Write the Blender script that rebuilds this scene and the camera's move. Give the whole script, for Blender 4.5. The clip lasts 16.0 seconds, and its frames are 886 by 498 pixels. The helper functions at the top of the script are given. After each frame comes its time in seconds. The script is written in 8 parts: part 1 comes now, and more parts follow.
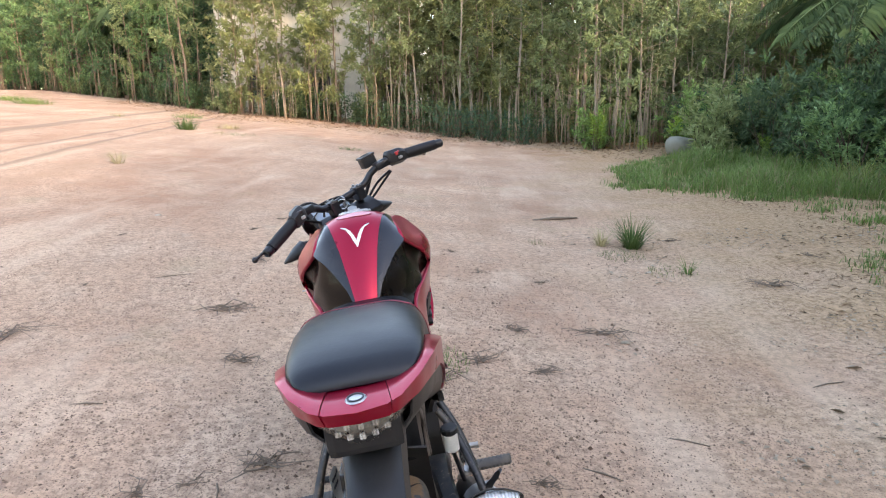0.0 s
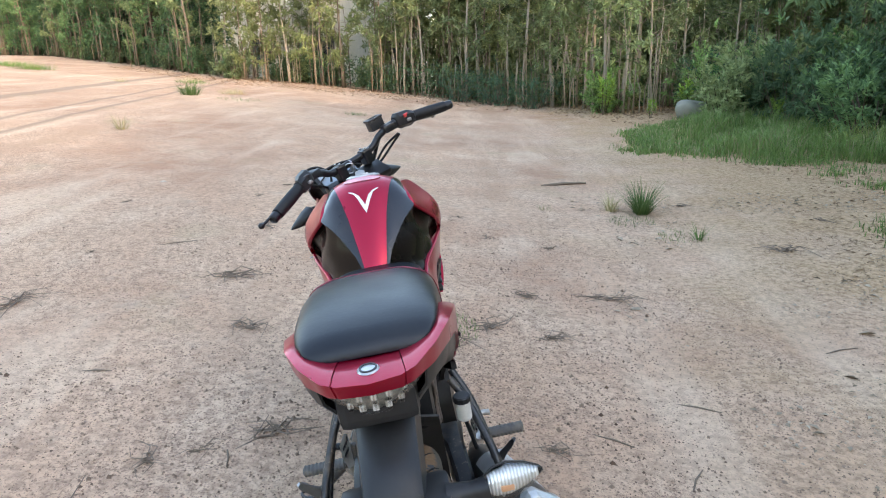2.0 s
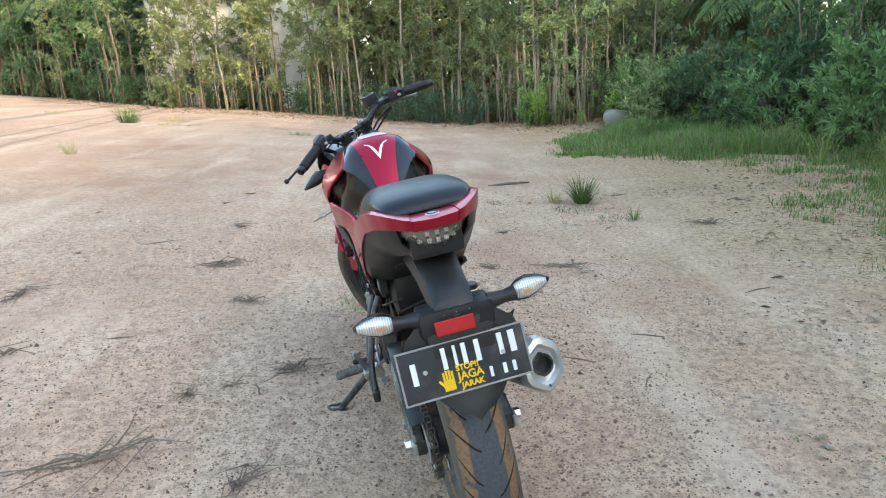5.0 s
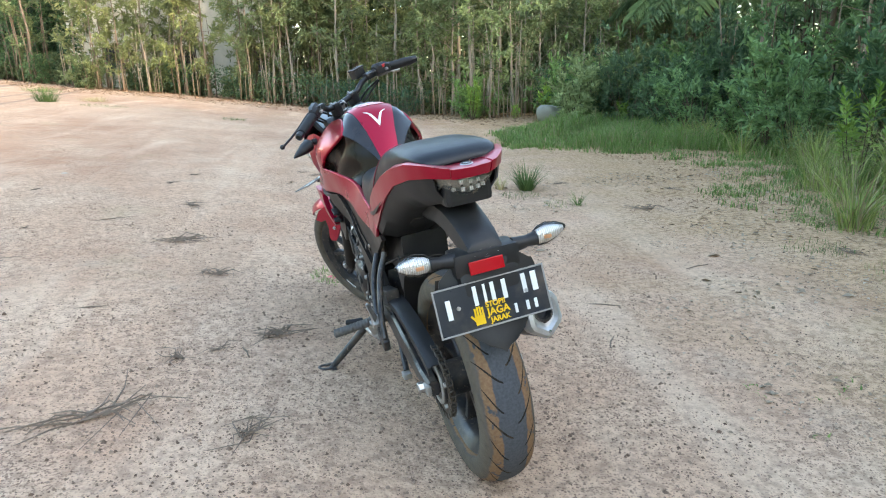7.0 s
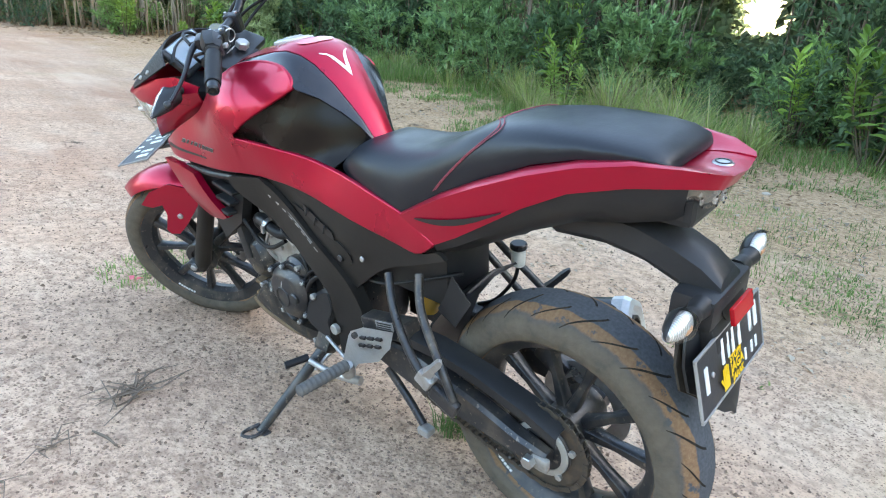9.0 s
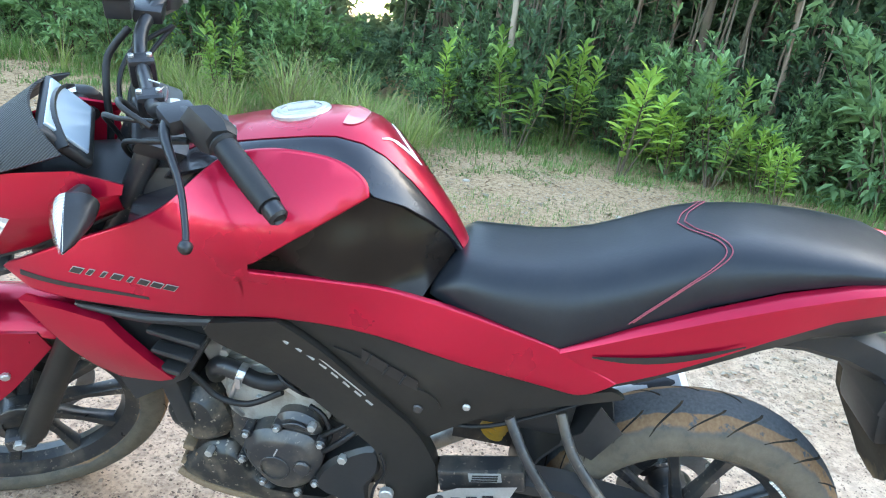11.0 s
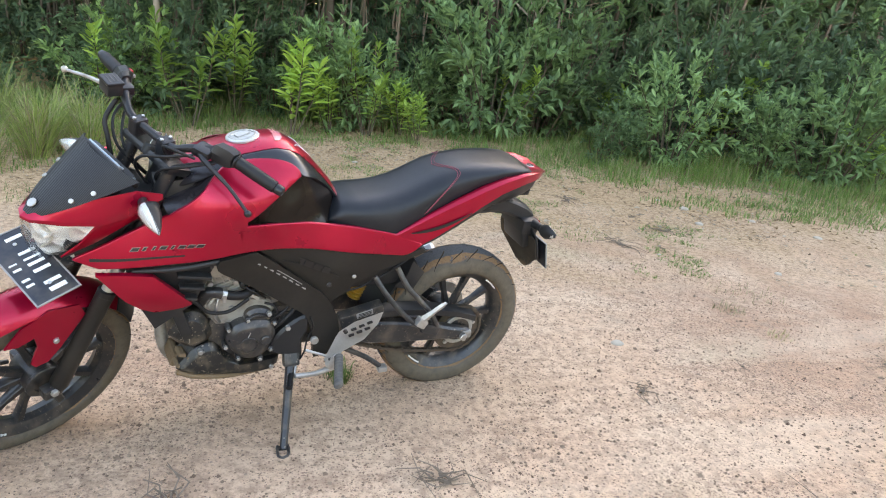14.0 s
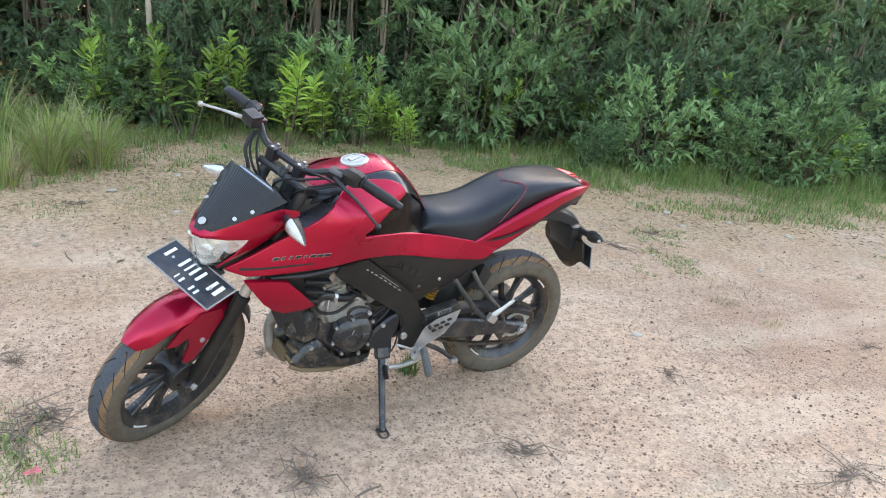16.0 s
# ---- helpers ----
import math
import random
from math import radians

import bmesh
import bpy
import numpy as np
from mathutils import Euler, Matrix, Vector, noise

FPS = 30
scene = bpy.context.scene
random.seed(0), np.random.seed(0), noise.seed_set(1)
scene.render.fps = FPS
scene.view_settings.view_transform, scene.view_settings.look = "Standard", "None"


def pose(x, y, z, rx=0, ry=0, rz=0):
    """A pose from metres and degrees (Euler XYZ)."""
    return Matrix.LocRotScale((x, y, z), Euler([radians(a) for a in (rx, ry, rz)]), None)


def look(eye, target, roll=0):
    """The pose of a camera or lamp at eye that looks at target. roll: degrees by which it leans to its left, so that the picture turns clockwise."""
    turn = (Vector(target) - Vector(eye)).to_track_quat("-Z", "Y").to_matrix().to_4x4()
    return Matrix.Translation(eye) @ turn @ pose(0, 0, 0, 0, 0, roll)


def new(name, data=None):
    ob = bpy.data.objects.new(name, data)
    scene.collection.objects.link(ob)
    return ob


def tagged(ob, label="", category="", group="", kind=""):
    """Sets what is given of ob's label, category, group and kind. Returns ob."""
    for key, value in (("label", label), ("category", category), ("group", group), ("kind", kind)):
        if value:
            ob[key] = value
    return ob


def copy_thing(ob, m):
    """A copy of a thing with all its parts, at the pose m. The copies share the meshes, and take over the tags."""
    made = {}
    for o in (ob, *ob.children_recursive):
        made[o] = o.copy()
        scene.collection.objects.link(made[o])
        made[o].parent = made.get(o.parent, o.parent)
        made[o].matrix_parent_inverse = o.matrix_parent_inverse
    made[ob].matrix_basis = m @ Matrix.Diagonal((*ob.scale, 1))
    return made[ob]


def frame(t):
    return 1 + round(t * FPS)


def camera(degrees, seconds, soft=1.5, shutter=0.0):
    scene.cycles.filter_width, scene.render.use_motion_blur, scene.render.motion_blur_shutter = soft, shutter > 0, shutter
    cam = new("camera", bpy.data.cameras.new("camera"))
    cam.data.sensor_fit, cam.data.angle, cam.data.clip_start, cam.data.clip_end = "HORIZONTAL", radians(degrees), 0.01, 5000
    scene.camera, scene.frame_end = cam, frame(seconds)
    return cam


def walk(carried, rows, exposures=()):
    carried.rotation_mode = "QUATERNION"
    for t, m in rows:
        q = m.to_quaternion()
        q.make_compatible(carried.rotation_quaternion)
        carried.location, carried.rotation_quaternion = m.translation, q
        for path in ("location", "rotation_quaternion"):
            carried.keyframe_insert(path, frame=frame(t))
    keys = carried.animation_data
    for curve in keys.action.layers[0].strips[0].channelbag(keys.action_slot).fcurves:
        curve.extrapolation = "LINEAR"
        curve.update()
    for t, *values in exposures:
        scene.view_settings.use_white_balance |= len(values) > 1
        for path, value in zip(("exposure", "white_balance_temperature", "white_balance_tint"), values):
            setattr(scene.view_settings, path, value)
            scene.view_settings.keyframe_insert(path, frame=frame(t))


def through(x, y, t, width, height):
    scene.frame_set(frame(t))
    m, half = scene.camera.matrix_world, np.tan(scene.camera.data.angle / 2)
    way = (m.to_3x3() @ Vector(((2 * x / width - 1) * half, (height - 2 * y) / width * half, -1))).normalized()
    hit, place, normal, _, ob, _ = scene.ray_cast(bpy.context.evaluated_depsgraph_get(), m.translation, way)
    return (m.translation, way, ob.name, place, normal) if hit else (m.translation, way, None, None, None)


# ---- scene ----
import collections
cam = camera(69.2, 16.0, soft=1.1)
EXPO = 2.42
PATH = [
    (0, (0.138, 0.02, 1.362), (0.032, 1.963, 0.899), -1.3),
    (0.5, (0.131, 0.027, 1.354), (-0.052, 1.953, 0.848), -2.7),
    (1, (0.13, 0.039, 1.351), (-0.083, 1.954, 0.815), -4.1),
    (1.5, (0.133, 0.057, 1.35), (-0.03, 1.977, 0.817), -3.2),
    (2, (0.122, 0.065, 1.348), (-0.004, 1.98, 0.784), -1.6),
    (2.5, (0.08, 0.047, 1.327), (-0.025, 1.949, 0.72), 0.0),
    (3, (0.064, -0.012, 1.308), (-0.01, 1.893, 0.705), 0.1),
    (3.5, (0.076, -0.129, 1.28), (-0.045, 1.797, 0.754), -2.8),
    (4, (0.084, -0.274, 1.255), (-0.032, 1.648, 0.716), -3.0),
    (4.5, (0.018, -0.371, 1.226), (0.001, 1.566, 0.728), -3.3),
    (7, (-0.312, -0.576, 1.141), (-0.025, 1.332, 0.614), -1.2),
    (7.5, (-0.423, -0.373, 1.124), (0.059, 1.479, 0.545), 0.2),
    (8, (-0.617, -0.131, 1.105), (-0.001, 1.652, 0.441), 2.7),
    (8.5, (-0.869, 0.093, 1.153), (0.079, 1.702, 0.439), 0.4),
    (9, (-0.981, 0.394, 1.144), (0.232, 1.812, 0.423), 4.0),
    (9.5, (-1.104, 0.689, 1.15), (0.407, 1.824, 0.496), 7.0),
    (12, (-1.271, 1.614, 1.254), (0.613, 1.755, 0.597), 8.1),
    (12.5, (-1.462, 1.627, 1.286), (0.456, 1.684, 0.723), 6.3),
    (13, (-1.722, 1.686, 1.37), (0.193, 1.695, 0.795), 4.2),
    (13.5, (-2.0, 1.86, 1.396), (-0.141, 1.551, 0.725), 4.6),
    (14, (-2.192, 1.914, 1.422), (-0.414, 1.292, 0.749), 6.9),
    (14.5, (-2.32, 2.055, 1.462), (-0.574, 1.357, 0.78), 6.4),
    (15, (-2.328, 2.319, 1.458), (-0.613, 1.545, 0.78), 5.1),
    (15.5, (-2.324, 2.41, 1.477), (-0.556, 1.725, 0.839), 6.2),
    (16, (-2.348, 2.424, 1.481), (-0.604, 1.683, 0.84), 6.9),
]
walk(cam, [(t, look(eye, target, roll)) for t, eye, target, roll in PATH],
     exposures=[(0.0, EXPO + 0.32, 8200, 18), (1.5, EXPO + 0.32, 7800, 13), (4.0, EXPO + 0.32, 7600, 6), (7.5, EXPO + 0.53, 7600, 6), (8.5, EXPO + 0.87, 7500, 7), (9.0, EXPO + 0.86, 7400, 8), (9.5, EXPO + 0.95, 7200, 4), (12.0, EXPO + 1.32, 7300, 4), (12.7, EXPO + 1.22, 8000, 7), (14.5, EXPO + 0.74, 9200, 17), (16.0, EXPO + 0.75, 8500, 14)])

# ---- world, sun ----
SUN_FROM = Vector((0.72, -0.62, 0.42)).normalized()     # low afternoon sun behind the wood, which shades the clearing
world = bpy.data.worlds.new("world")
scene.world = world
world.use_nodes = True
wn = world.node_tree.nodes
sky = wn.new("ShaderNodeTexSky")
sky.sky_type = 'NISHITA'
sky.sun_disc = False
sky.sun_elevation = math.asin(SUN_FROM.z)
sky.sun_rotation = math.atan2(SUN_FROM.x, SUN_FROM.y)
sky.air_density, sky.dust_density, sky.ozone_density = 1.0, 0.8, 1.0
wn["Background"].inputs[1].default_value = 0.15
world.node_tree.links.new(sky.outputs[0], wn["Background"].inputs[0])
lamp = bpy.data.lights.new("sun", 'SUN')
lamp.energy, lamp.angle, lamp.color = 0.6, radians(5.0), (1.0, 0.86, 0.70)
sun = new("sun", lamp)
sun.matrix_world = look(SUN_FROM * 60, (0, 0, 0))


# ---- materials ----
def material(name, base, rough=0.6, metal=0.0, spec=0.5, coat=0.0):
    m = bpy.data.materials.new(name)
    m.use_nodes = True
    b = m.node_tree.nodes["Principled BSDF"]
    b.inputs["Base Color"].default_value = (*base, 1)
    b.inputs["Roughness"].default_value = rough
    b.inputs["Metallic"].default_value = metal
    b.inputs["Specular IOR Level"].default_value = spec
    b.inputs["Coat Weight"].default_value = coat
    b.inputs["Coat Roughness"].default_value = 0.08
    return m


def node(m, kind, **sets):
    n = m.node_tree.nodes.new(kind)
    for key, value in sets.items():
        n.inputs[key.replace("_", " ")].default_value = value
    return n


def link(m, a, b):
    m.node_tree.links.new(a, b)


def coords(m, kind="Object"):
    return m.node_tree.nodes.new("ShaderNodeTexCoord").outputs[kind]


def ramp(m, fac, *stops):
    r = m.node_tree.nodes.new("ShaderNodeValToRGB")
    while len(r.color_ramp.elements) < len(stops):
        r.color_ramp.elements.new(0.5)
    for e, (p, c) in zip(r.color_ramp.elements, stops):
        e.position, e.color = p, (*c, 1)
    link(m, fac, r.inputs[0])
    return r.outputs[0]


def noise_of(m, co, scale, detail=4.0, rough=0.55):
    n = node(m, "ShaderNodeTexNoise", Scale=scale, Detail=detail, Roughness=rough)
    link(m, co, n.inputs["Vector"])
    return n.outputs["Fac"]


def mix(m, fac, a, b, how='MIX'):
    x = m.node_tree.nodes.new("ShaderNodeMix")
    x.data_type, x.blend_type = 'RGBA', how
    for sock, v in ((x.inputs[0], fac), (x.inputs[6], a), (x.inputs[7], b)):
        if isinstance(v, bpy.types.NodeSocket):
            link(m, v, sock)
        else:
            sock.default_value = v if isinstance(v, (int, float)) else (*v, 1)
    return x.outputs[2]


def bsdf(m):
    return m.node_tree.nodes["Principled BSDF"]


def bump(m, height, strength, dist):
    b = node(m, "ShaderNodeBump", Strength=strength, Distance=dist)
    link(m, height, b.inputs["Height"])
    link(m, b.outputs[0], bsdf(m).inputs["Normal"])


def worn(name, base, rough=0.6, metal=0.0, spec=0.5, coat=0.0, dirt=(0.30, 0.22, 0.15), amount=0.35, scale=9.0, grain=0.15, flecks=0.0):
    """A surface with dust in patches, fine grain, uneven gloss and, where asked, small flecks of mud."""
    m = material(name, base, rough, metal, spec, coat)
    co = coords(m)
    big, fine = noise_of(m, co, scale), noise_of(m, co, scale * 14, 3.0)
    mask = ramp(m, big, (0.48, (0, 0, 0)), (0.78, (amount,) * 3))
    shade = mix(m, fine, tuple(c * (1 - grain) for c in base), tuple(min(1, c * (1 + grain)) for c in base))
    colour = mix(m, mask, shade, dirt)
    if flecks:
        spot = mix(m, 1.0, ramp(m, noise_of(m, co, 95.0, 2.0), (0.64, (0, 0, 0)), (0.67, (flecks,) * 3)), ramp(m, noise_of(m, co, 6.0, 2.0), (0.40, (0.1, 0.1, 0.1)), (0.58, (1, 1, 1))), 'MULTIPLY')
        colour = mix(m, spot, colour, (0.42, 0.34, 0.25))
    link(m, colour, bsdf(m).inputs["Base Color"])
    r = ramp(m, big, (0.3, (rough * 0.85,) * 3), (0.8, (min(1, rough * 1.25 + 0.1 * amount),) * 3))
    link(m, r, bsdf(m).inputs["Roughness"])
    bump(m, fine, 0.08, 0.002)
    return m


def leafy(name, dark, light, rough=0.5, through=0.25):
    m = material(name, light, rough, spec=0.25)
    rnd = m.node_tree.nodes.new("ShaderNodeNewGeometry").outputs["Random Per Island"]
    patch = noise_of(m, coords(m), 1.3, 2.0)
    c = ramp(m, rnd, (0.0, dark), (0.55, tuple((a + b) / 2 for a, b in zip(dark, light))), (1.0, light))
    c2 = mix(m, ramp(m, patch, (0.35, (0, 0, 0)), (0.7, (0.5, 0.5, 0.5))), c, light)
    own = m.node_tree.nodes.new("ShaderNodeObjectInfo").outputs["Random"]
    c2 = mix(m, 1.0, c2, ramp(m, own, (0.0, (0.62, 0.64, 0.66)), (1.0, (1.25, 1.2, 1.1))), 'MULTIPLY')
    link(m, c2, bsdf(m).inputs["Base Color"])
    tr = m.node_tree.nodes.new("ShaderNodeBsdfTranslucent")
    link(m, c2, tr.inputs[0])
    ms = m.node_tree.nodes.new("ShaderNodeMixShader")
    ms.inputs[0].default_value = through
    out = m.node_tree.nodes["Material Output"]
    link(m, bsdf(m).outputs[0], ms.inputs[1])
    link(m, tr.outputs[0], ms.inputs[2])
    link(m, ms.outputs[0], out.inputs[0])
    return m


def make_ground_material():
    m = material("sandy_earth", (0.5, 0.38, 0.28), 1.0, spec=0.0)
    co = coords(m)
    a, b, c = noise_of(m, co, 0.35, 5.0), noise_of(m, co, 1.7, 6.0, 0.6), noise_of(m, co, 26.0, 5.0, 0.65)
    base = ramp(m, a, (0.36, (0.60, 0.415, 0.285)), (0.50, (0.56, 0.365, 0.245)), (0.62, (0.45, 0.27, 0.178)))
    base = mix(m, ramp(m, b, (0.42, (0, 0, 0)), (0.66, (0.6, 0.6, 0.6))), base, (0.65, 0.482, 0.345))
    base = mix(m, ramp(m, c, (0.38, (0.75, 0.75, 0.75)), (0.54, (0, 0, 0))), base, (0.33, 0.22, 0.155))
    # scattered grit, brown and grey, thick in some places and thin in others
    patch = noise_of(m, co, 0.9, 4.0, 0.6)
    where = ramp(m, patch, (0.36, (0.10, 0.10, 0.10)), (0.52, (1, 1, 1)))
    v = node(m, "ShaderNodeTexVoronoi", Scale=62.0)
    link(m, co, v.inputs["Vector"])
    for cells, size, keep, tone in ((62.0, 0.34, 0.56, (0.21, 0.135, 0.10)), (118.0, 0.38, 0.48, (0.22, 0.145, 0.11)), (37.0, 0.24, 0.74, (0.28, 0.20, 0.16))):
        if cells != 62.0:
            g = node(m, "ShaderNodeTexVoronoi", Scale=cells)
            link(m, co, g.inputs["Vector"])
        else:
            g = v
        near = ramp(m, g.outputs["Distance"], (size - 0.10, (1, 1, 1)), (size, (0, 0, 0)))
        some = ramp(m, g.outputs["Color"], (keep, (0, 0, 0)), (keep + 0.04, (0.92, 0.92, 0.92)))
        base = mix(m, mix(m, 1.0, mix(m, 1.0, near, some, 'MULTIPLY'), where, 'MULTIPLY'), base, tone)
    # dark crumbs of laterite between the sand
    crumb = noise_of(m, co, 85.0, 3.0, 0.65)
    dense = ramp(m, noise_of(m, co, 0.6, 5.0, 0.6), (0.40, (0.05, 0.05, 0.05)), (0.58, (0.9, 0.9, 0.9)))
    base = mix(m, mix(m, 1.0, ramp(m, crumb, (0.54, (0, 0, 0)), (0.60, (0.85, 0.85, 0.85))), dense, 'MULTIPLY'), base, (0.21, 0.135, 0.10))
    mott = noise_of(m, co, 11.0, 6.0, 0.7)
    base = mix(m, ramp(m, mott, (0.36, (0.5, 0.5, 0.5)), (0.46, (0, 0, 0))), base, (0.34, 0.225, 0.155))
    # swept paler sand and redder earth in long streaks, as wheels have left them
    streak = m.node_tree.nodes.new("ShaderNodeMapping")
    streak.inputs["Rotation"].default_value = (0, 0, radians(-28))
    streak.inputs["Scale"].default_value = (1.0, 0.16, 1.0)
    link(m, co, streak.inputs["Vector"])
    lanes = noise_of(m, streak.outputs[0], 1.5, 5.0, 0.6)
    base = mix(m, ramp(m, lanes, (0.54, (0, 0, 0)), (0.66, (0.35, 0.35, 0.35))), base, (0.675, 0.51, 0.37))
    base = mix(m, ramp(m, lanes, (0.34, (0.50, 0.50, 0.50)), (0.44, (0, 0, 0))), base, (0.39, 0.25, 0.165))
    # damp darker stains
    stain = ramp(m, noise_of(m, co, 2.6, 5.0, 0.6), (0.60, (0, 0, 0)), (0.72, (0.40, 0.40, 0.40)))
    base = mix(m, stain, base, (0.36, 0.29, 0.22))
    # faint green where weeds begin
    g = noise_of(m, co, 0.8, 4.0)
    base = mix(m, ramp(m, g, (0.60, (0, 0, 0)), (0.78, (0.35, 0.35, 0.35))), base, (0.30, 0.30, 0.17))
    # browner, weedy soil towards the wood
    sep = m.node_tree.nodes.new("ShaderNodeSeparateXYZ")
    link(m, co, sep.inputs[0])
    reach = m.node_tree.nodes.new("ShaderNodeMath")
    reach.operation = 'MULTIPLY_ADD'
    link(m, noise_of(m, co, 1.1, 5.0, 0.6), reach.inputs[0])
    reach.inputs[1].default_value = 5.0
    link(m, sep.outputs[0], reach.inputs[2])
    far = node(m, "ShaderNodeMapRange", From_Min=3.5, From_Max=5.6)
    link(m, reach.outputs[0], far.inputs["Value"])
    base = mix(m, ramp(m, far.outputs[0], (0.0, (0, 0, 0)), (1.0, (0.70, 0.70, 0.70))), base, mix(m, ramp(m, noise_of(m, co, 26.0, 6.0, 0.75), (0.40, (0, 0, 0)), (0.60, (1, 1, 1))), (0.25, 0.165, 0.085), (0.52, 0.345, 0.20)))
    # old wheel ruts that lead away over the sunlit side
    lane = m.node_tree.nodes.new("ShaderNodeMath")
    lane.operation = 'MULTIPLY_ADD'
    link(m, sep.outputs[1], lane.inputs[0])
    lane.inputs[1].default_value = 0.172
    link(m, sep.outputs[0], lane.inputs[2])
    wob = m.node_tree.nodes.new("ShaderNodeMath")
    wob.operation = 'MULTIPLY_ADD'
    link(m, noise_of(m, co, 0.5, 3.0), wob.inputs[0])
    wob.inputs[1].default_value = 0.35
    link(m, lane.outputs[0], wob.inputs[2])
    track = node(m, "ShaderNodeMapRange", From_Min=-7.5, From_Max=-4.3)
    link(m, wob.outputs[0], track.inputs["Value"])
    dark, none = (0.75, 0.75, 0.75), (0, 0, 0)
    rut = ramp(m, track.outputs[0], (0.08, none), (0.11, dark), (0.20, dark), (0.25, none), (0.655, none), (0.675, dark), (0.695, dark), (0.72, none), (0.86, none), (0.88, dark), (0.90, dark), (0.93, none))
    base = mix(m, rut, base, (0.27, 0.20, 0.15))
    link(m, base, bsdf(m).inputs["Base Color"])
    h = mix(m, 0.5, c, v.outputs["Distance"])
    bump(m, mix(m, 0.4, h, crumb), 0.8, 0.016)
    return m


EARTH = make_ground_material()
LEAF_FAR = leafy("acacia_leaf", (0.13, 0.18, 0.085), (0.37, 0.44, 0.22), 0.5, 0.4)
LEAF_DRY = leafy("sunbleached_leaf", (0.15, 0.19, 0.085), (0.42, 0.45, 0.21), 0.5, 0.4)
LEAF_BUSH = leafy("bush_leaf", (0.07, 0.14, 0.065), (0.23, 0.37, 0.165), 0.5, 0.3)
# LEAF_DARK carries the shade inside and below the wood in its colour
LEAF_DARK = leafy("shade_tinted_leaf", (0.045, 0.09, 0.05), (0.16, 0.25, 0.125), 0.5, 0.3)
LEAF_YOUNG = leafy("young_leaf", (0.16, 0.31, 0.055), (0.38, 0.54, 0.12), 0.45, 0.35)
LEAF_MID = leafy("shrub_leaf", (0.10, 0.20, 0.07), (0.27, 0.42, 0.16), 0.5, 0.3)
# LEAF_HAZE is paled to paint haze and sunlight on distant leaves
LEAF_HAZE = leafy("haze_lit_leaf", (0.17, 0.25, 0.15), (0.42, 0.52, 0.33), 0.5, 0.4)
LEAF_BLUE = leafy("fern_and_haze_leaf", (0.06, 0.14, 0.085), (0.13, 0.27, 0.16))
LEAF_PALM = leafy("palm_leaf", (0.09, 0.15, 0.07), (0.22, 0.32, 0.15), 0.5, 0.35)
GRASS = leafy("grass_blade", (0.065, 0.13, 0.035), (0.20, 0.30, 0.09), 0.6, 0.3)
GRASS_TALL = leafy("tall_grass_blade", (0.12, 0.20, 0.045), (0.36, 0.42, 0.14), 0.6, 0.3)
GRASS_DRY = leafy("dry_grass_blade", (0.24, 0.20, 0.10), (0.48, 0.42, 0.24), 0.7, 0.2)
LITTER = leafy("leaf_litter", (0.16, 0.09, 0.05), (0.42, 0.28, 0.17), 0.8, 0.05)
LITTER_PALE = leafy("pale_litter", (0.20, 0.14, 0.085), (0.68, 0.54, 0.39), 0.9, 0.0)
GRIT = leafy("laterite_grit", (0.14, 0.08, 0.055), (0.42, 0.29, 0.21), 0.9, 0.0)
BARK = worn("thin_bark", (0.26, 0.19, 0.135), 0.9, spec=0.2, dirt=(0.16, 0.12, 0.08), amount=0.8, scale=4.0)
BARK_PALE = worn("pale_bark", (0.36, 0.29, 0.22), 0.9, spec=0.2, dirt=(0.25, 0.18, 0.12), amount=0.7, scale=3.0)
BARK_DARK = worn("dark_bark", (0.12, 0.09, 0.065), 0.95, spec=0.1, dirt=(0.05, 0.06, 0.03), amount=0.8, scale=4.0)
TWIG = worn("dead_twig", (0.19, 0.145, 0.11), 0.95, spec=0.1, dirt=(0.32, 0.25, 0.2), amount=0.5, scale=12.0)
ROCK = worn("pale_rock", (0.25, 0.245, 0.20), 0.95, spec=0.15, dirt=(0.22, 0.24, 0.15), amount=0.7, scale=2.5)
STONE = worn("small_stone", (0.42, 0.36, 0.29), 0.9, spec=0.2, amount=0.4, scale=14.0)
PLASTER = worn("cream_plaster", (0.80, 0.74, 0.64), 0.9, spec=0.15, dirt=(0.45, 0.40, 0.33), amount=0.5, scale=0.8)
ROOFING = worn("rusty_sheet", (0.30, 0.20, 0.15), 0.8, spec=0.2, amount=0.5, scale=1.0)
DARKGLASS = worn("window_dark", (0.05, 0.055, 0.06), 0.25, spec=0.5, amount=0.3, scale=3.0)


# ---- helpers for building ----
def part(name, bm, mat, parent=None, label="", smooth=False):
    me = bpy.data.meshes.new(name)
    bm.to_mesh(me)
    bm.free()
    if smooth:
        me.shade_smooth()
        if smooth is not True:
            me.set_sharp_from_angle(angle=radians(smooth))
    me.materials.append(mat)
    ob = new(name, me)
    ob.parent = parent
    if label:
        ob["label"] = label
    return ob


def raw(name, verts, faces, mat, parent=None, smooth=False):
    me = bpy.data.meshes.new(name)
    me.from_pydata(verts, [], faces)
    me.update()
    if smooth:
        me.shade_smooth()
    me.materials.append(mat)
    ob = new(name, me)
    ob.parent = parent
    return ob


def step(v, a, b):
    k = min(1.0, max(0.0, (v - a) / (b - a)))
    return k * k * (3 - 2 * k)


def slope(x, y):
    """The smooth lie of the land: it falls to the right and rises gently far to the left."""
    z = 0.012
    z += -0.085 - 0.03 * (1 - math.exp(-(x - 1))) if x > 1 else 0.085 * min(-x, 26.0)
    z -= 0.13 * min(45.0, max(0.0, x - 12))              # the land drops away beyond the wood
    return z + 0.09 * min(1, max(0, (-x - 1) / 5)) * min(1, max(0, (y - 4) / 8))


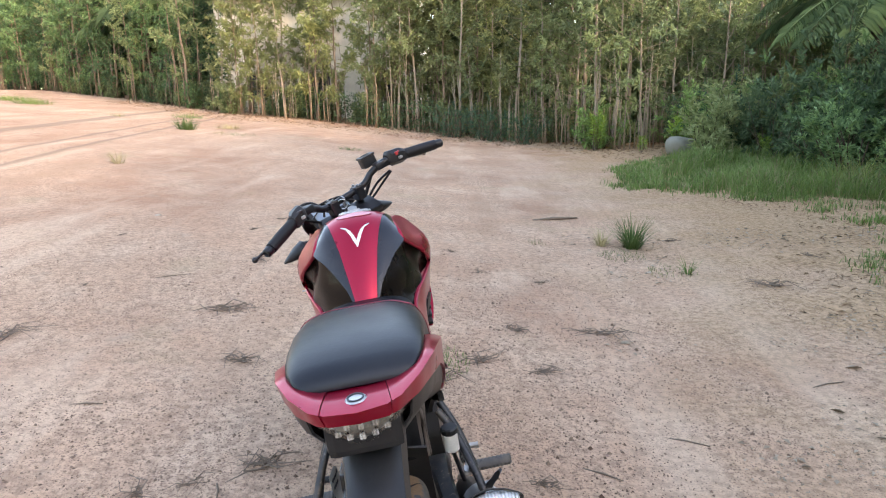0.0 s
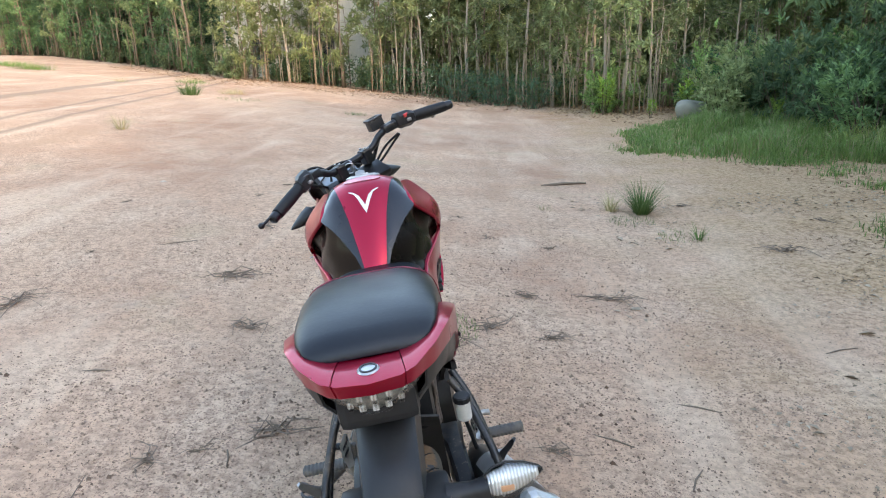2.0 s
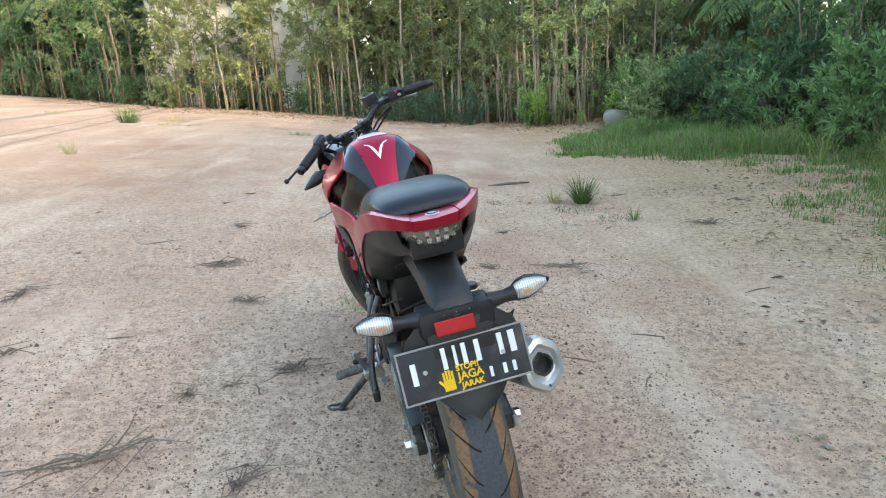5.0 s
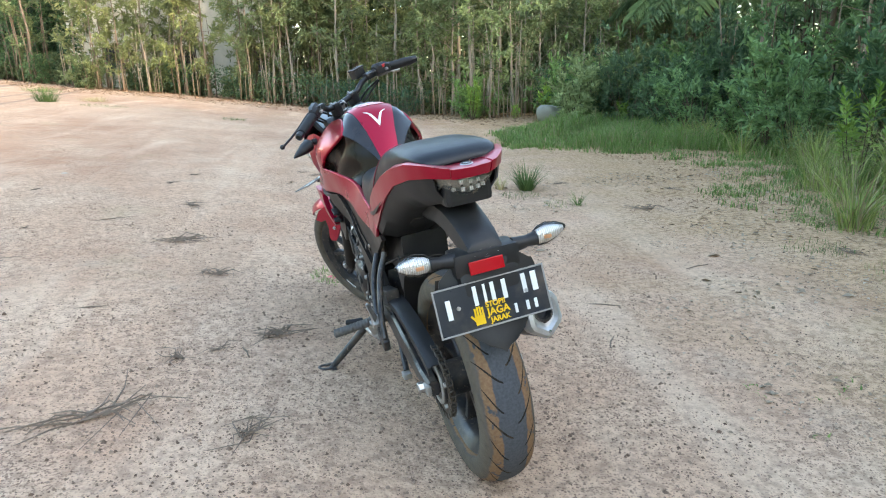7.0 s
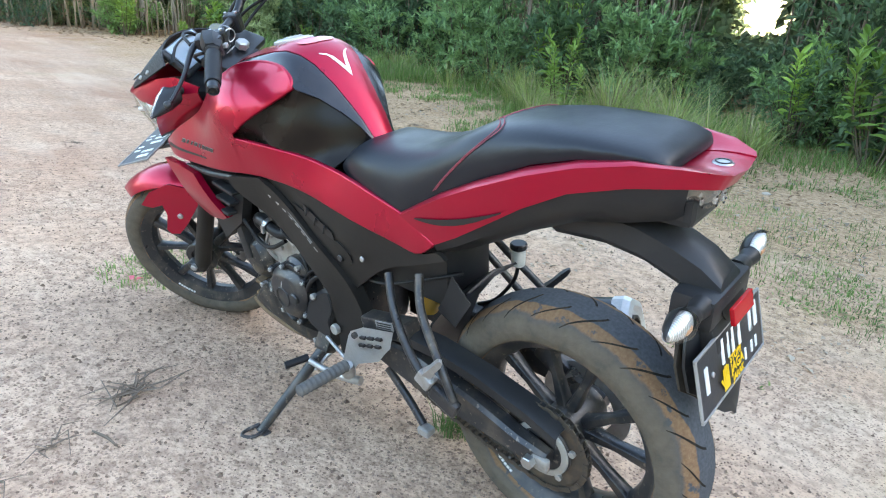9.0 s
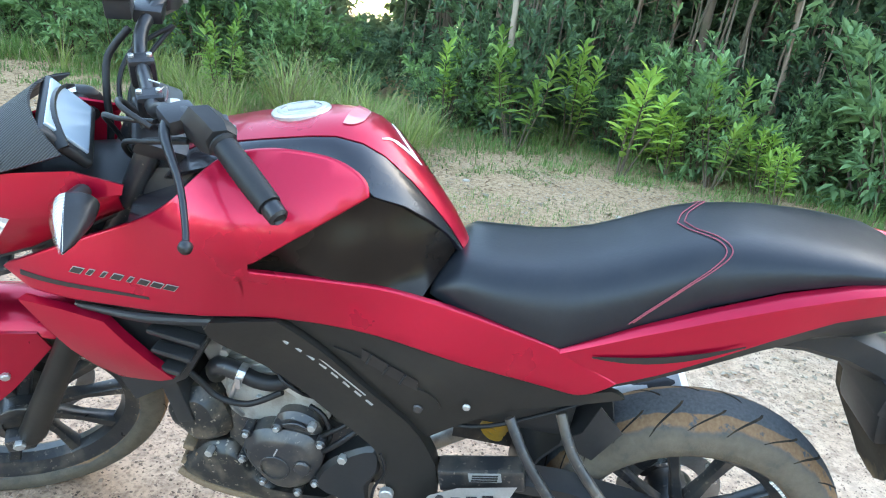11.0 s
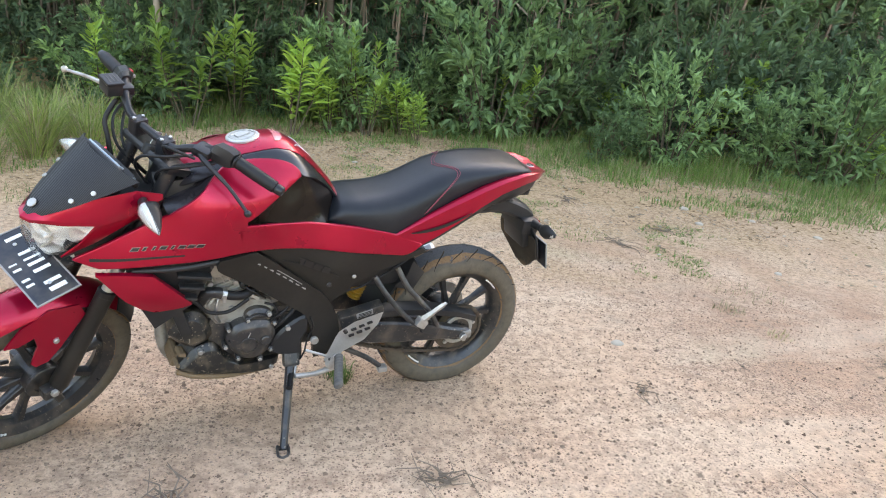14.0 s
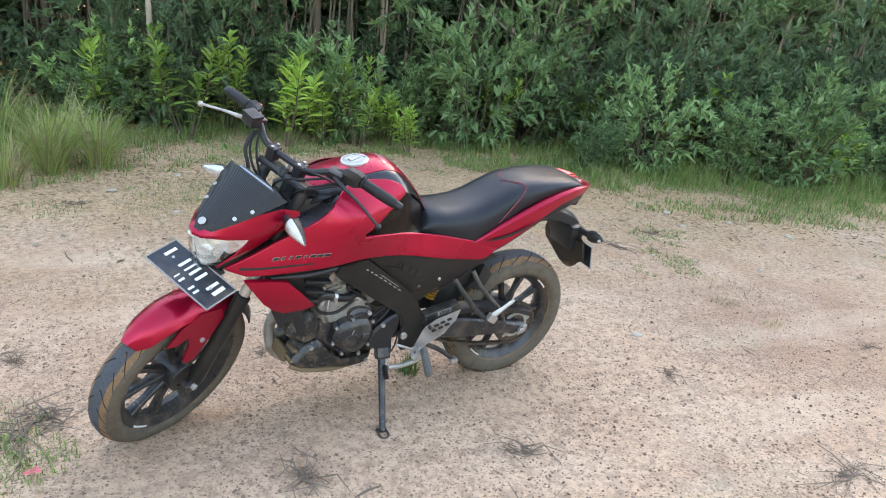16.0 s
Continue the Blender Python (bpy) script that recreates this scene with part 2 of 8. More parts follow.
def land(x, y):
    z = slope(x, y)
    away = step(math.hypot(x + 0.1, y - 1.8), 1.0, 3.0)
    z += away * 0.022 * noise.noise((x * 0.55, y * 0.55, 3.1)) + 0.006 * noise.noise((x * 2.3, y * 2.3, 7.7))
    return z


def tube_verts(path, radii, sides, verts, faces, cap=True):
    """A tapered round tube along path, added to verts and faces."""
    base = len(verts)
    n = len(path)
    ref = None
    for k, p in enumerate(path):
        p = Vector(p)
        d = (Vector(path[min(k + 1, n - 1)]) - Vector(path[max(k - 1, 0)])).normalized()
        if ref is None:
            ref = d.orthogonal().normalized()
        ref = (ref - d * ref.dot(d)).normalized()
        side = d.cross(ref)
        r = radii[k] if hasattr(radii, "__len__") else radii
        for j in range(sides):
            a = 2 * math.pi * j / sides
            verts.append(p + r * (math.cos(a) * ref + math.sin(a) * side))
    for k in range(n - 1):
        for j in range(sides):
            a, b = base + k * sides + j, base + k * sides + (j + 1) % sides
            faces.append((a, b, b + sides, a + sides))
    if cap:
        faces.append(tuple(base + j for j in reversed(range(sides))))
        faces.append(tuple(base + (n - 1) * sides + j for j in range(sides)))


def leaf(verts, faces, at, way, up, length, width, droop=0.0):
    """One pointed leaf, folded along its rib."""
    way = way.normalized()
    side = way.cross(up)
    if side.length < 1e-4:
        side = way.orthogonal()
    side.normalize()
    nrm = side.cross(way)
    b = len(verts)
    mid = at + way * length * 0.45 + nrm * width * 0.12
    tip = at + way * length - Vector((0, 0, droop * length))
    verts.extend((at, mid + side * width * 0.5 + nrm * width * 0.15, tip, mid - side * width * 0.5 + nrm * width * 0.15))
    faces.extend(((b, b + 1, b + 2), (b, b + 2, b + 3)))


def long_leaf(verts, faces, at, way, up, length, width, droop=0.0):
    """A lance-shaped leaf that bows over, folded along its rib."""
    way = way.normalized()
    side = way.cross(up)
    if side.length < 1e-4:
        side = way.orthogonal()
    side.normalize()
    nrm = side.cross(way)
    b = len(verts)
    for s, w in ((0.0, 0.06), (0.28, 0.8), (0.58, 1.0), (0.84, 0.55), (1.0, 0.03)):
        rib = at + way * length * s - Vector((0, 0, droop * length * s * s))
        verts.extend((rib + side * width * 0.5 * w + nrm * width * 0.22 * w, rib, rib - side * width * 0.5 * w + nrm * width * 0.22 * w))
    for k in range(4):
        q = b + 3 * k
        faces.extend(((q, q + 1, q + 4, q + 3), (q + 1, q + 2, q + 5, q + 4)))


def rnd_dir(rng, flat=1.0):
    v = Vector((rng.gauss(0, 1), rng.gauss(0, 1), rng.gauss(0, 1) * flat))
    return v.normalized() if v.length > 1e-3 else Vector((1, 0, 0))


# ---- ground ----
def build_ground():
    xs = sorted(set([round(-6 + 0.12 * k, 3) for k in range(101)] + [-400, -250, -150, -90, -60, -45, -35, -28, -24, -20, -17, -14, -12, -10, -8.5, -7.2, 7, 8, 9.5, 11, 13, 16, 20, 30, 50, 90, 200, 400]))
    ys = sorted(set([round(-4 + 0.12 * k, 3) for k in range(101)] + [-400, -200, -100, -60, -40, -25, -18, -13, -10, -8, -6.5, -5.2, 8.8, 9.6, 10.5, 11.5, 13, 15, 17, 20, 24, 29, 36, 50, 80, 150, 400]))
    verts = [(x, y, land(x, y)) for y in ys for x in xs]
    w = len(xs)
    faces = [(j * w + i, j * w + i + 1, (j + 1) * w + i + 1, (j + 1) * w + i) for j in range(len(ys) - 1) for i in range(w - 1)]
    tagged(raw("ground", verts, faces, EARTH, smooth=True), "pinkish sandy earth with grit and sparse weeds", "ground", kind="structure")


build_ground()


# ---- vegetation ----
def acacia_tree(seed, leafmat, bark, height=7.0, r=0.05, low=0.9, leaves=1900, spread=1.0, size=0.21):
    """A thin upright tree with a leaning stem, short limbs and many narrow leaves."""
    rng = random.Random(seed)
    root = new("acacia_tree")
    tv, tf, lv, lf = [], [], [], []
    lean = Vector((rng.uniform(-0.05, 0.05), rng.uniform(-0.05, 0.05), 0))
    bend = [lean * (k / 8) * height + Vector((rng.gauss(0, 0.03), rng.gauss(0, 0.03), -0.1 if k == 0 else height * k / 8)) for k in range(9)]
    tube_verts(bend, [r * (1.15 - 0.9 * k / 8) for k in range(9)], 7, tv, tf)
    for s in range(rng.randint(7, 10)):                      # side stems from the foot
        x, y, h = rng.uniform(-0.6, 0.6), rng.uniform(-0.5, 0.35), rng.uniform(1.2, 3.2)
        tube_verts([(x, y, -0.05), (x + rng.gauss(0, 0.05), y, h * 0.5), (x + rng.gauss(0, 0.12), y + rng.gauss(0, 0.1), h)], [0.020, 0.016, 0.007], 5, tv, tf)
    limbs = 26
    for k in range(limbs):
        h = low + (height - low) * (k + rng.random()) / limbs
        f = (h - low) / (height - low)
        q = h / height * 8
        i = min(7, int(q))
        start = bend[i].lerp(bend[i + 1], q - i)
        a = rng.uniform(0, 2 * math.pi)
        reach = spread * (0.35 + 0.75 * math.sin(math.pi * (0.15 + 0.8 * f))) * rng.uniform(0.6, 1.2)
        end = start + Vector((math.cos(a) * reach, math.sin(a) * reach, reach * rng.uniform(0.2, 0.9)))
        midp = start.lerp(end, 0.5) + Vector((0, 0, -0.05))
        tube_verts([start, midp, end], [r * 0.3 * (1 - 0.6 * f), 0.009, 0.004], 4, tv, tf, False)
        for tuft in range(max(3, leaves // limbs // 8)):
            s = rng.uniform(0.25, 1.1)
            tip = start.lerp(end, s) + rnd_dir(rng) * rng.uniform(0, 0.30) * (0.6 + spread * 0.4)
            way = (end - start).normalized() * 0.4 + rnd_dir(rng, 0.5) + Vector((0, 0, 0.35))
            for j in range(8):
                d = way * 0.55 + rnd_dir(rng, 0.8) + Vector((0, 0, rng.uniform(-0.3, 0.3)))
                leaf(lv, lf, tip + rnd_dir(rng) * 0.03, d, Vector((0, 0, 1)) + rnd_dir(rng) * 0.8, size * rng.uniform(0.7, 1.3), size * rng.uniform(0.24, 0.36), rng.uniform(0, 0.3))
    raw("trunk", tv, tf, bark, root, True)
    raw("crown", lv, lf, leafmat, root)
    return root


def bush(seed, leafmat, h=1.6, w=0.9, stems=14, leaves=1700, size=0.115, slim=0.3):
    """A dense many-stemmed bush."""
    rng = random.Random(seed)
    root = new("bush")
    tv, tf, lv, lf = [], [], [], []
    for s in range(stems):
        a, k = rng.uniform(0, 6.28), rng.random() ** 0.6
        top = Vector((math.cos(a) * w * k, math.sin(a) * w * k, h * rng.uniform(0.45, 1.0) * (1.15 - 0.45 * k)))
        foot = Vector((top.x * 0.25, top.y * 0.25, -0.05))
        midp = foot.lerp(top, 0.5) + Vector((rng.gauss(0, 0.06), rng.gauss(0, 0.06), 0.08))
        tube_verts([foot, midp, top], [0.014, 0.009, 0.003], 5, tv, tf, False)
        for tuft in range(max(2, leaves // stems // 9)):
            f = rng.uniform(0.12, 1.04)
            base = foot.lerp(midp, f * 2) if f < 0.5 else midp.lerp(top, f * 2 - 1)
            tip = base + rnd_dir(rng) * rng.uniform(0.0, 0.30) * (h / 1.6)
            if tip.z < 0.05:
                continue
            way = (tip - Vector((0, 0, h * 0.3))).normalized() + Vector((0, 0, 0.5))
            for j in range(9):
                d = way * 0.8 + rnd_dir(rng, 0.8)
                leaf(lv, lf, tip + rnd_dir(rng) * 0.025 + way * 0.012 * j, d, Vector((0, 0, 1)) + rnd_dir(rng) * 0.5, size * rng.uniform(0.65, 1.25), size * slim * rng.uniform(0.8, 1.2), rng.uniform(0, 0.25))
    raw("stem", tv, tf, BARK_DARK, root, True)
    raw("crown", lv, lf, leafmat, root)
    return root


def sapling(seed, h=1.1, stems=4, leafmat=None):
    """A young shrub with long bright leaves in rosettes towards the shoot tips."""
    rng = random.Random(seed)
    root = new("sapling")
    tv, tf, lv, lf = [], [], [], []
    for s in range(stems + 2):
        a = rng.uniform(0, 6.28)
        k = 0.30 * h * rng.random() ** 0.7
        top = Vector((math.cos(a) * k, math.sin(a) * k, h * rng.uniform(0.45, 1.0) * (1.1 - 0.3 * k)))
        foot = Vector((top.x * 0.15, top.y * 0.15, -0.03))
        midp = foot.lerp(top, 0.55) + Vector((top.x * 0.15, top.y * 0.15, 0))
        tv, tf = [], []
        tube_verts([foot, midp, top], [0.010, 0.007, 0.003], 5, tv, tf, False)
        raw("stem", tv, tf, BARK_DARK, root, True)
        n = 30
        for j in range(n):
            f = 0.30 + 0.70 * (j / (n - 1)) ** 0.65
            at = midp.lerp(top, (f - 0.5) * 2) if f > 0.5 else foot.lerp(midp, f * 2)
            b = j * 2.4 + rng.gauss(0, 0.3)
            up = 0.35 + 2.6 * max(0, f - 0.6)
            d = Vector((math.cos(b), math.sin(b), up * rng.uniform(0.7, 1.4)))
            ln = 0.19 * rng.uniform(0.65, 1.25) * (1.1 - 0.25 * f)
            long_leaf(lv, lf, at, d, Vector((0, 0, 1)) + rnd_dir(rng) * 0.5, ln, ln * 0.27, rng.uniform(0.0, 0.45))
    raw("foliage", lv, lf, leafmat or LEAF_YOUNG, root)
    return root


def bare_shrub():
    """A leafless pale shrub of forking branches in front of the dark wood."""
    rng = random.Random(91)
    root = new("bare_tree")

    def grow(at, d, length, r, depth):
        tv, tf = [], []
        path = [at]
        for k in range(4):
            d = (d + rnd_dir(rng) * 0.22 + Vector((0, 0, 0.05))).normalized()
            path.append(path[-1] + d * length / 4)
        tube_verts(path, [r * (1 - 0.12 * k) for k in range(5)], 6 if depth < 2 else 4, tv, tf, False)
        raw("trunk" if depth == 0 else "branch", tv, tf, BARK_PALE, root, True)
        if depth < 3:
            for k in range(3 if depth else 4):
                i = rng.choice((2, 3, 4))
                grow(path[i], (d + rnd_dir(rng) * 0.9 + Vector((0, 0, 0.25))).normalized(), length * rng.uniform(0.5, 0.8), r * 0.5, depth + 1)
    grow(Vector((0, 0, -0.1)), Vector((0.05, 0.1, 1)), 1.9, 0.045, 0)
    root.matrix_world = pose(7.4, -3.4, land(7.4, -3.4))
    tagged(root, "leafless pale tree with forking bare branches", "tree", "trees along the clearing")


def palm(seed, h=3.2, fronds=16, reach=2.6):
    rng = random.Random(seed)
    root = new("palm_tree")
    tv, tf = [], []
    tube_verts([(0, 0, -0.1), (0.05, 0, h * 0.5), (0.0, 0.05, h)], [0.24, 0.20, 0.17], 10, tv, tf)
    raw("trunk", tv, tf, BARK_DARK, root, True)
    for k in range(fronds):
        lv, lf = [], []
        a = k * 2.4
        lift = rng.uniform(0.15, 1.1)
        path = []
        for j in range(9):
            s = j / 8
            path.append(Vector((math.cos(a) * reach * s, math.sin(a) * reach * s, h + reach * (lift * s - (0.55 + 0.5 * lift) * s * s))))
        tube_verts(path, [0.03 * (1 - 0.85 * j / 8) for j in range(9)], 5, lv, lf, False)
        for j in range(46):
            s = 0.15 + 0.85 * j / 46
            q = s * 8
            i = min(7, int(q))
            at, d = path[i].lerp(path[i + 1], q - i), (path[i + 1] - path[i]).normalized()
            side = d.cross(Vector((0, 0, 1))).normalized()
            for sg in (-1, 1):
                leaf(lv, lf, at, side * sg + d * 0.55 + Vector((0, 0, -0.25 + rng.gauss(0, 0.12))), Vector((0, 0, 1)), 0.62 * math.sin(math.pi * (0.12 + 0.8 * s)) + 0.1, 0.045, 0.3)
        raw("frond", lv, lf, LEAF_PALM, root)
    return root


def put(ob, x, y, turn, size=1.0, lean=0.0):
    c = copy_thing(ob, pose(x, y, land(x, y) - 0.02, lean, 0, turn))
    c.scale = (size, size, size)
    return c


def discard(ob):
    for o in (*ob.children_recursive, ob):
        bpy.data.objects.remove(o)


def edge_x(y):
    """Where the verge of grass begins, beside the bare earth."""
    pts = ((-14, 1.4), (-5, 2.3), (-2.7, 2.7), (-2.0, 3.5), (-0.5, 5.2), (1.5, 5.4), (2.6, 4.3), (4, 3.3), (5.6, 3.5), (7.2, 4.5), (8.6, 4.2), (9.2, 3.2), (10, 2.3), (12.7, 3.0), (16, 5.0), (22, 9))
    for (y0, x0), (y1, x1) in zip(pts, pts[1:]):
        if y <= y1:
            return x0 + (x1 - x0) * max(0, (y - y0) / (y1 - y0))
    return 9.0


def in_gap(x, y, more=0.0):
    """The opening in the wood through which the sky shows."""
    return x > 5.5 and abs(y - (4.63 + (x - 7) * 0.42)) < 0.60 + 0.02 * (x - 7) + more + 0.2 * noise.noise((x * 0.9, y * 1.3, 8.0))


def line_y(x):
    """The front line of the trees ahead."""
    pts = ((-60, 60), (-30, 41), (-16, 31), (-8.5, 24), (-3, 22.8), (1.3, 21), (3.6, 17.2), (6, 18.5), (9, 19.5), (14, 20))
    for (x0, y0), (x1, y1) in zip(pts, pts[1:]):
        if x <= x1:
            return y0 + (y1 - y0) * max(0, (x - x0) / (x1 - x0))
    return 20.0


def plant_wood():
    rng = random.Random(11)
    kinds = [acacia_tree(1, LEAF_FAR, BARK, 6.8, 0.042, 1.1), acacia_tree(2, LEAF_FAR, BARK_PALE, 7.4, 0.05, 1.4), acacia_tree(3, LEAF_DRY, BARK, 6.0, 0.036, 0.7, spread=0.85),
             acacia_tree(4, LEAF_DRY, BARK_PALE, 6.6, 0.04, 1.0), acacia_tree(5, LEAF_FAR, BARK_PALE, 5.6, 0.04, 0.9, 1500, spread=1.15), acacia_tree(6, LEAF_BUSH, BARK, 6.2, 0.042, 0.3)]
    for k in kinds:
        tagged(k, "slender acacia tree with a thin pale trunk", "tree", "trees along the clearing")
    # ahead: a loose front row and two rows behind it
    x = -34.0
    while x < 13:
        for row in range(3 if x < 3 else 2):
            px = x + rng.uniform(-0.5, 0.5)
            py = line_y(px) + row * 1.5 + rng.uniform(-0.4, 0.7)
            if row and -8.5 < px < -1.5 and rng.random() < 0.35:
                continue                                   # the wall of a house shows through here
            # leaf kind by place paints the light: darker far left, paler right
            which = rng.choice((0, 1, 2, 2, 3, 3) if -10 < px < 2 else (4, 4, 1) if px > 0 else (5, 5, 5, 0))
            put(kinds[which], px, py, rng.uniform(0, 360), rng.uniform(0.75, 1.15))
        x += 0.95 if x > -10 else 1.5
    for k in kinds:
        discard(k)
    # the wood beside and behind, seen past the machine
    # leaf colours here paint shade among the trees, paler towards the hazy end
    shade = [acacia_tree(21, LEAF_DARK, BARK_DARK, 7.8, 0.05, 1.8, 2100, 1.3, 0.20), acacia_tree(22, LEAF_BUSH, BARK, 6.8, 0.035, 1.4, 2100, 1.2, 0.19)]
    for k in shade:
        tagged(k, "wood-edge tree with light and shade in its leaf colour", "tree", "trees along the clearing")
    for k in range(72):
        y = -16 + 28 * (k + rng.random()) / 72
        x = max(7.2, edge_x(y) + 2.2) + rng.uniform(0, 1.0) + (k % 3) * 1.4
        if in_gap(x, y, 0.5):
            continue                                       # the gap that shows the sky
        put(shade[1 if y < -4 else k % 2], x, y, rng.uniform(0, 360), rng.uniform(0.8, 1.2))
    for k in shade:
        discard(k)


def plant_bushes():
    rng = random.Random(12)
    # back rows mostly take LEAF_DARK, shade painted behind the brighter front row
    kinds = [bush(31, LEAF_BUSH, 1.9, 1.0, 16, 1700, 0.17, 0.36), bush(32, LEAF_DARK, 2.2, 1.1, 16, 1700, 0.18, 0.36), bush(33, LEAF_BUSH, 1.3, 0.8, 14, 1500, 0.13, 0.36), bush(34, LEAF_DARK, 3.0, 1.3, 24, 2300, 0.19, 0.36)]
    for k in kinds:
        tagged(k, "dense green bush at the edge of the wood", "bush", "bushes at the wood's edge")
    for k in range(88):
        y = -15 + 30 * (k + rng.random()) / 88
        row = k % 3
        x = max(6.3, edge_x(y) + 1.3) + row * 0.9 + rng.uniform(-0.3, 0.4)
        if y < -2.5:
            x = edge_x(y) + 2.3 + row * 0.9 + rng.uniform(-0.3, 0.4)
        put(kinds[(0, 1, 3)[row] if rng.random() < 0.7 else rng.choice((1, 2))], x, y, rng.uniform(0, 360), rng.uniform(0.5, 1.1) * (0.45 if in_gap(x, y, 0.4) else 1.0))
    # low growth under the trees ahead
    light = tagged(bush(37, LEAF_FAR, 1.7, 1.0, 16, 1500, 0.20, 0.34), "light green shrub below the trees", "bush", "bushes at the wood's edge")
    for k in range(60):
        x = -26 + 36 * (k + rng.random()) / 60
        put(light if k % 3 else kinds[0], x, line_y(x) + (rng.uniform(-0.2, 1.2) if x < -9 else rng.uniform(1.2, 2.6)), rng.uniform(0, 360), rng.uniform(0.35, 0.8))
    for k in range(9):                                     # growth right of the trees ahead, pale leaf standing in for backlight
        put(light, 5.5 + 0.7 * k + rng.uniform(-0.2, 0.2), 15.0 + rng.uniform(-0.8, 1.5), rng.uniform(0, 360), rng.uniform(0.8, 1.2))
    for k in (*kinds, light):
        discard(k)
    leafy_shrub = tagged(bush(36, LEAF_MID, 2.3, 1.15, 26, 2300, 0.18, 0.36), "large light green leafy shrub", "bush", "bushes at the wood's edge")
    for x, y, s in ((6.5, -2.2, 1.0), (6.9, -5.4, 0.9), (7.0, 5.6, 0.7), (7.0, 1.0, 0.65), (6.8, 3.3, 0.6), (7.4, 9.4, 0.9), (7.6, 13.2, 0.9), (6.6, -8.0, 0.9), (5.6, 16.6, 0.8), (6.8, 15.6, 0.8), (8.4, 15.2, 0.9), (9.8, 14.6, 0.9), (3.4, 17.6, 0.6)):
        put(leafy_shrub, x, y, rng.uniform(0, 360), s)
    discard(leafy_shrub)
    ferny = tagged(bush(35, LEAF_BLUE, 1.7, 1.2, 16, 1900, 0.10, 0.22), "bluish feathery undergrowth below the trees", "bush", "feathery undergrowth")
    for x, y, s in ((6.2, 16.2, 1.1), (7.6, 15.2, 1.2), (8.8, 14.2, 1.1), (-0.6, 21.0, 0.8), (0.6, 20.4, 0.8), (1.6, 19.4, 0.7)):
        put(ferny, x, y, rng.uniform(0, 360), s)
    discard(ferny)
    shoots = [sapling(41, 1.15, 4), sapling(42, 0.85, 3), sapling(43, 1.4, 5)]
    for k in shoots:
        tagged(k, "young shrub with long bright green leaves", "sapling", "saplings on the verge")
    for n, x, y, s in ((0, 5.95, 2.4, 1.1), (2, 5.9, 0.3, 0.95), (1, 5.75, 1.25, 1.25), (0, 6.0, -5.2, 1.25), (0, 4.1, -6.3, 0.9), (2, 6.57, 7.0, 1.25), (1, 6.0, 0.75, 0.8), (1, 5.6, -0.3, 0.7), (0, 6.5, 3.4, 1.0), (1, 6.1, -0.2, 0.8), (2, 5.6, -4.5, 0.85), (1, 4.6, -6.2, 0.9), (0, 6.4, -1.9, 0.9),
                       (1, 6.2, -3.3, 1.0), (2, 5.2, 5.6, 0.8), (0, 6.8, 1.9, 1.1), (0, 8.4, 12.2, 1.1), (1, 4.1, 15.9, 0.5), (0, 5.6, 14.6, 0.4), (1, 6.2, 13.9, 0.6), (2, 6.9, 13.4, 0.4), (1, 7.4, 12.4, 0.55), (0, 6.4, 12.7, 0.35), (1, 5.7, 15.5, 0.6), (1, 7.9, 11.0, 0.5), (2, 7.2, 11.4, 0.9), (1, 5.2, 16.4, 1.0), (0, 3.2, 17.0, 0.9)):
        put(shoots[n], x, y, rng.uniform(0, 360), s)
    for k in shoots:
        discard(k)
    fan = tagged(palm(51), "oil palm with long arching fronds", "palm tree", "palms behind the trees")
    put(fan, -17.0, 34.5, 20, 1.35)
    put(fan, 10.2, 17.2, 70, 1.15)
    discard(fan)


def leaf_bank(name, label, boxes, count, size, mat, seed):
    """A deep bank of leaves far inside the wood, as one mass."""
    rng = random.Random(seed)
    lv, lf = [], []
    for n in range(count):
        (x0, y0), (x1, y1), deep, top = boxes[n % len(boxes)]
        s, d = rng.random(), rng.random()
        ax, ay = x1 - x0, y1 - y0
        ln = math.hypot(ax, ay)
        at = Vector((x0 + ax * s - ay / ln * deep * d, y0 + ay * s + ax / ln * deep * d, 0))
        at.z = land(at.x, at.y) + top * rng.random() ** 0.8 * (0.75 + 0.35 * noise.noise((at.x * 0.4, at.y * 0.4, 2.0)))
        if in_gap(at.x, at.y, rng.gauss(0, 0.13)) and 0.78 + rng.gauss(0, 0.1) < at.z < 1.25 + rng.gauss(0, 0.13) + 0.055 * (at.x + 1.5) and name != "distant_wood":
            continue
        leaf(lv, lf, at, rnd_dir(rng, 0.7), Vector((0, 0, 1)) + rnd_dir(rng), size * rng.uniform(0.6, 1.3), size * rng.uniform(0.35, 0.6), 0.2)
    tagged(raw(name, lv, lf, mat), label, "woods", kind="stuff")


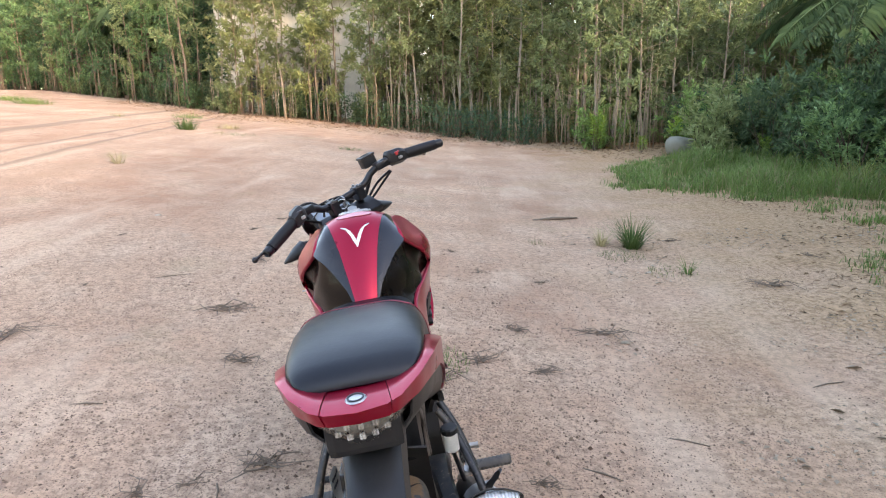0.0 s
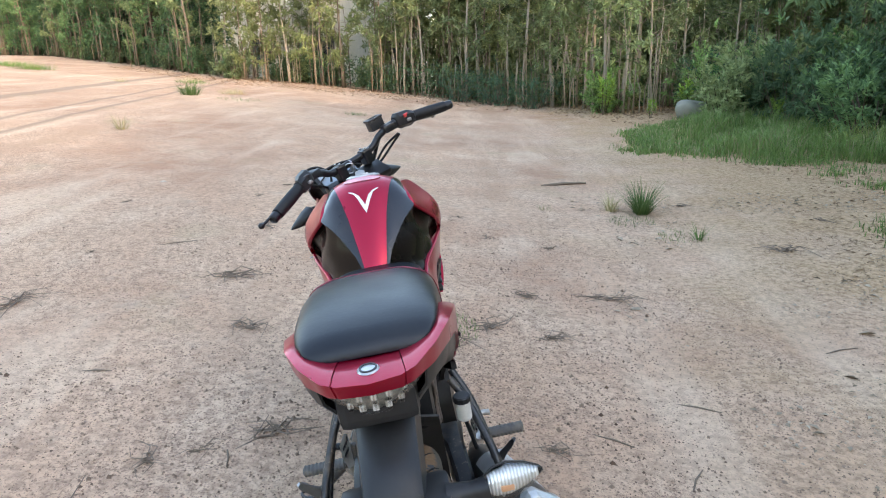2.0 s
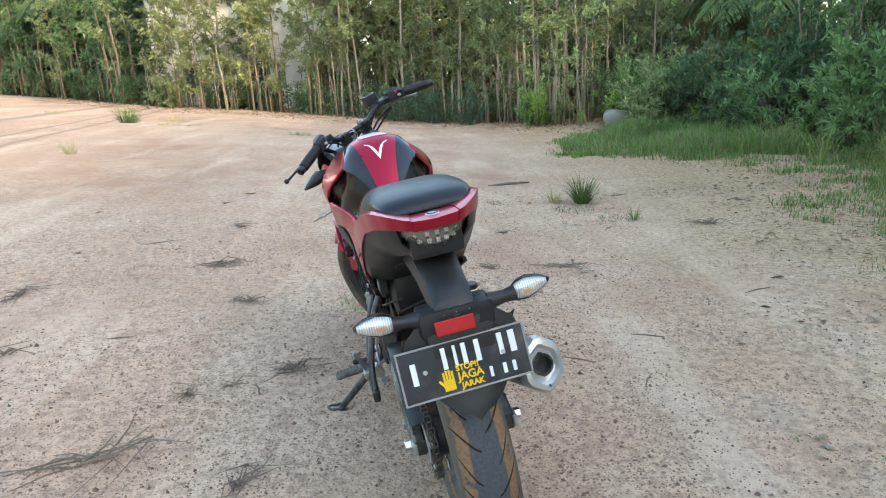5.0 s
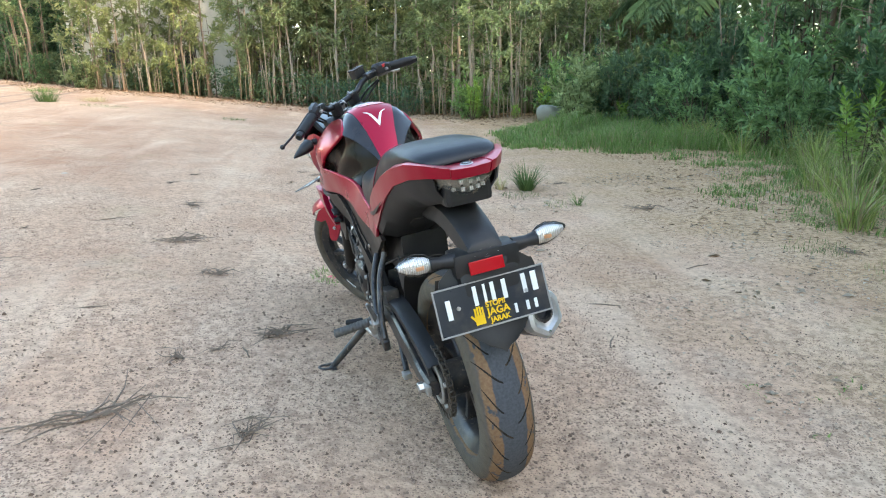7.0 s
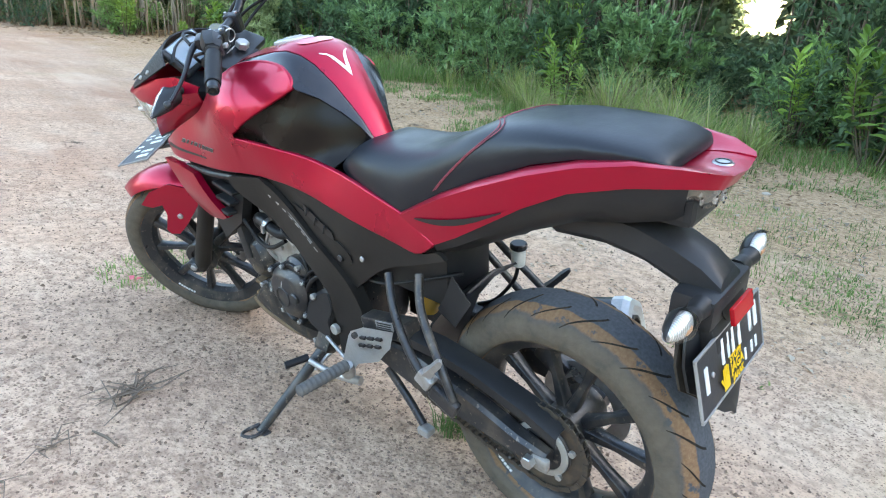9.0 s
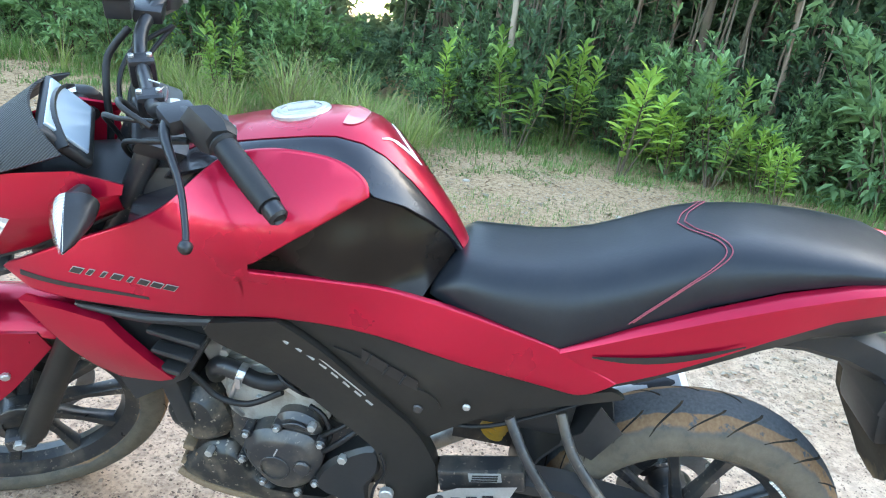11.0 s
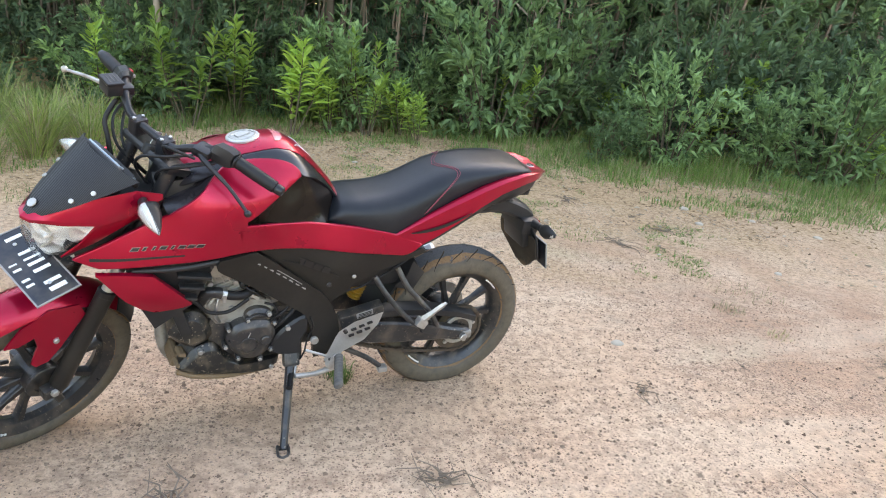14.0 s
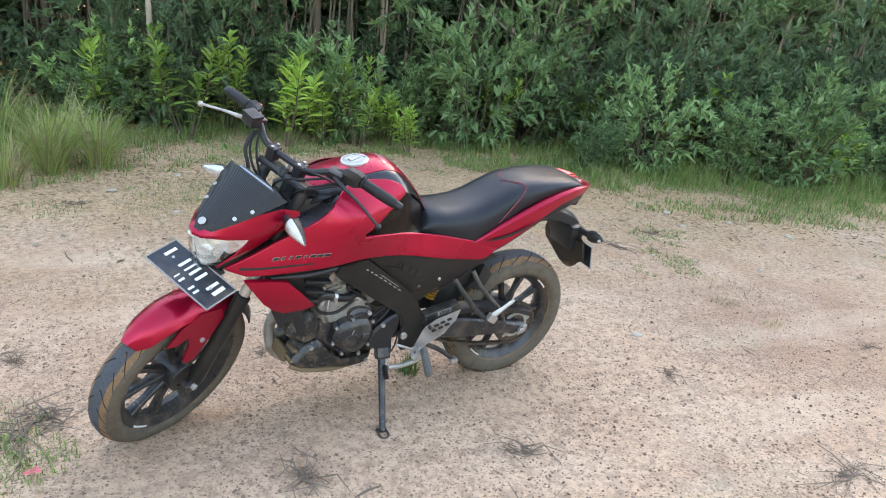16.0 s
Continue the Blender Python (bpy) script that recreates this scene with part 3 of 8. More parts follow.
def grow_grass():
    rng = random.Random(13)
    short, tall, dry = ([], []), ([], []), ([], [])

    def blade(store, x, y, h, w, bend):
        a = rng.uniform(0, 6.28)
        dx, dy = math.cos(a), math.sin(a)
        z = land(x, y) - 0.01
        b = len(store[0])
        sx, sy = -dy * w / 2, dx * w / 2
        k = bend * h
        store[0].extend(((x - sx, y - sy, z), (x + sx, y + sy, z), (x + dx * k * 0.35 + sx * 0.7, y + dy * k * 0.35 + sy * 0.7, z + h * 0.6), (x + dx * k * 0.35 - sx * 0.7, y + dy * k * 0.35 - sy * 0.7, z + h * 0.6),
                         (x + dx * k, y + dy * k, z + h * (1 - 0.3 * bend))))
        store[1].extend(((b, b + 1, b + 2, b + 3), (b + 3, b + 2, b + 4)))

    def arching(store, x, y, a, length, w, lift, sag):
        """A long blade that rises at lift and bows over away from its clump."""
        z = land(x, y) - 0.01
        dx, dy = math.cos(a), math.sin(a)
        b = len(store[0])
        out, up = 0.0, 0.0
        n = 5
        for k in range(n + 1):
            ang = lift - sag * (k / n) ** 1.3
            half = w / 2 * (1 - (k / n) ** 2 * 0.9)
            px, py = x + dx * out, y + dy * out
            store[0].extend(((px + dy * half, py - dx * half, z + up), (px - dy * half, py + dx * half, z + up)))
            out += math.cos(ang) * length / n
            up += math.sin(ang) * length / n
        for k in range(n):
            q = b + 2 * k
            store[1].append((q, q + 1, q + 3, q + 2))

    for n in range(150000):
        y = rng.uniform(-9, 17)
        e = edge_x(y)
        x = e - 0.5 + rng.random() ** 1.5 * 4.6
        n1 = noise.noise((x * 0.9, y * 0.9, 1.0)) + 0.5 * noise.noise((x * 3.1, y * 3.1, 4.0))
        d = x - e + 0.45 * n1 + rng.gauss(0, 0.10)
        bare = noise.noise((x * 1.5, y * 1.5, 31.0)) + 0.5 * noise.noise((x * 4.0, y * 4.0, 33.0))
        if bare < (-0.05 if d < 1.2 else -0.28) and rng.random() < 0.85:
            continue
        if d < 0 or rng.random() > 0.75 + 0.7 * d or (d < 0.5 and n1 < -0.1 and rng.random() < 0.4):
            continue
        tall_here = (step(d, 0.6, 1.8) if y < 8.5 else step(d, 0.1, 1.4)) * (0.25 + 0.75 * step(noise.noise((x * 0.8, y * 0.8, 9.0)) + 0.4 * noise.noise((x * 2.5, y * 2.5, 2.0)), -0.25, 0.3))
        h = 0.035 + 0.07 * rng.random() + 0.34 * tall_here * rng.random()
        wide = 1 + 0.14 * max(0.0, y - 6)
        blade(dry if rng.random() < 0.14 else short, x, y, h * (1 + 0.05 * max(0.0, y - 6)), wide * (0.005 + 0.006 * rng.random()), rng.uniform(0.2, 0.9))
    # thin low weeds over the soil towards the wood
    for n in range(170000):
        x, y = rng.uniform(1.2, 5.6), rng.uniform(-4.5, 6.5)
        if y > 2.2 and x < 2.4 + 0.35 * (y - 2.2):
            continue
        if noise.noise((x * 1.1, y * 1.1, 21.0)) + 0.45 * noise.noise((x * 4.5, y * 4.5, 22.0)) + 0.10 * (x - 4.2) < 0.25 + rng.gauss(0, 0.06):
            continue
        blade(dry if rng.random() < 0.25 else short, x, y, rng.uniform(0.010, 0.042), rng.uniform(0.005, 0.011), rng.uniform(0.5, 1.4))
    # tall arching clumps
    for cx, cy, r, count, hh in ((4.1, 3.6, 0.6, 1900, 0.95), (4.9, 4.6, 0.7, 1900, 0.95), (5.4, 6.2, 0.8, 1300, 0.75), (4.6, 5.4, 0.5, 800, 0.6), (5.6, 7.6, 0.8, 900, 0.7), (6.2, 9.6, 0.9, 900, 0.6), (5.4, 3.2, 0.5, 600, 0.6)):
        cores = [(cx + rng.gauss(0, r * 0.45), cy + rng.gauss(0, r * 0.45), rng.uniform(0.75, 1.15)) for q in range(5)]
        for n in range(int(count * 0.42)):
            ox, oy, big = rng.choice(cores)
            a = rng.uniform(0, 6.28)
            k = rng.random() * 0.14
            store = dry if rng.random() < 0.30 else tall
            arching(store, ox + math.cos(a) * k, oy + math.sin(a) * k, a + rng.gauss(0, 0.4), 0.9 * hh * big * rng.uniform(0.45, 1.2), 0.008, rng.uniform(1.0, 1.5), rng.uniform(0.3, 1.9))
    for store, name, label, mat in ((short, "verge_grass", "short green grass on the verge", GRASS), (tall, "tall_grass", "tall arching green grass clumps", GRASS_TALL), (dry, "dry_grass", "dry straw-coloured grass stems", GRASS_DRY)):
        tagged(raw(name, store[0], store[1], mat), label, "grass", kind="stuff")
    # single tufts on the bare earth
    for x, y, r, count, h, mat, label in ((1.62, 6.1, 0.16, 260, 0.32, GRASS, "green tuft of wiry grass"), (1.35, 6.2, 0.12, 70, 0.20, GRASS_DRY, "thin dry tuft of grass"), (1.45, 5.75, 0.22, 150, 0.06, GRASS, "low green weed patch"),
                                   (1.72, 5.2, 0.22, 130, 0.05, GRASS, "low green weed patch"), (1.84, 5.12, 0.06, 30, 0.16, GRASS, "small green tuft of grass"), (0.72, 6.18, 0.10, 30, 0.08, GRASS_DRY, "thin dry tuft of grass"),
                                   (-7.0, 15.8, 0.5, 300, 0.35, GRASS, "green clump of tall grass"), (-5.6, 15.3, 0.5, 160, 0.10, GRASS, "low green weed patch"), (-5.15, 9.3, 0.2, 60, 0.25, GRASS_DRY, "thin dry tuft of grass"),
                                   (-2.6, 14.1, 0.25, 120, 0.12, GRASS, "low green weed patch"), (0.64, -0.95, 0.10, 70, 0.06, GRASS_DRY, "dry low weeds on the sand"), (0.24, -0.95, 0.08, 40, 0.06, GRASS_DRY, "dry low weeds on the sand"),
                                   (0.06, 1.50, 0.06, 110, 0.10, GRASS, "small green grass tuft"), (-0.34, 2.95, 0.20, 520, 0.045, GRASS, "green weeds by the front wheel"), (-0.12, 3.10, 0.22, 420, 0.05, GRASS, "green weeds by the front wheel"), (2.9, 1.75, 0.5, 320, 0.05, GRASS, "low green weed patch"),
                                   (3.3, 0.9, 0.5, 260, 0.05, GRASS, "low green weed patch"), (2.95, 3.35, 0.25, 160, 0.06, GRASS, "low green weed patch"), (2.2, -0.75, 0.25, 160, 0.05, GRASS, "low green weed patch"), (2.5, 1.5, 0.35, 420, 0.06, GRASS, "low green weed patch"), (2.2, 1.05, 0.25, 260, 0.06, GRASS, "low green weed patch"), (3.4, 2.0, 0.5, 520, 0.07, GRASS, "low green weed patch"), (3.9, 1.3, 0.5, 420, 0.06, GRASS, "low green weed patch"), (3.1, 2.6, 0.35, 300, 0.06, GRASS_DRY, "dry low weeds on the sand"),
                                   (0.9, -1.3, 0.25, 120, 0.05, GRASS_DRY, "dry low weeds on the sand"), (-15.5, 22.5, 1.6, 600, 0.25, GRASS, "green clump of tall grass"), (-9.0, 20.5, 1.2, 260, 0.2, GRASS, "green clump of tall grass"), (-17.5, 24.0, 2.2, 900, 0.22, GRASS, "green clump of tall grass"), (-6.4, 17.0, 0.8, 200, 0.18, GRASS_DRY, "thin dry tuft of grass"), (-10.5, 19.0, 0.5, 120, 0.14, GRASS_DRY, "thin dry tuft of grass"), (3.6, 2.6, 0.4, 240, 0.06, GRASS, "low green weed patch")):
        store = ([], [])
        for n in range(count):
            a, k = rng.uniform(0, 6.28), rng.random() ** 0.6 * r
            if h > 0.12:
                arching(store, x + math.cos(a) * k * 0.45, y + math.sin(a) * k * 0.45, a + rng.gauss(0, 0.3), h * rng.uniform(0.5, 1.25), 0.005 + 0.006 * h, rng.uniform(0.7, 1.45), rng.uniform(0.1, 0.9))
            else:
                blade(store, x + math.cos(a) * k, y + math.sin(a) * k, h * rng.uniform(0.4, 1.1), 0.004 + 0.005 * h, rng.uniform(0.2, 0.9))
        tagged(raw("grass_tuft", store[0], store[1], mat), label, "grass", "tufts on the bare earth", "stuff")


def twig_spray(seed, size=0.3, count=26):
    """A fallen spray of thin dead twigs lying flat."""
    rng = random.Random(seed)
    root = new("dead_twig")
    for n in range(count):
        tv, tf = [], []
        a = rng.gauss(0, 0.45) + (math.pi if rng.random() < 0.35 else 0)
        l = size * rng.uniform(0.25, 1.0)
        s = Vector((rng.gauss(0, size * 0.12), rng.gauss(0, size * 0.07), 0.006))
        c = rng.gauss(0, 0.8)
        p = [s, s + Vector((math.cos(a) * l * 0.5, math.sin(a) * l * 0.5, 0.008 + 0.02 * rng.random())), s + Vector((math.cos(a + c) * l, math.sin(a + c) * l, 0.004))]
        tube_verts(p, [0.0038, 0.0027, 0.0014], 4, tv, tf, False)
        raw("twig", tv, tf, TWIG, root)
    return tagged(root, "spray of thin dead twigs on the earth", "twig", "dead twigs on the ground")


def strew():
    rng = random.Random(14)
    sprays = [twig_spray(61, 0.28, 15), twig_spray(62, 0.20, 11), twig_spray(63, 0.38, 17), twig_spray(64, 0.15, 8)]
    spots = [(2, -1.17, 1.40, 30, 0.9), (0, -0.66, 1.28, 70, 0.8), (0, -1.39, 3.65, 10, 1.2), (0, -1.03, 2.95, 160, 0.9), (1, -0.64, 2.08, 0, 0.9), (1, 0.15, 3.18, 40, 1.0), (0, 0.47, 3.10, 20, 0.7), (2, 0.87, 3.72, 5, 0.8), (0, 2.37, 4.77, 170, 1.2),
             (2, -2.3, 3.0, 100, 0.8), (3, -0.63, 2.07, 50, 1.0), (1, -0.25, 2.55, 80, 1.0), (0, -0.05, 2.9, 200, 1.0), (2, -0.2, 2.95, 20, 0.8), (3, -1.9, 2.2, 0, 1.2), (1, -1.0, 1.85, 120, 0.7)]
    for n in range(34):
        spots.append((rng.randrange(4), rng.uniform(-3.5, 3.2), rng.uniform(-2.2, 7), rng.uniform(0, 360), rng.uniform(0.4, 0.8)))
    for k, x, y, a, s in spots:
        if abs(x + 0.05) < 0.25 and 1.0 < y < 2.7 and k != 3:
            continue
        c = copy_thing(sprays[k], pose(x, y, land(x, y), 0, 0, a))
        c.scale = (s, s, s)
    for s in sprays:
        discard(s)
    # single sticks
    for x, y, a, l in ((1.05, 7.45, 15, 0.55), (0.6, 2.2, -30, 0.16), (0.85, 2.0, 60, 0.14), (1.0, 2.5, -20, 0.2), (-1.5, 2.4, 5, 0.14), (-0.75, 1.9, -70, 0.10), (1.9, 3.1, 20, 0.2), (-2.0, 4.2, 30, 0.3)):
        tv, tf = [], []
        r = 0.020 if l > 0.5 else 0.004
        tube_verts([(-l / 2, 0, r * 0.8), (0, l * 0.05, r), (l / 2, 0, r * 0.7)], [r * 0.7, r, r * 0.5], 6, tv, tf)
        ob = raw("stick", tv, tf, TWIG, smooth=True)
        ob.matrix_world = pose(x, y, land(x, y), 0, 0, a)
        tagged(ob, "broken dead stick lying on the earth", "stick", "sticks on the ground")
    # grit and gravel
    gv, gf = [], []
    for n in range(85000):
        x, y = rng.gauss(0.1, 2.0), rng.gauss(1.5, 2.3)
        if noise.noise((x * 0.8, y * 0.8, 5.0)) < -0.15 and rng.random() < 0.7:
            continue
        s = 0.0036 * rng.lognormvariate(0, 0.45)
        z = land(x, y)
        b = len(gv)
        a = rng.uniform(0, 6.28)
        for k in range(4):
            q = a + k * 1.57
            gv.append((x + math.cos(q) * s * rng.uniform(0.7, 1.3), y + math.sin(q) * s * rng.uniform(0.7, 1.3), z - s * 0.2))
        gv.append((x, y, z + s * rng.uniform(0.5, 1.0)))
        gf.extend(((b, b + 1, b + 4), (b + 1, b + 2, b + 4), (b + 2, b + 3, b + 4), (b + 3, b, b + 4)))
    tagged(raw("gravel", gv, gf, GRIT), "fine reddish-brown gravel scattered on the earth", "gravel", kind="stuff")
    # leaf litter along the foot of the trees
    lv, lf = [], []
    for n in range(9000):
        if n % 2:
            x = rng.uniform(-16, 6)
            y = line_y(x) - rng.random() ** 2 * 4.0 + 0.8
        else:
            y = rng.uniform(-7, 9)
            x = edge_x(y) + rng.uniform(-0.8, 3.0)
        leaf(lv, lf, Vector((x, y, land(x, y) + 0.012)), rnd_dir(rng, 0.1), Vector((0, 0, 1)) + rnd_dir(rng) * 0.4, 0.10 if n % 2 else 0.055, 0.035 if n % 2 else 0.02)
    tagged(raw("leaf_litter", lv, lf, LITTER), "brown fallen leaves strewn on the earth", "leaves", kind="stuff")
    # pale bits of dry leaf and chaff over the soil towards the wood
    lv, lf = [], []
    for n in range(34000):
        x, y = rng.uniform(0.9, 5.4), rng.uniform(-5.0, 7.0)
        if noise.noise((x * 1.0, y * 1.0, 41.0)) + 0.5 * noise.noise((x * 3.5, y * 3.5, 42.0)) + 0.12 * (x - 3.0) < 0.05 + rng.gauss(0, 0.12):
            continue
        size = 0.012 * rng.lognormvariate(0, 0.5)
        leaf(lv, lf, Vector((x, y, land(x, y) + 0.006)), rnd_dir(rng, 0.05), Vector((0, 0, 1)) + rnd_dir(rng) * 0.35, size * 1.4, size * 0.7)
    tagged(raw("leaf_litter", lv, lf, LITTER_PALE), "pale dry bits of leaf scattered on the soil", "leaves", kind="stuff")
    # stones
    for x, y, s in ((1.253, -1.93, 0.03), (0.26, 0.07, 0.035), (2.5, -2.2, 0.04), (3.0, -2.4, 0.05), (2.6, -2.9, 0.035), (3.3, -2.3, 0.03), (2.1, -3.2, 0.04), (3.5, 3.0, 0.04), (4.1, 2.5, 0.035), (3.9, 1.2, 0.03), (4.4, 0.7, 0.035), (1.7, -1.2, 0.02), (2.9, 2.5, 0.03), (-3.0, 6.1, 0.03)):
        bm = bmesh.new()
        bmesh.ops.create_icosphere(bm, subdivisions=2, radius=s)
        for v in bm.verts:
            v.co *= 1 + 0.35 * noise.noise(v.co * 30 + Vector((x, y, 0)))
            v.co.z *= 0.45
        ob = part("stone", bm, STONE, smooth=True)
        ob.matrix_world = pose(x, y, land(x, y), 0, 0, 40 * x)
        tagged(ob, "small pale flat stone on the earth", "stone", "stones on the ground")
    bm = bmesh.new()
    bmesh.ops.create_icosphere(bm, subdivisions=4, radius=0.37)
    for v in bm.verts:
        v.co = Vector((max(-0.38, min(0.38, v.co.x)), max(-0.33, min(0.33, v.co.y)), max(-0.2, min(0.20, v.co.z * 0.82))))
        v.co += v.co.normalized() * 0.09 * noise.noise(v.co * 3.5)
    ob = part("boulder", bm, ROCK, smooth=True)
    ob.matrix_world = pose(4.95, 15.4, land(4.95, 15.4) + 0.20, 0, 0, 15)
    tagged(ob, "grey squared boulder half sunk in grass", "rock")
    # a scrap of red wrapper by the front wheel
    lv, lf = [], []
    for k in range(3):
        leaf(lv, lf, Vector((0, 0, 0.008 + 0.006 * k)), Vector((math.cos(k * 2), math.sin(k * 2), 0.2)), Vector((0, 0, 1)), 0.035, 0.024)
    ob = raw("wrapper_scrap", lv, lf, material("red_foil", (0.62, 0.12, 0.14), 0.4))
    ob.matrix_world = pose(-0.42, 2.87, land(-0.42, 2.87))
    tagged(ob, "crumpled scrap of red plastic wrapper", "litter")


def house():
    """The pale house behind the trees: a long plastered wall, windows and a low roof."""
    root = new("house")
    x0, x1, y, z0, h = -10.6, -2.2, 27.5, 0.2, 5.2
    bm = bmesh.new()
    bmesh.ops.create_cube(bm, size=1, matrix=Matrix.Translation(((x0 + x1) / 2, y + 3, z0 + h / 2)) @ Matrix.Diagonal((x1 - x0, 6, h, 1)))
    part("wall", bm, PLASTER, root)
    bm = bmesh.new()
    vs = [bm.verts.new(p) for p in ((x0 - 0.5, y - 0.7, z0 + h), (x1 + 0.5, y - 0.7, z0 + h), (x1 + 0.5, y + 3, z0 + h + 1.4), (x0 - 0.5, y + 3, z0 + h + 1.4), (x0 - 0.5, y + 6.7, z0 + h), (x1 + 0.5, y + 6.7, z0 + h))]
    bm.faces.new((vs[0], vs[1], vs[2], vs[3]))
    bm.faces.new((vs[3], vs[2], vs[5], vs[4]))
    bmesh.ops.solidify(bm, geom=bm.faces[:], thickness=0.12)
    part("roof", bm, ROOFING, root)
    for k in range(3):
        cx = x0 + 1.6 + k * 2.7
        bm = bmesh.new()
        bmesh.ops.create_cube(bm, size=1, matrix=Matrix.Translation((cx, y - 0.03, z0 + 1.7)) @ Matrix.Diagonal((1.0, 0.1, 1.2, 1)))
        w = part("window", bm, PLASTER, root, "pale window frame")
        bm = bmesh.new()
        bmesh.ops.create_cube(bm, size=1, matrix=Matrix.Translation((cx, y - 0.06, z0 + 1.7)) @ Matrix.Diagonal((0.8, 0.06, 1.0, 1)))
        part("pane", bm, DARKGLASS, w)
    tagged(root, "cream plastered house half hidden behind trees", "house")


def forked_tree():
    """A bare pale stem that forks, at the edge of the wood."""
    root = new("forked_tree")
    tv, tf = [], []
    tube_verts([(0, 0, -0.1), (0.04, 0.0, 0.8), (0.0, 0.03, 1.6), (-0.02, 0.0, 2.3)], [0.045, 0.04, 0.036, 0.03], 9, tv, tf)
    raw("trunk", tv, tf, BARK_PALE, root, True)
    for path in (((-0.02, 0, 2.0), (0.0, 0.35, 2.7), (0.05, 0.55, 3.6), (0.0, 0.8, 5.0)), ((-0.02, 0, 2.25), (-0.05, -0.12, 3.0), (0.0, -0.10, 4.0), (0.05, -0.25, 5.4)), ((0.0, 0.5, 3.3), (0.02, 0.9, 3.7), (0, 1.1, 4.4))):
        tv, tf = [], []
        tube_verts(path, [0.026 - 0.005 * k for k in range(len(path))], 7, tv, tf)
        raw("limb", tv, tf, BARK_PALE, root, True)
    root.matrix_world = pose(6.9, 2.8, land(6.9, 2.8))
    tagged(root, "thin forked bare tree with pale bark", "tree", "trees along the clearing")


plant_wood()
forked_tree()
bare_shrub()
plant_bushes()
house()
# the darkness of the wood's depth is put into the leaf colour
leaf_bank("deep_wood", "mass of leaves deep in the wood, shade in their colour", (((14.5, 5.5), (11.5, -18), 3.0, 8.0), ((10.2, 5.6), (9.2, -12), 2.0, 6.5)), 60000, 0.27, LEAF_DARK, 71)
# paled leaves brighten this corner in place of sunlight
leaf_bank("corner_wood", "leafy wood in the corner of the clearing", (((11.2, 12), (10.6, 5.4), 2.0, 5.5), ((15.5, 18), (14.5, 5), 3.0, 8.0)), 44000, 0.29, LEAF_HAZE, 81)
# tall bank added to keep the sun off the motorcycle; depth shade in its colour
leaf_bank("shade_wood", "tall wood added to shade the clearing, leaves darkened for depth", (((10.8, 3.0), (9.6, -4), 2.5, 11.0),), 24000, 0.36, LEAF_DARK, 75)
# haze painted by paled leaves; bank added tall to block the sun
leaf_bank("pale_wood", "tall wood at the clearing's end, haze in its leaf colour", (((9.6, -4), (6.5, -16), 2.5, 11.0),), 26000, 0.36, LEAF_HAZE, 79)
# darker leaf picked here to paint the shaded left side
leaf_bank("left_wood", "dense wood beyond the sunlit earth, shade in its leaf colour", (((-46, 57), (-14, 36), 3.0, 12.0), ((-24, 42), (-10.8, 31), 2.0, 10.0)), 26000, 0.55, LEAF_BUSH, 80)
leaf_bank("far_wood", "woods behind the trees ahead", (((-15, 35), (-10.2, 28.5), 2.0, 11.0), ((-1.8, 26), (6, 23), 2.5, 11.5)), 40000, 0.36, LEAF_FAR, 72)
# shade on the far left is in the leaf colour
leaf_bank("far_left_wood", "wood behind the trees, shade in its leaf colour", (((-46, 55), (-14, 34), 4.0, 12.0),), 22000, 0.42, LEAF_DARK, 83)
# sunlight on the wood beyond is put into its pale leaves
leaf_bank("bright_wood", "wood behind the palms, sunlight in its leaf colour", (((5.5, 23.5), (14, 23.5), 3.0, 6.5), ((14, 24), (22, 12), 4, 7.0)), 30000, 0.38, LEAF_HAZE, 82)
# out of view: added to darken the horizon reflected in the paintwork
leaf_bank("wood_behind", "unseen wood added left and behind to darken reflections", (((-30, -30), (-50, 50), 4.0, 12.0), ((28, -30), (-30, -30), 4.0, 12.0)), 16000, 1.0, LEAF_DARK, 76)
# the bluish fern colour stands in for haze over the distance
leaf_bank("distant_wood", "distant trees beyond the gap, haze in their leaf colour", (((40, 34), (46, 6), 6.0, 4.2),), 5000, 0.7, LEAF_BLUE, 73)
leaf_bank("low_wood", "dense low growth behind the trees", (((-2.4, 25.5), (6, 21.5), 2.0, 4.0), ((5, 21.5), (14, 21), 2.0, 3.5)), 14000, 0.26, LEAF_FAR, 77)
# low growth on the left, its shade painted by darkened leaves
leaf_bank("low_left_wood", "dense growth behind the trees, shade in its leaf colour", (((-40, 50), (-14, 33), 2.0, 3.5), ((-15, 33.5), (-10.4, 27), 2.0, 3.5), ((-32, 46), (-15, 33.5), 2.0, 8.0), ((-17, 34.5), (-10.6, 28), 2.0, 8.0)), 24000, 0.28, LEAF_DARK, 84)
# darkened leaves stand in for the shade at the feet of the trees
leaf_bank("undergrowth", "undergrowth below the trees, shade in its leaf colour", (((8.6, 14), (8.0, 5.0), 1.5, 1.2), ((7.8, 5.5), (7.4, -3), 2.0, 1.6), ((7.0, -3), (5.8, -12), 2.5, 1.6), ((-9, 25.5), (3.5, 18.8), 1.5, 1.3), ((5, 17), (13, 15), 2.0, 1.8)), 22000, 0.12, LEAF_DARK, 74)
grow_grass()
strew()


# ---- the motorcycle ----
RED = worn("red_paint", (0.42, 0.004, 0.032), 0.30, 0.62, 0.4, 0.35, dirt=(0.44, 0.03, 0.05), amount=0.0, scale=7.0, grain=0.03)
BLACK_GLOSS = worn("black_gloss", (0.010, 0.010, 0.015), 0.22, 0.0, 0.4, 0.25, amount=0.06, scale=6.0)
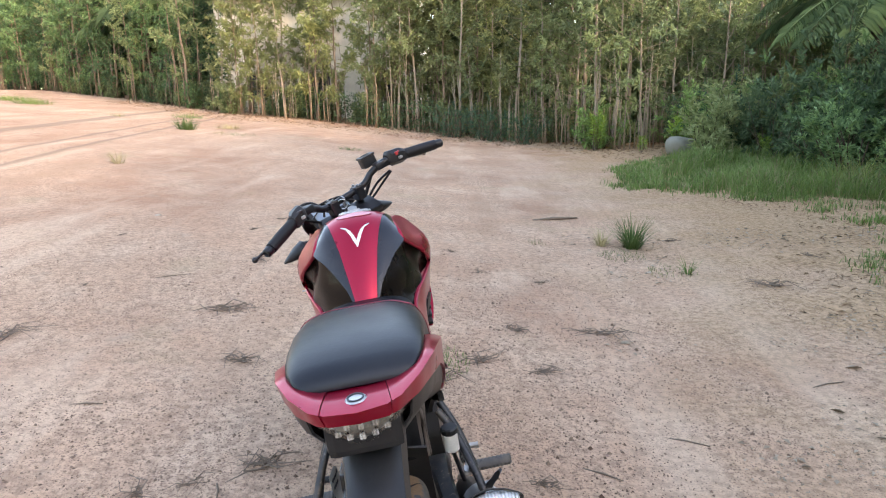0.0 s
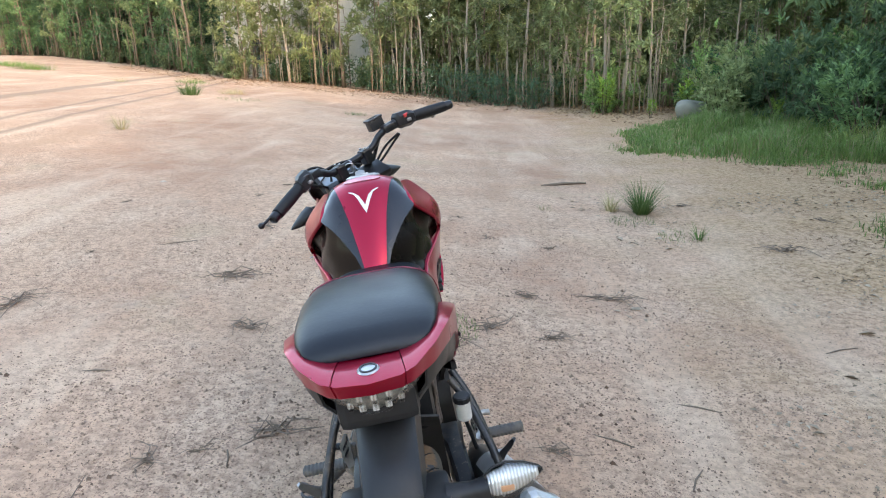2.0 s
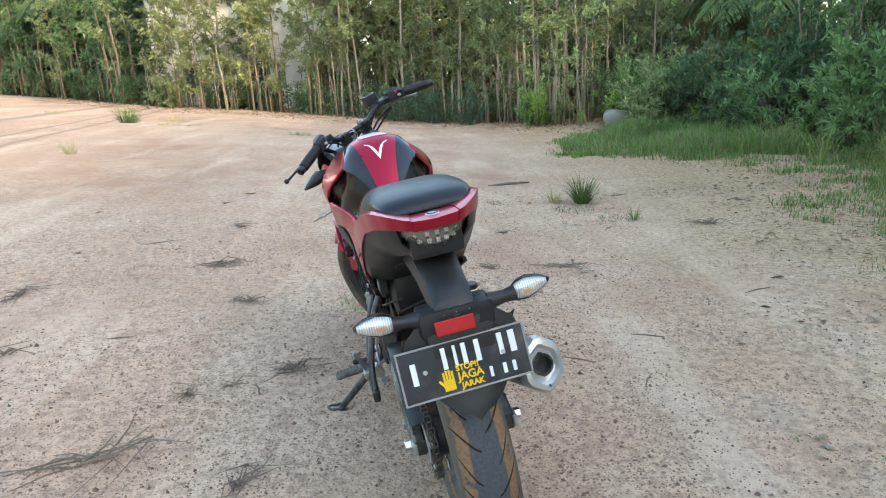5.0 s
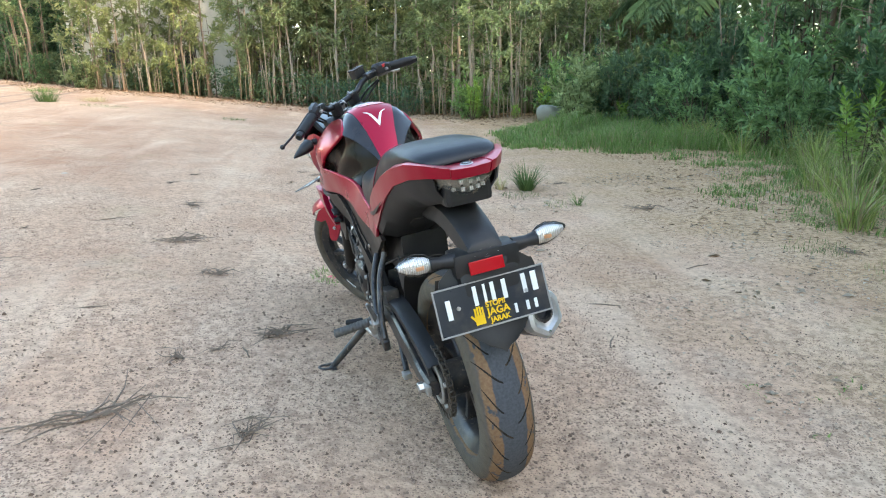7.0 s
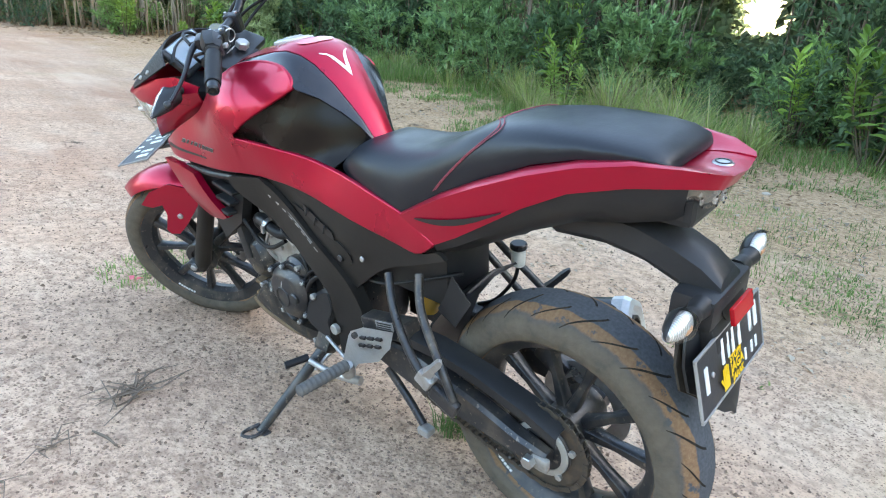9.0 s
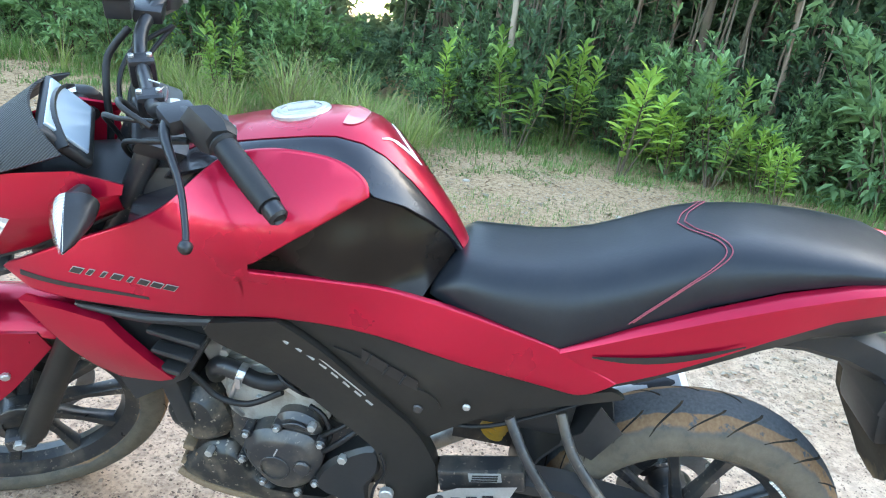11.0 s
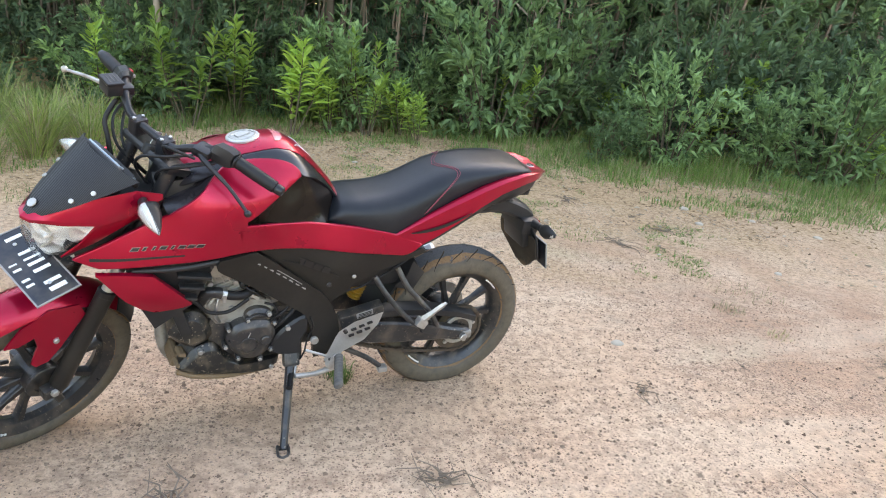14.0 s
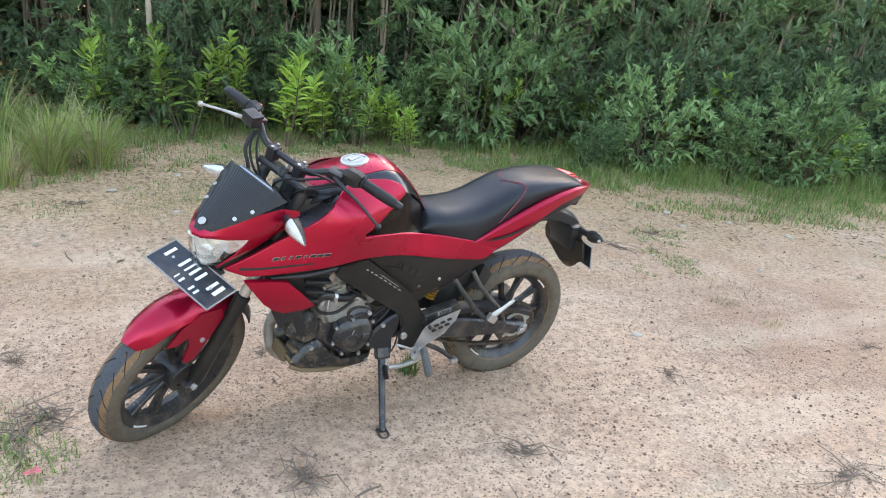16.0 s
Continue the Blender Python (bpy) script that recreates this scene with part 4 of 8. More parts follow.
BROWN_GLOSS = worn("smoked_film", (0.010, 0.007, 0.0055), 0.26, 0.0, 0.22, 0.0, dirt=(0.10, 0.075, 0.05), amount=0.03, scale=5.0)
BLACK_MATTE = worn("black_plastic", (0.020, 0.020, 0.021), 0.40, 0.0, 0.34, dirt=(0.16, 0.13, 0.10), amount=0.12, scale=9.0)
BROWN_MATTE = worn("dark_film", (0.021, 0.0185, 0.0165), 0.38, 0.0, 0.22, dirt=(0.12, 0.095, 0.07), amount=0.14, scale=7.0)
BLACK_METAL = worn("black_enamel", (0.024, 0.024, 0.026), 0.32, 0.1, 0.55, dirt=(0.24, 0.185, 0.13), amount=0.42, scale=16.0, flecks=0.35)
BLACK_BAR = worn("black_bar_paint", (0.013, 0.013, 0.015), 0.34, 0.1, 0.45, dirt=(0.12, 0.10, 0.08), amount=0.12, scale=16.0)
VINYL = worn("seat_vinyl", (0.010, 0.012, 0.016), 0.36, 0.0, 0.36, dirt=(0.06, 0.055, 0.05), amount=0.12, scale=10.0)
RUBBER = worn("rubber", (0.011, 0.011, 0.012), 0.5, 0.0, 0.32, dirt=(0.08, 0.07, 0.06), amount=0.12, scale=20.0)
ALLOY = worn("cast_alloy", (0.46, 0.45, 0.43), 0.42, 0.7, 0.5, dirt=(0.28, 0.22, 0.16), amount=0.55, scale=18.0)
ENGINE_GREY = worn("engine_grey", (0.40, 0.385, 0.35), 0.42, 0.4, 0.5, dirt=(0.12, 0.09, 0.06), amount=0.75, scale=22.0, flecks=0.4)
SILVER = worn("brushed_silver", (0.56, 0.56, 0.55), 0.34, 0.55, 0.5, dirt=(0.36, 0.29, 0.22), amount=0.25, scale=12.0)
SILVER_PAINT = worn("silver_paint", (0.60, 0.59, 0.57), 0.38, 0.35, 0.5, dirt=(0.40, 0.33, 0.26), amount=0.35, scale=16.0)
DUSTY_RUBBER = worn("dusty_rubber", (0.10, 0.095, 0.09), 0.7, 0.0, 0.3, dirt=(0.25, 0.21, 0.17), amount=0.5, scale=24.0)
STEEL = worn("bright_steel", (0.50, 0.50, 0.50), 0.30, 0.9, 0.5, dirt=(0.22, 0.15, 0.10), amount=0.4, scale=25.0)
CHAIN = worn("oily_chain", (0.10, 0.085, 0.07), 0.5, 0.7, 0.5, dirt=(0.25, 0.18, 0.12), amount=0.6, scale=40.0)
GOLD = worn("shock_spring", (0.42, 0.22, 0.03), 0.45, 0.1, 0.5, amount=0.5, scale=20.0)
MUD = worn("dried_mud", (0.19, 0.13, 0.08), 0.95, 0.0, 0.1, dirt=(0.17, 0.12, 0.08), amount=0.6, scale=18.0, grain=0.3)
LENS_RED = material("red_reflector", (0.42, 0.006, 0.012), 0.2, 0.0, 0.4)
WHITE_PLASTIC = worn("cloudy_plastic", (0.62, 0.60, 0.54), 0.4, 0.0, 0.5, amount=0.2, scale=12.0)
CHROME = material("lamp_mirror", (0.88, 0.88, 0.88), 0.22, 0.75)
LAMP_WHITE = material("silvered_bowl", (0.95, 0.95, 0.94), 0.16, 0.35, 0.8)
_facet = node(LAMP_WHITE, "ShaderNodeTexVoronoi", Scale=26.0)
link(LAMP_WHITE, coords(LAMP_WHITE), _facet.inputs["Vector"])
link(LAMP_WHITE, ramp(LAMP_WHITE, _facet.outputs["Color"], (0.0, (0.80, 0.81, 0.82)), (0.5, (0.98, 0.98, 0.97))), bsdf(LAMP_WHITE).inputs["Base Color"])
bump(LAMP_WHITE, _facet.outputs["Distance"], 0.8, 0.02)
WHITE_MARK = material("white_mark", (0.80, 0.80, 0.78), 0.4)
GREY_MARK = material("grey_mark", (0.28, 0.265, 0.25), 0.45)
GROOVE = worn("groove_dark", (0.022, 0.019, 0.016), 0.9, 0.0, 0.1, dirt=(0.10, 0.07, 0.04), amount=0.8, scale=30.0)
BLACK_MARK = material("black_mark", (0.015, 0.013, 0.013), 0.35)
YELLOW_MARK = material("yellow_film", (0.85, 0.52, 0.012), 0.4)
ORANGE = material("orange_lamp", (0.60, 0.30, 0.16), 0.3)
PLATE_BLACK = worn("plate_enamel", (0.012, 0.016, 0.024), 0.30, 0.0, 0.5, amount=0.25, scale=12.0)
SCREEN = material("display_glass", (0.30, 0.36, 0.41), 0.16, 0.0, 0.6)
bsdf(SCREEN).inputs["Coat Weight"].default_value = 0.4


def clear_plastic():
    """Thin clear plastic: mostly see-through, with a sharp gloss."""
    m = material("clear_lens", (0.92, 0.92, 0.92), 0.05)
    see = m.node_tree.nodes.new("ShaderNodeBsdfTransparent")
    see.inputs[0].default_value = (0.96, 0.96, 0.95, 1)
    gloss = m.node_tree.nodes.new("ShaderNodeBsdfGlossy")
    gloss.inputs["Roughness"].default_value = 0.04
    edge = node(m, "ShaderNodeLayerWeight", Blend=0.25)
    ms = m.node_tree.nodes.new("ShaderNodeMixShader")
    link(m, ramp(m, edge.outputs["Facing"], (0.0, (0.03, 0.03, 0.03)), (1.0, (0.35, 0.35, 0.35))), ms.inputs[0])
    link(m, see.outputs[0], ms.inputs[1])
    link(m, gloss.outputs[0], ms.inputs[2])
    link(m, ms.outputs[0], m.node_tree.nodes["Material Output"].inputs[0])
    return m


def carbon():
    m = material("carbon_weave", (0.03, 0.03, 0.032), 0.48, 0.0, 0.3, 0.0)
    w = node(m, "ShaderNodeTexWave", Scale=100.0)
    w.bands_direction = 'DIAGONAL'
    link(m, coords(m), w.inputs["Vector"])
    link(m, ramp(m, w.outputs["Fac"], (0.25, (0.008, 0.008, 0.009)), (0.8, (0.036, 0.036, 0.038))), bsdf(m).inputs["Base Color"])
    bump(m, w.outputs["Fac"], 0.3, 0.002)
    return m


def muddy_tyre(name, half):
    """Scrubbed grey crown, brown mud broken into patches on the shoulders, dusty walls."""
    m = material(name, (0.04, 0.04, 0.042), 0.85, spec=0.2)
    co = coords(m)
    sep = m.node_tree.nodes.new("ShaderNodeSeparateXYZ")
    link(m, co, sep.inputs[0])
    side = m.node_tree.nodes.new("ShaderNodeMath")
    side.operation = 'ABSOLUTE'
    link(m, sep.outputs[0], side.inputs[0])
    broad, fine, grain = noise_of(m, co, 7.0, 5.0, 0.6), noise_of(m, co, 34.0, 5.0, 0.65), noise_of(m, co, 150.0, 3.0)
    add = m.node_tree.nodes.new("ShaderNodeMath")
    add.operation = 'MULTIPLY_ADD'
    link(m, broad, add.inputs[0])
    add.inputs[1].default_value = 0.5 * half
    link(m, side.outputs[0], add.inputs[2])
    span = node(m, "ShaderNodeMapRange", From_Min=0.25 * half, From_Max=1.25 * half)
    link(m, add.outputs[0], span.inputs["Value"])
    mud_band = ramp(m, span.outputs[0], (0.46, (0, 0, 0)), (0.50, (0.95, 0.95, 0.95)), (0.78, (0.92, 0.92, 0.92)), (0.85, (0.06, 0.06, 0.06)))
    chipped = ramp(m, fine, (0.36, (0, 0, 0)), (0.43, (1, 1, 1)))
    mud = mix(m, grain, (0.14, 0.075, 0.036), (0.31, 0.185, 0.10))
    rub = mix(m, grain, (0.040, 0.044, 0.050), (0.105, 0.110, 0.118))
    dust = ramp(m, span.outputs[0], (0.74, (0, 0, 0)), (0.92, (1, 1, 1)))
    wall = mix(m, fine, (0.055, 0.050, 0.043), (0.16, 0.135, 0.10))
    c = mix(m, dust, rub, wall)
    c = mix(m, mix(m, 1.0, mud_band, chipped, 'MULTIPLY'), c, mud)
    link(m, c, bsdf(m).inputs["Base Color"])
    bump(m, mix(m, 0.5, fine, grain), 0.5, 0.005)
    return m


def ribbed_bowl():
    """Silvered plastic moulded in fine ribs, as behind a lamp's lens."""
    m = material("ribbed_bowl", (0.78, 0.77, 0.75), 0.25, 0.45)
    w = node(m, "ShaderNodeTexWave", Scale=62.0)
    w.bands_direction = 'X'
    link(m, coords(m), w.inputs["Vector"])
    link(m, ramp(m, w.outputs["Fac"], (0.15, (0.62, 0.60, 0.57)), (0.7, (0.86, 0.85, 0.83))), bsdf(m).inputs["Base Color"])
    bump(m, w.outputs["Fac"], 0.4, 0.003)
    return m


RIBBED = ribbed_bowl()
CLEAR = clear_plastic()
CARBON = carbon()
TYRE_REAR, TYRE_FRONT = muddy_tyre("rear_tyre_rubber", 0.071), muddy_tyre("front_tyre_rubber", 0.050)

BIKE = Matrix.Translation((0.0514, 1.123, 0.0016)) @ pose(0, 0, 0, 0, 0, 9.6) @ pose(0, 0, 0, 0, -8.0, 0)
bike = new("motorcycle")
bike.matrix_world = BIKE
tagged(bike, "red and black motorcycle leaning on its side stand", "motorcycle")

STEER_AT, RAKE, LOCK = Vector((0, 1.01, 0.95)), 25.0, 32.0
AXIS = Vector((0, -math.sin(radians(RAKE)), math.cos(radians(RAKE))))
STEER = Matrix.Translation(STEER_AT) @ Matrix.Rotation(radians(LOCK), 4, AXIS) @ Matrix.Translation(-STEER_AT)

BAR_TURN = Matrix.Translation(STEER_AT) @ Matrix.Rotation(radians(37.5), 4, AXIS) @ Matrix.Translation(Vector((0.020, 0, 0.010)) - STEER_AT)     # the bars sit askew in their clamps


def steered(ob):
    """Turn a part of the front end to the left lock."""
    ob.matrix_basis = STEER
    return ob


def tube(points, r, sides=12, smooth=True, turns=8):
    """A round tube along a smooth curve through points."""
    pts = [Vector(p) for p in points]
    if len(pts) > 2 and smooth:
        fine = []
        for k in range(len(pts) - 1):
            a, b, c, d = pts[max(0, k - 1)], pts[k], pts[k + 1], pts[min(len(pts) - 1, k + 2)]
            for j in range(turns):
                t = j / turns
                fine.append(0.5 * (2 * b + (c - a) * t + (2 * a - 5 * b + 4 * c - d) * t * t + (3 * b - a - 3 * c + d) * t ** 3))
        fine.append(pts[-1])
        pts = fine
    if hasattr(r, "__len__"):
        n = len(pts) - 1
        r = [float(np.interp(k / n, np.linspace(0, 1, len(r)), r)) for k in range(n + 1)]
    v, f = [], []
    tube_verts(pts, r, sides, v, f)
    bm = bmesh.new()
    vs = [bm.verts.new(p) for p in v]
    for q in f:
        bm.faces.new([vs[i] for i in q])
    bmesh.ops.recalc_face_normals(bm, faces=bm.faces[:])
    return bm


def block(centre, size, bevel=0.006, turn=(0, 0, 0), segs=2):
    bm = bmesh.new()
    bmesh.ops.create_cube(bm, size=1, matrix=Matrix.Diagonal((*size, 1)))
    if bevel:
        bmesh.ops.bevel(bm, geom=bm.edges[:], offset=bevel, segments=segs, profile=0.6, affect='EDGES')
    bm.transform(pose(*centre, *turn))
    return bm


def disc(centre, axis, r, depth, sides=28, bevel=0.002, hole=0.0):
    """A round plate or ring whose axis points along axis."""
    prof = [(r - bevel, -depth / 2), (r, -depth / 2 + bevel), (r, depth / 2 - bevel), (r - bevel, depth / 2)]
    prof = ([(hole, -depth / 2)] + prof + [(hole, depth / 2)]) if hole else ([(0.0001, -depth / 2)] + prof + [(0.0001, depth / 2)])
    return lathe(prof, centre, axis, sides, bool(hole))


def lathe(prof, centre, axis, sides=40, closed=False):
    """Turn a profile of (radius, along) round an axis."""
    bm = bmesh.new()
    rot = Vector(axis).normalized().to_track_quat('Z', 'Y').to_matrix().to_4x4()
    rows = []
    for k in range(sides):
        a = 2 * math.pi * k / sides
        rows.append([bm.verts.new((r * math.cos(a), r * math.sin(a), h)) for r, h in prof])
    n = len(prof)
    for k in range(sides):
        p, q = rows[k], rows[(k + 1) % sides]
        for j in range(n if closed else n - 1):
            bm.faces.new((p[j], q[j], q[(j + 1) % n], p[(j + 1) % n]))
    bmesh.ops.recalc_face_normals(bm, faces=bm.faces[:])
    bm.transform(Matrix.Translation(centre) @ rot)
    return bm


def join(*parts):
    out = bmesh.new()
    for b in parts:
        me = bpy.data.meshes.new("tmp")
        b.to_mesh(me)
        out.from_mesh(me)
        b.free()
        bpy.data.meshes.remove(me)
    return out


def mirror(bm):
    c = bm.copy()
    c.transform(Matrix.Diagonal((-1, 1, 1, 1)))
    bmesh.ops.reverse_faces(c, faces=c.faces[:])
    return c


def loft(rows, thick=0.0, close=False, caps=False):
    """A skin through rows of points of equal number; thick gives it a back."""
    bm = bmesh.new()
    vs = [[bm.verts.new(p) for p in row] for row in rows]
    n = len(rows[0])
    for a, b in zip(vs, vs[1:]):
        for j in range(n if close else n - 1):
            bm.faces.new((a[j], a[(j + 1) % n], b[(j + 1) % n], b[j]))
    if caps:
        bm.faces.new(list(reversed(vs[0])))
        bm.faces.new(vs[-1])
    bmesh.ops.recalc_face_normals(bm, faces=bm.faces[:])
    if thick:
        bmesh.ops.solidify(bm, geom=bm.faces[:], thickness=thick)
    return bm


def bulge(points):
    """A smooth surface x(y, z) through the given (y, z, x)."""
    p = np.array(points, float)
    d = np.sqrt(((p[:, None, :2] - p[None, :, :2]) ** 2).sum(-1) + 0.02)
    w = np.linalg.solve(d + 1e-4 * np.eye(len(p)), p[:, 2] - p[:, 2].mean())
    mean = p[:, 2].mean()
    return lambda y, z: float(mean + (np.sqrt((p[:, 0] - y) ** 2 + (p[:, 1] - z) ** 2 + 0.02) * w).sum())


BODY = bulge([(1.246, 0.739, 0.160), (1.147, 0.79, 0.172), (1.05, 0.845, 0.165), (1.05, 0.72, 0.190), (1.16, 0.735, 0.182), (0.93, 0.90, 0.190), (0.90, 0.985, 0.136), (0.85, 0.92, 0.198),
              (0.834, 0.833, 0.198), (0.85, 0.735, 0.178), (0.80, 1.004, 0.113), (0.716, 1.004, 0.113), (0.656, 0.968, 0.131), (0.75, 0.93, 0.172), (0.72, 0.828, 0.172), (0.72, 0.745, 0.160),
              (0.564, 0.799, 0.132), (0.577, 0.735, 0.150), (0.45, 0.787, 0.136), (0.45, 0.72, 0.148), (0.33, 0.760, 0.139), (0.295, 0.686, 0.145), (0.223, 0.722, 0.149), (0.452, 0.621, 0.144), (0.511, 0.50, 0.125),
              (0.40, 0.594, 0.135), (0.65, 0.60, 0.138), (0.80, 0.65, 0.142), (0.55, 0.36, 0.135), (0.62, 0.45, 0.135)])
# the knee recess turns in behind the tank's shoulder
KNEE = bulge([(0.834, 0.833, 0.194), (0.80, 0.865, 0.186), (0.745, 0.908, 0.165), (0.70, 0.938, 0.146), (0.656, 0.968, 0.128), (0.61, 0.950, 0.100), (0.575, 0.925, 0.077), (0.54, 0.893, 0.052), (0.512, 0.863, 0.034),
              (0.564, 0.799, 0.122), (0.545, 0.825, 0.092), (0.525, 0.845, 0.058), (0.70, 0.824, 0.166), (0.63, 0.812, 0.147), (0.68, 0.88, 0.150), (0.64, 0.90, 0.133), (0.60, 0.875, 0.115), (0.57, 0.86, 0.092), (0.60, 0.84, 0.126), (0.74, 0.86, 0.170)])


def rounded(points, n=5):
    """A smooth closed outline through (y, z) points; a doubled point stays a corner."""
    p = [Vector(q) for q in points]
    out = []
    for k in range(len(p)):
        a, b, c, d = p[k - 1], p[k], p[(k + 1) % len(p)], p[(k + 2) % len(p)]
        if (b - c).length < 1e-6:
            continue
        for j in range(n):
            t = j / n
            q = 0.5 * (2 * b + (c - a) * t + (2 * a - 5 * b + 4 * c - d) * t * t + (3 * b - a - 3 * c + d) * t ** 3)
            out.append((q.x, q.y))
    return out


def nearest(points, spot):
    return min(range(len(points)), key=lambda k: math.dist(points[k], spot))


def panel(name, outline, mat, proud=0.0, thick=0.006, grid=0.02, label="", skin=None, both=True, smooth=35, lip=0.0):
    """A moulded body panel that follows the machine's side, left and right."""
    skin = skin or BODY
    bm = bmesh.new()
    outlines = outline if isinstance(outline[0][0], tuple) else [outline]
    for one in outlines:
        f = bm.faces.new([bm.verts.new((0, y, z)) for y, z in one])
        bmesh.ops.triangulate(bm, faces=[f], ngon_method='EAR_CLIP')
    bmesh.ops.remove_doubles(bm, verts=bm.verts[:], dist=1e-5)
    ys, zs = [p[0] for one in outlines for p in one], [p[1] for one in outlines for p in one]
    for axis, lo, hi in ((1, min(ys), max(ys)), (2, min(zs), max(zs))):
        for k in range(1, int((hi - lo) / grid) + 1):
            at, no = [0, 0, 0], [0, 0, 0]
            at[axis], no[axis] = lo + k * grid, 1
            bmesh.ops.bisect_plane(bm, geom=bm.verts[:] + bm.edges[:] + bm.faces[:], plane_co=at, plane_no=no, dist=1e-5)
    for v in bm.verts:
        v.co.x = -(skin(v.co.y, v.co.z) + proud)
    bmesh.ops.recalc_face_normals(bm, faces=bm.faces[:])
    if sum(q.normal.x * q.calc_area() for q in bm.faces) > 0:
        bmesh.ops.reverse_faces(bm, faces=bm.faces[:])
    sides = np.array([(*p, *q) for one in outlines for p, q in zip(one, one[1:] + one[:1]) if math.dist(p, q) < 0.06 or len(outlines) == 1])

    def on_outline(e):
        at = np.array(((e.verts[0].co + e.verts[1].co) / 2).yz)
        run = sides[:, 2:] - sides[:, :2]
        k = np.clip(((at - sides[:, :2]) * run).sum(1) / np.maximum((run * run).sum(1), 1e-12), 0, 1)
        return np.linalg.norm(sides[:, :2] + run * k[:, None] - at, axis=1).min() < 0.002
    rim = [e for e in bm.edges if e.is_boundary and on_outline(e)]
    # a rounded lip: the rim turns outwards and in, in three steps
    away = collections.defaultdict(lambda: Vector((0, 0, 0)))
    for e in rim:
        (p, q), middle = e.verts, e.link_faces[0].calc_center_median()
        n = Vector((0, -(q.co.z - p.co.z), q.co.y - p.co.y)).normalized()
        n *= -1 if n.dot(middle - p.co) > 0 else 1
        for v in (p, q):
            away[tuple(round(c, 5) for c in v.co.yz)] += n
    before = (0.0, 0.0)
    for out, deep in [(lip * math.sin(q), lip * (1 - math.cos(q))) for q in (0.52, 1.05, 1.57)] * (lip > 0) + [(lip, thick)]:
        grown = bmesh.ops.extrude_edge_only(bm, edges=rim)["geom"]
        rim = [g for g in grown if isinstance(g, bmesh.types.BMEdge) and g.is_boundary]
        turned = {}
        for v in [g for g in grown if isinstance(g, bmesh.types.BMVert)]:
            key = tuple(round(c, 5) for c in v.co.yz)
            n = away[key].normalized()
            v.co += n * (out - before[0])
            v.co.x += deep - before[1]
            turned[tuple(round(c, 5) for c in v.co.yz)] = n
        away.update(turned)
        before = (out, deep)
    other = mirror(bm)
    out = [part(name, bm, mat, bike, label, smooth)]
    if both:
        out.append(part(name, other, mat, bike, label, smooth))
    else:
        other.free()
    return out


def wheel(name, y, z, r, w, tread_w, rear):
    """A cast ten-spoke wheel with its tyre; x is its axle."""
    axle = (1, 0, 0)
    c = (0, y, z)
    rim_r = 0.216 + 0.012
    h = r - rim_r
    prof = []
    for k in range(25):
        a = math.pi * (k / 24 - 0.5) * 1.28
        prof.append((rim_r + h * (1 - (abs(math.sin(a * 0.5 / 0.64 * 0.62)) ** 2.3) * 0.0) * max(0.0, math.cos(a * 0.78)) ** 0.62, tread_w / 2 * math.sin(a * 0.86)))
    prof = [(rim_r - 0.010, -w * 0.40)] + prof + [(rim_r - 0.010, w * 0.40)]
    holder = part(name, disc(c, axle, 0.052, 0.10 if not rear else 0.16, 28), BLACK_METAL, bike, "black hub with dust", 30)
    me_t = lathe(prof, c, axle, 96, True)
    t = part("tyre", me_t, TYRE_REAR if rear else TYRE_FRONT, holder, "mud-caked road tyre", True)
    # tread grooves, raised blocks of mud between them on the shoulder
    rim = part("rim", lathe([(rim_r + 0.003, -w * 0.46), (rim_r + 0.006, -w * 0.50), (rim_r - 0.004, -w * 0.51), (rim_r - 0.014, -w * 0.42), (rim_r - 0.034, -w * 0.28), (rim_r - 0.042, 0), (rim_r - 0.034, w * 0.28),
                               (rim_r - 0.014, w * 0.42), (rim_r - 0.004, w * 0.51), (rim_r + 0.006, w * 0.50), (rim_r + 0.003, w * 0.46)], c, axle, 72, True), BLACK_METAL, holder, "black cast rim", 40)
    for k in range(10):
        a = 2 * math.pi * (k // 2) / 5 + (0.20 if k % 2 else -0.20)
        b = 2 * math.pi * (k // 2) / 5 + (0.30 if k % 2 else -0.30)
        p0 = Vector((0, math.sin(a) * 0.045, math.cos(a) * 0.045))
        p1 = Vector((0, math.sin(b) * (rim_r - 0.034), math.cos(b) * (rim_r - 0.034)))
        d = (p1 - p0).normalized()
        s = d.cross(Vector((1, 0, 0)))
        rows = []
        for q, wide, deep in ((0, 0.020, 0.036), (0.5, 0.013, 0.026), (1, 0.019, 0.034)):
            m = p0.lerp(p1, q) + Vector(c)
            rows.append([m + s * sx * wide / 1.0 * 0.5 * 1.4 + Vector((dx * deep / 2, 0, 0)) for sx, dx in ((1, 0.7), (0.7, 1), (-0.7, 1), (-1, 0.7), (-1, -0.7), (-0.7, -1), (0.7, -1), (1, -0.7))])
        part("spoke", loft(rows, close=True, caps=True), BLACK_METAL, holder, "", 50)
    # white maker's marks on the rim, as plain bars
    for a0 in (0.6, 3.7):
        bars = []
        for k in range(7):
            a = a0 + k * 0.045
            bars.append(block((0, 0, 0), (0.003, 0.007, 0.009), 0, (0, 0, 0)))
            bars[-1].transform(Matrix.Translation(c) @ Matrix.Rotation(a, 4, 'X') @ Matrix.Translation((-w * 0.455, 0, rim_r - 0.010)))
        part("rim_mark", join(*bars), WHITE_MARK, holder, "white lettering drawn as bars")
    return holder


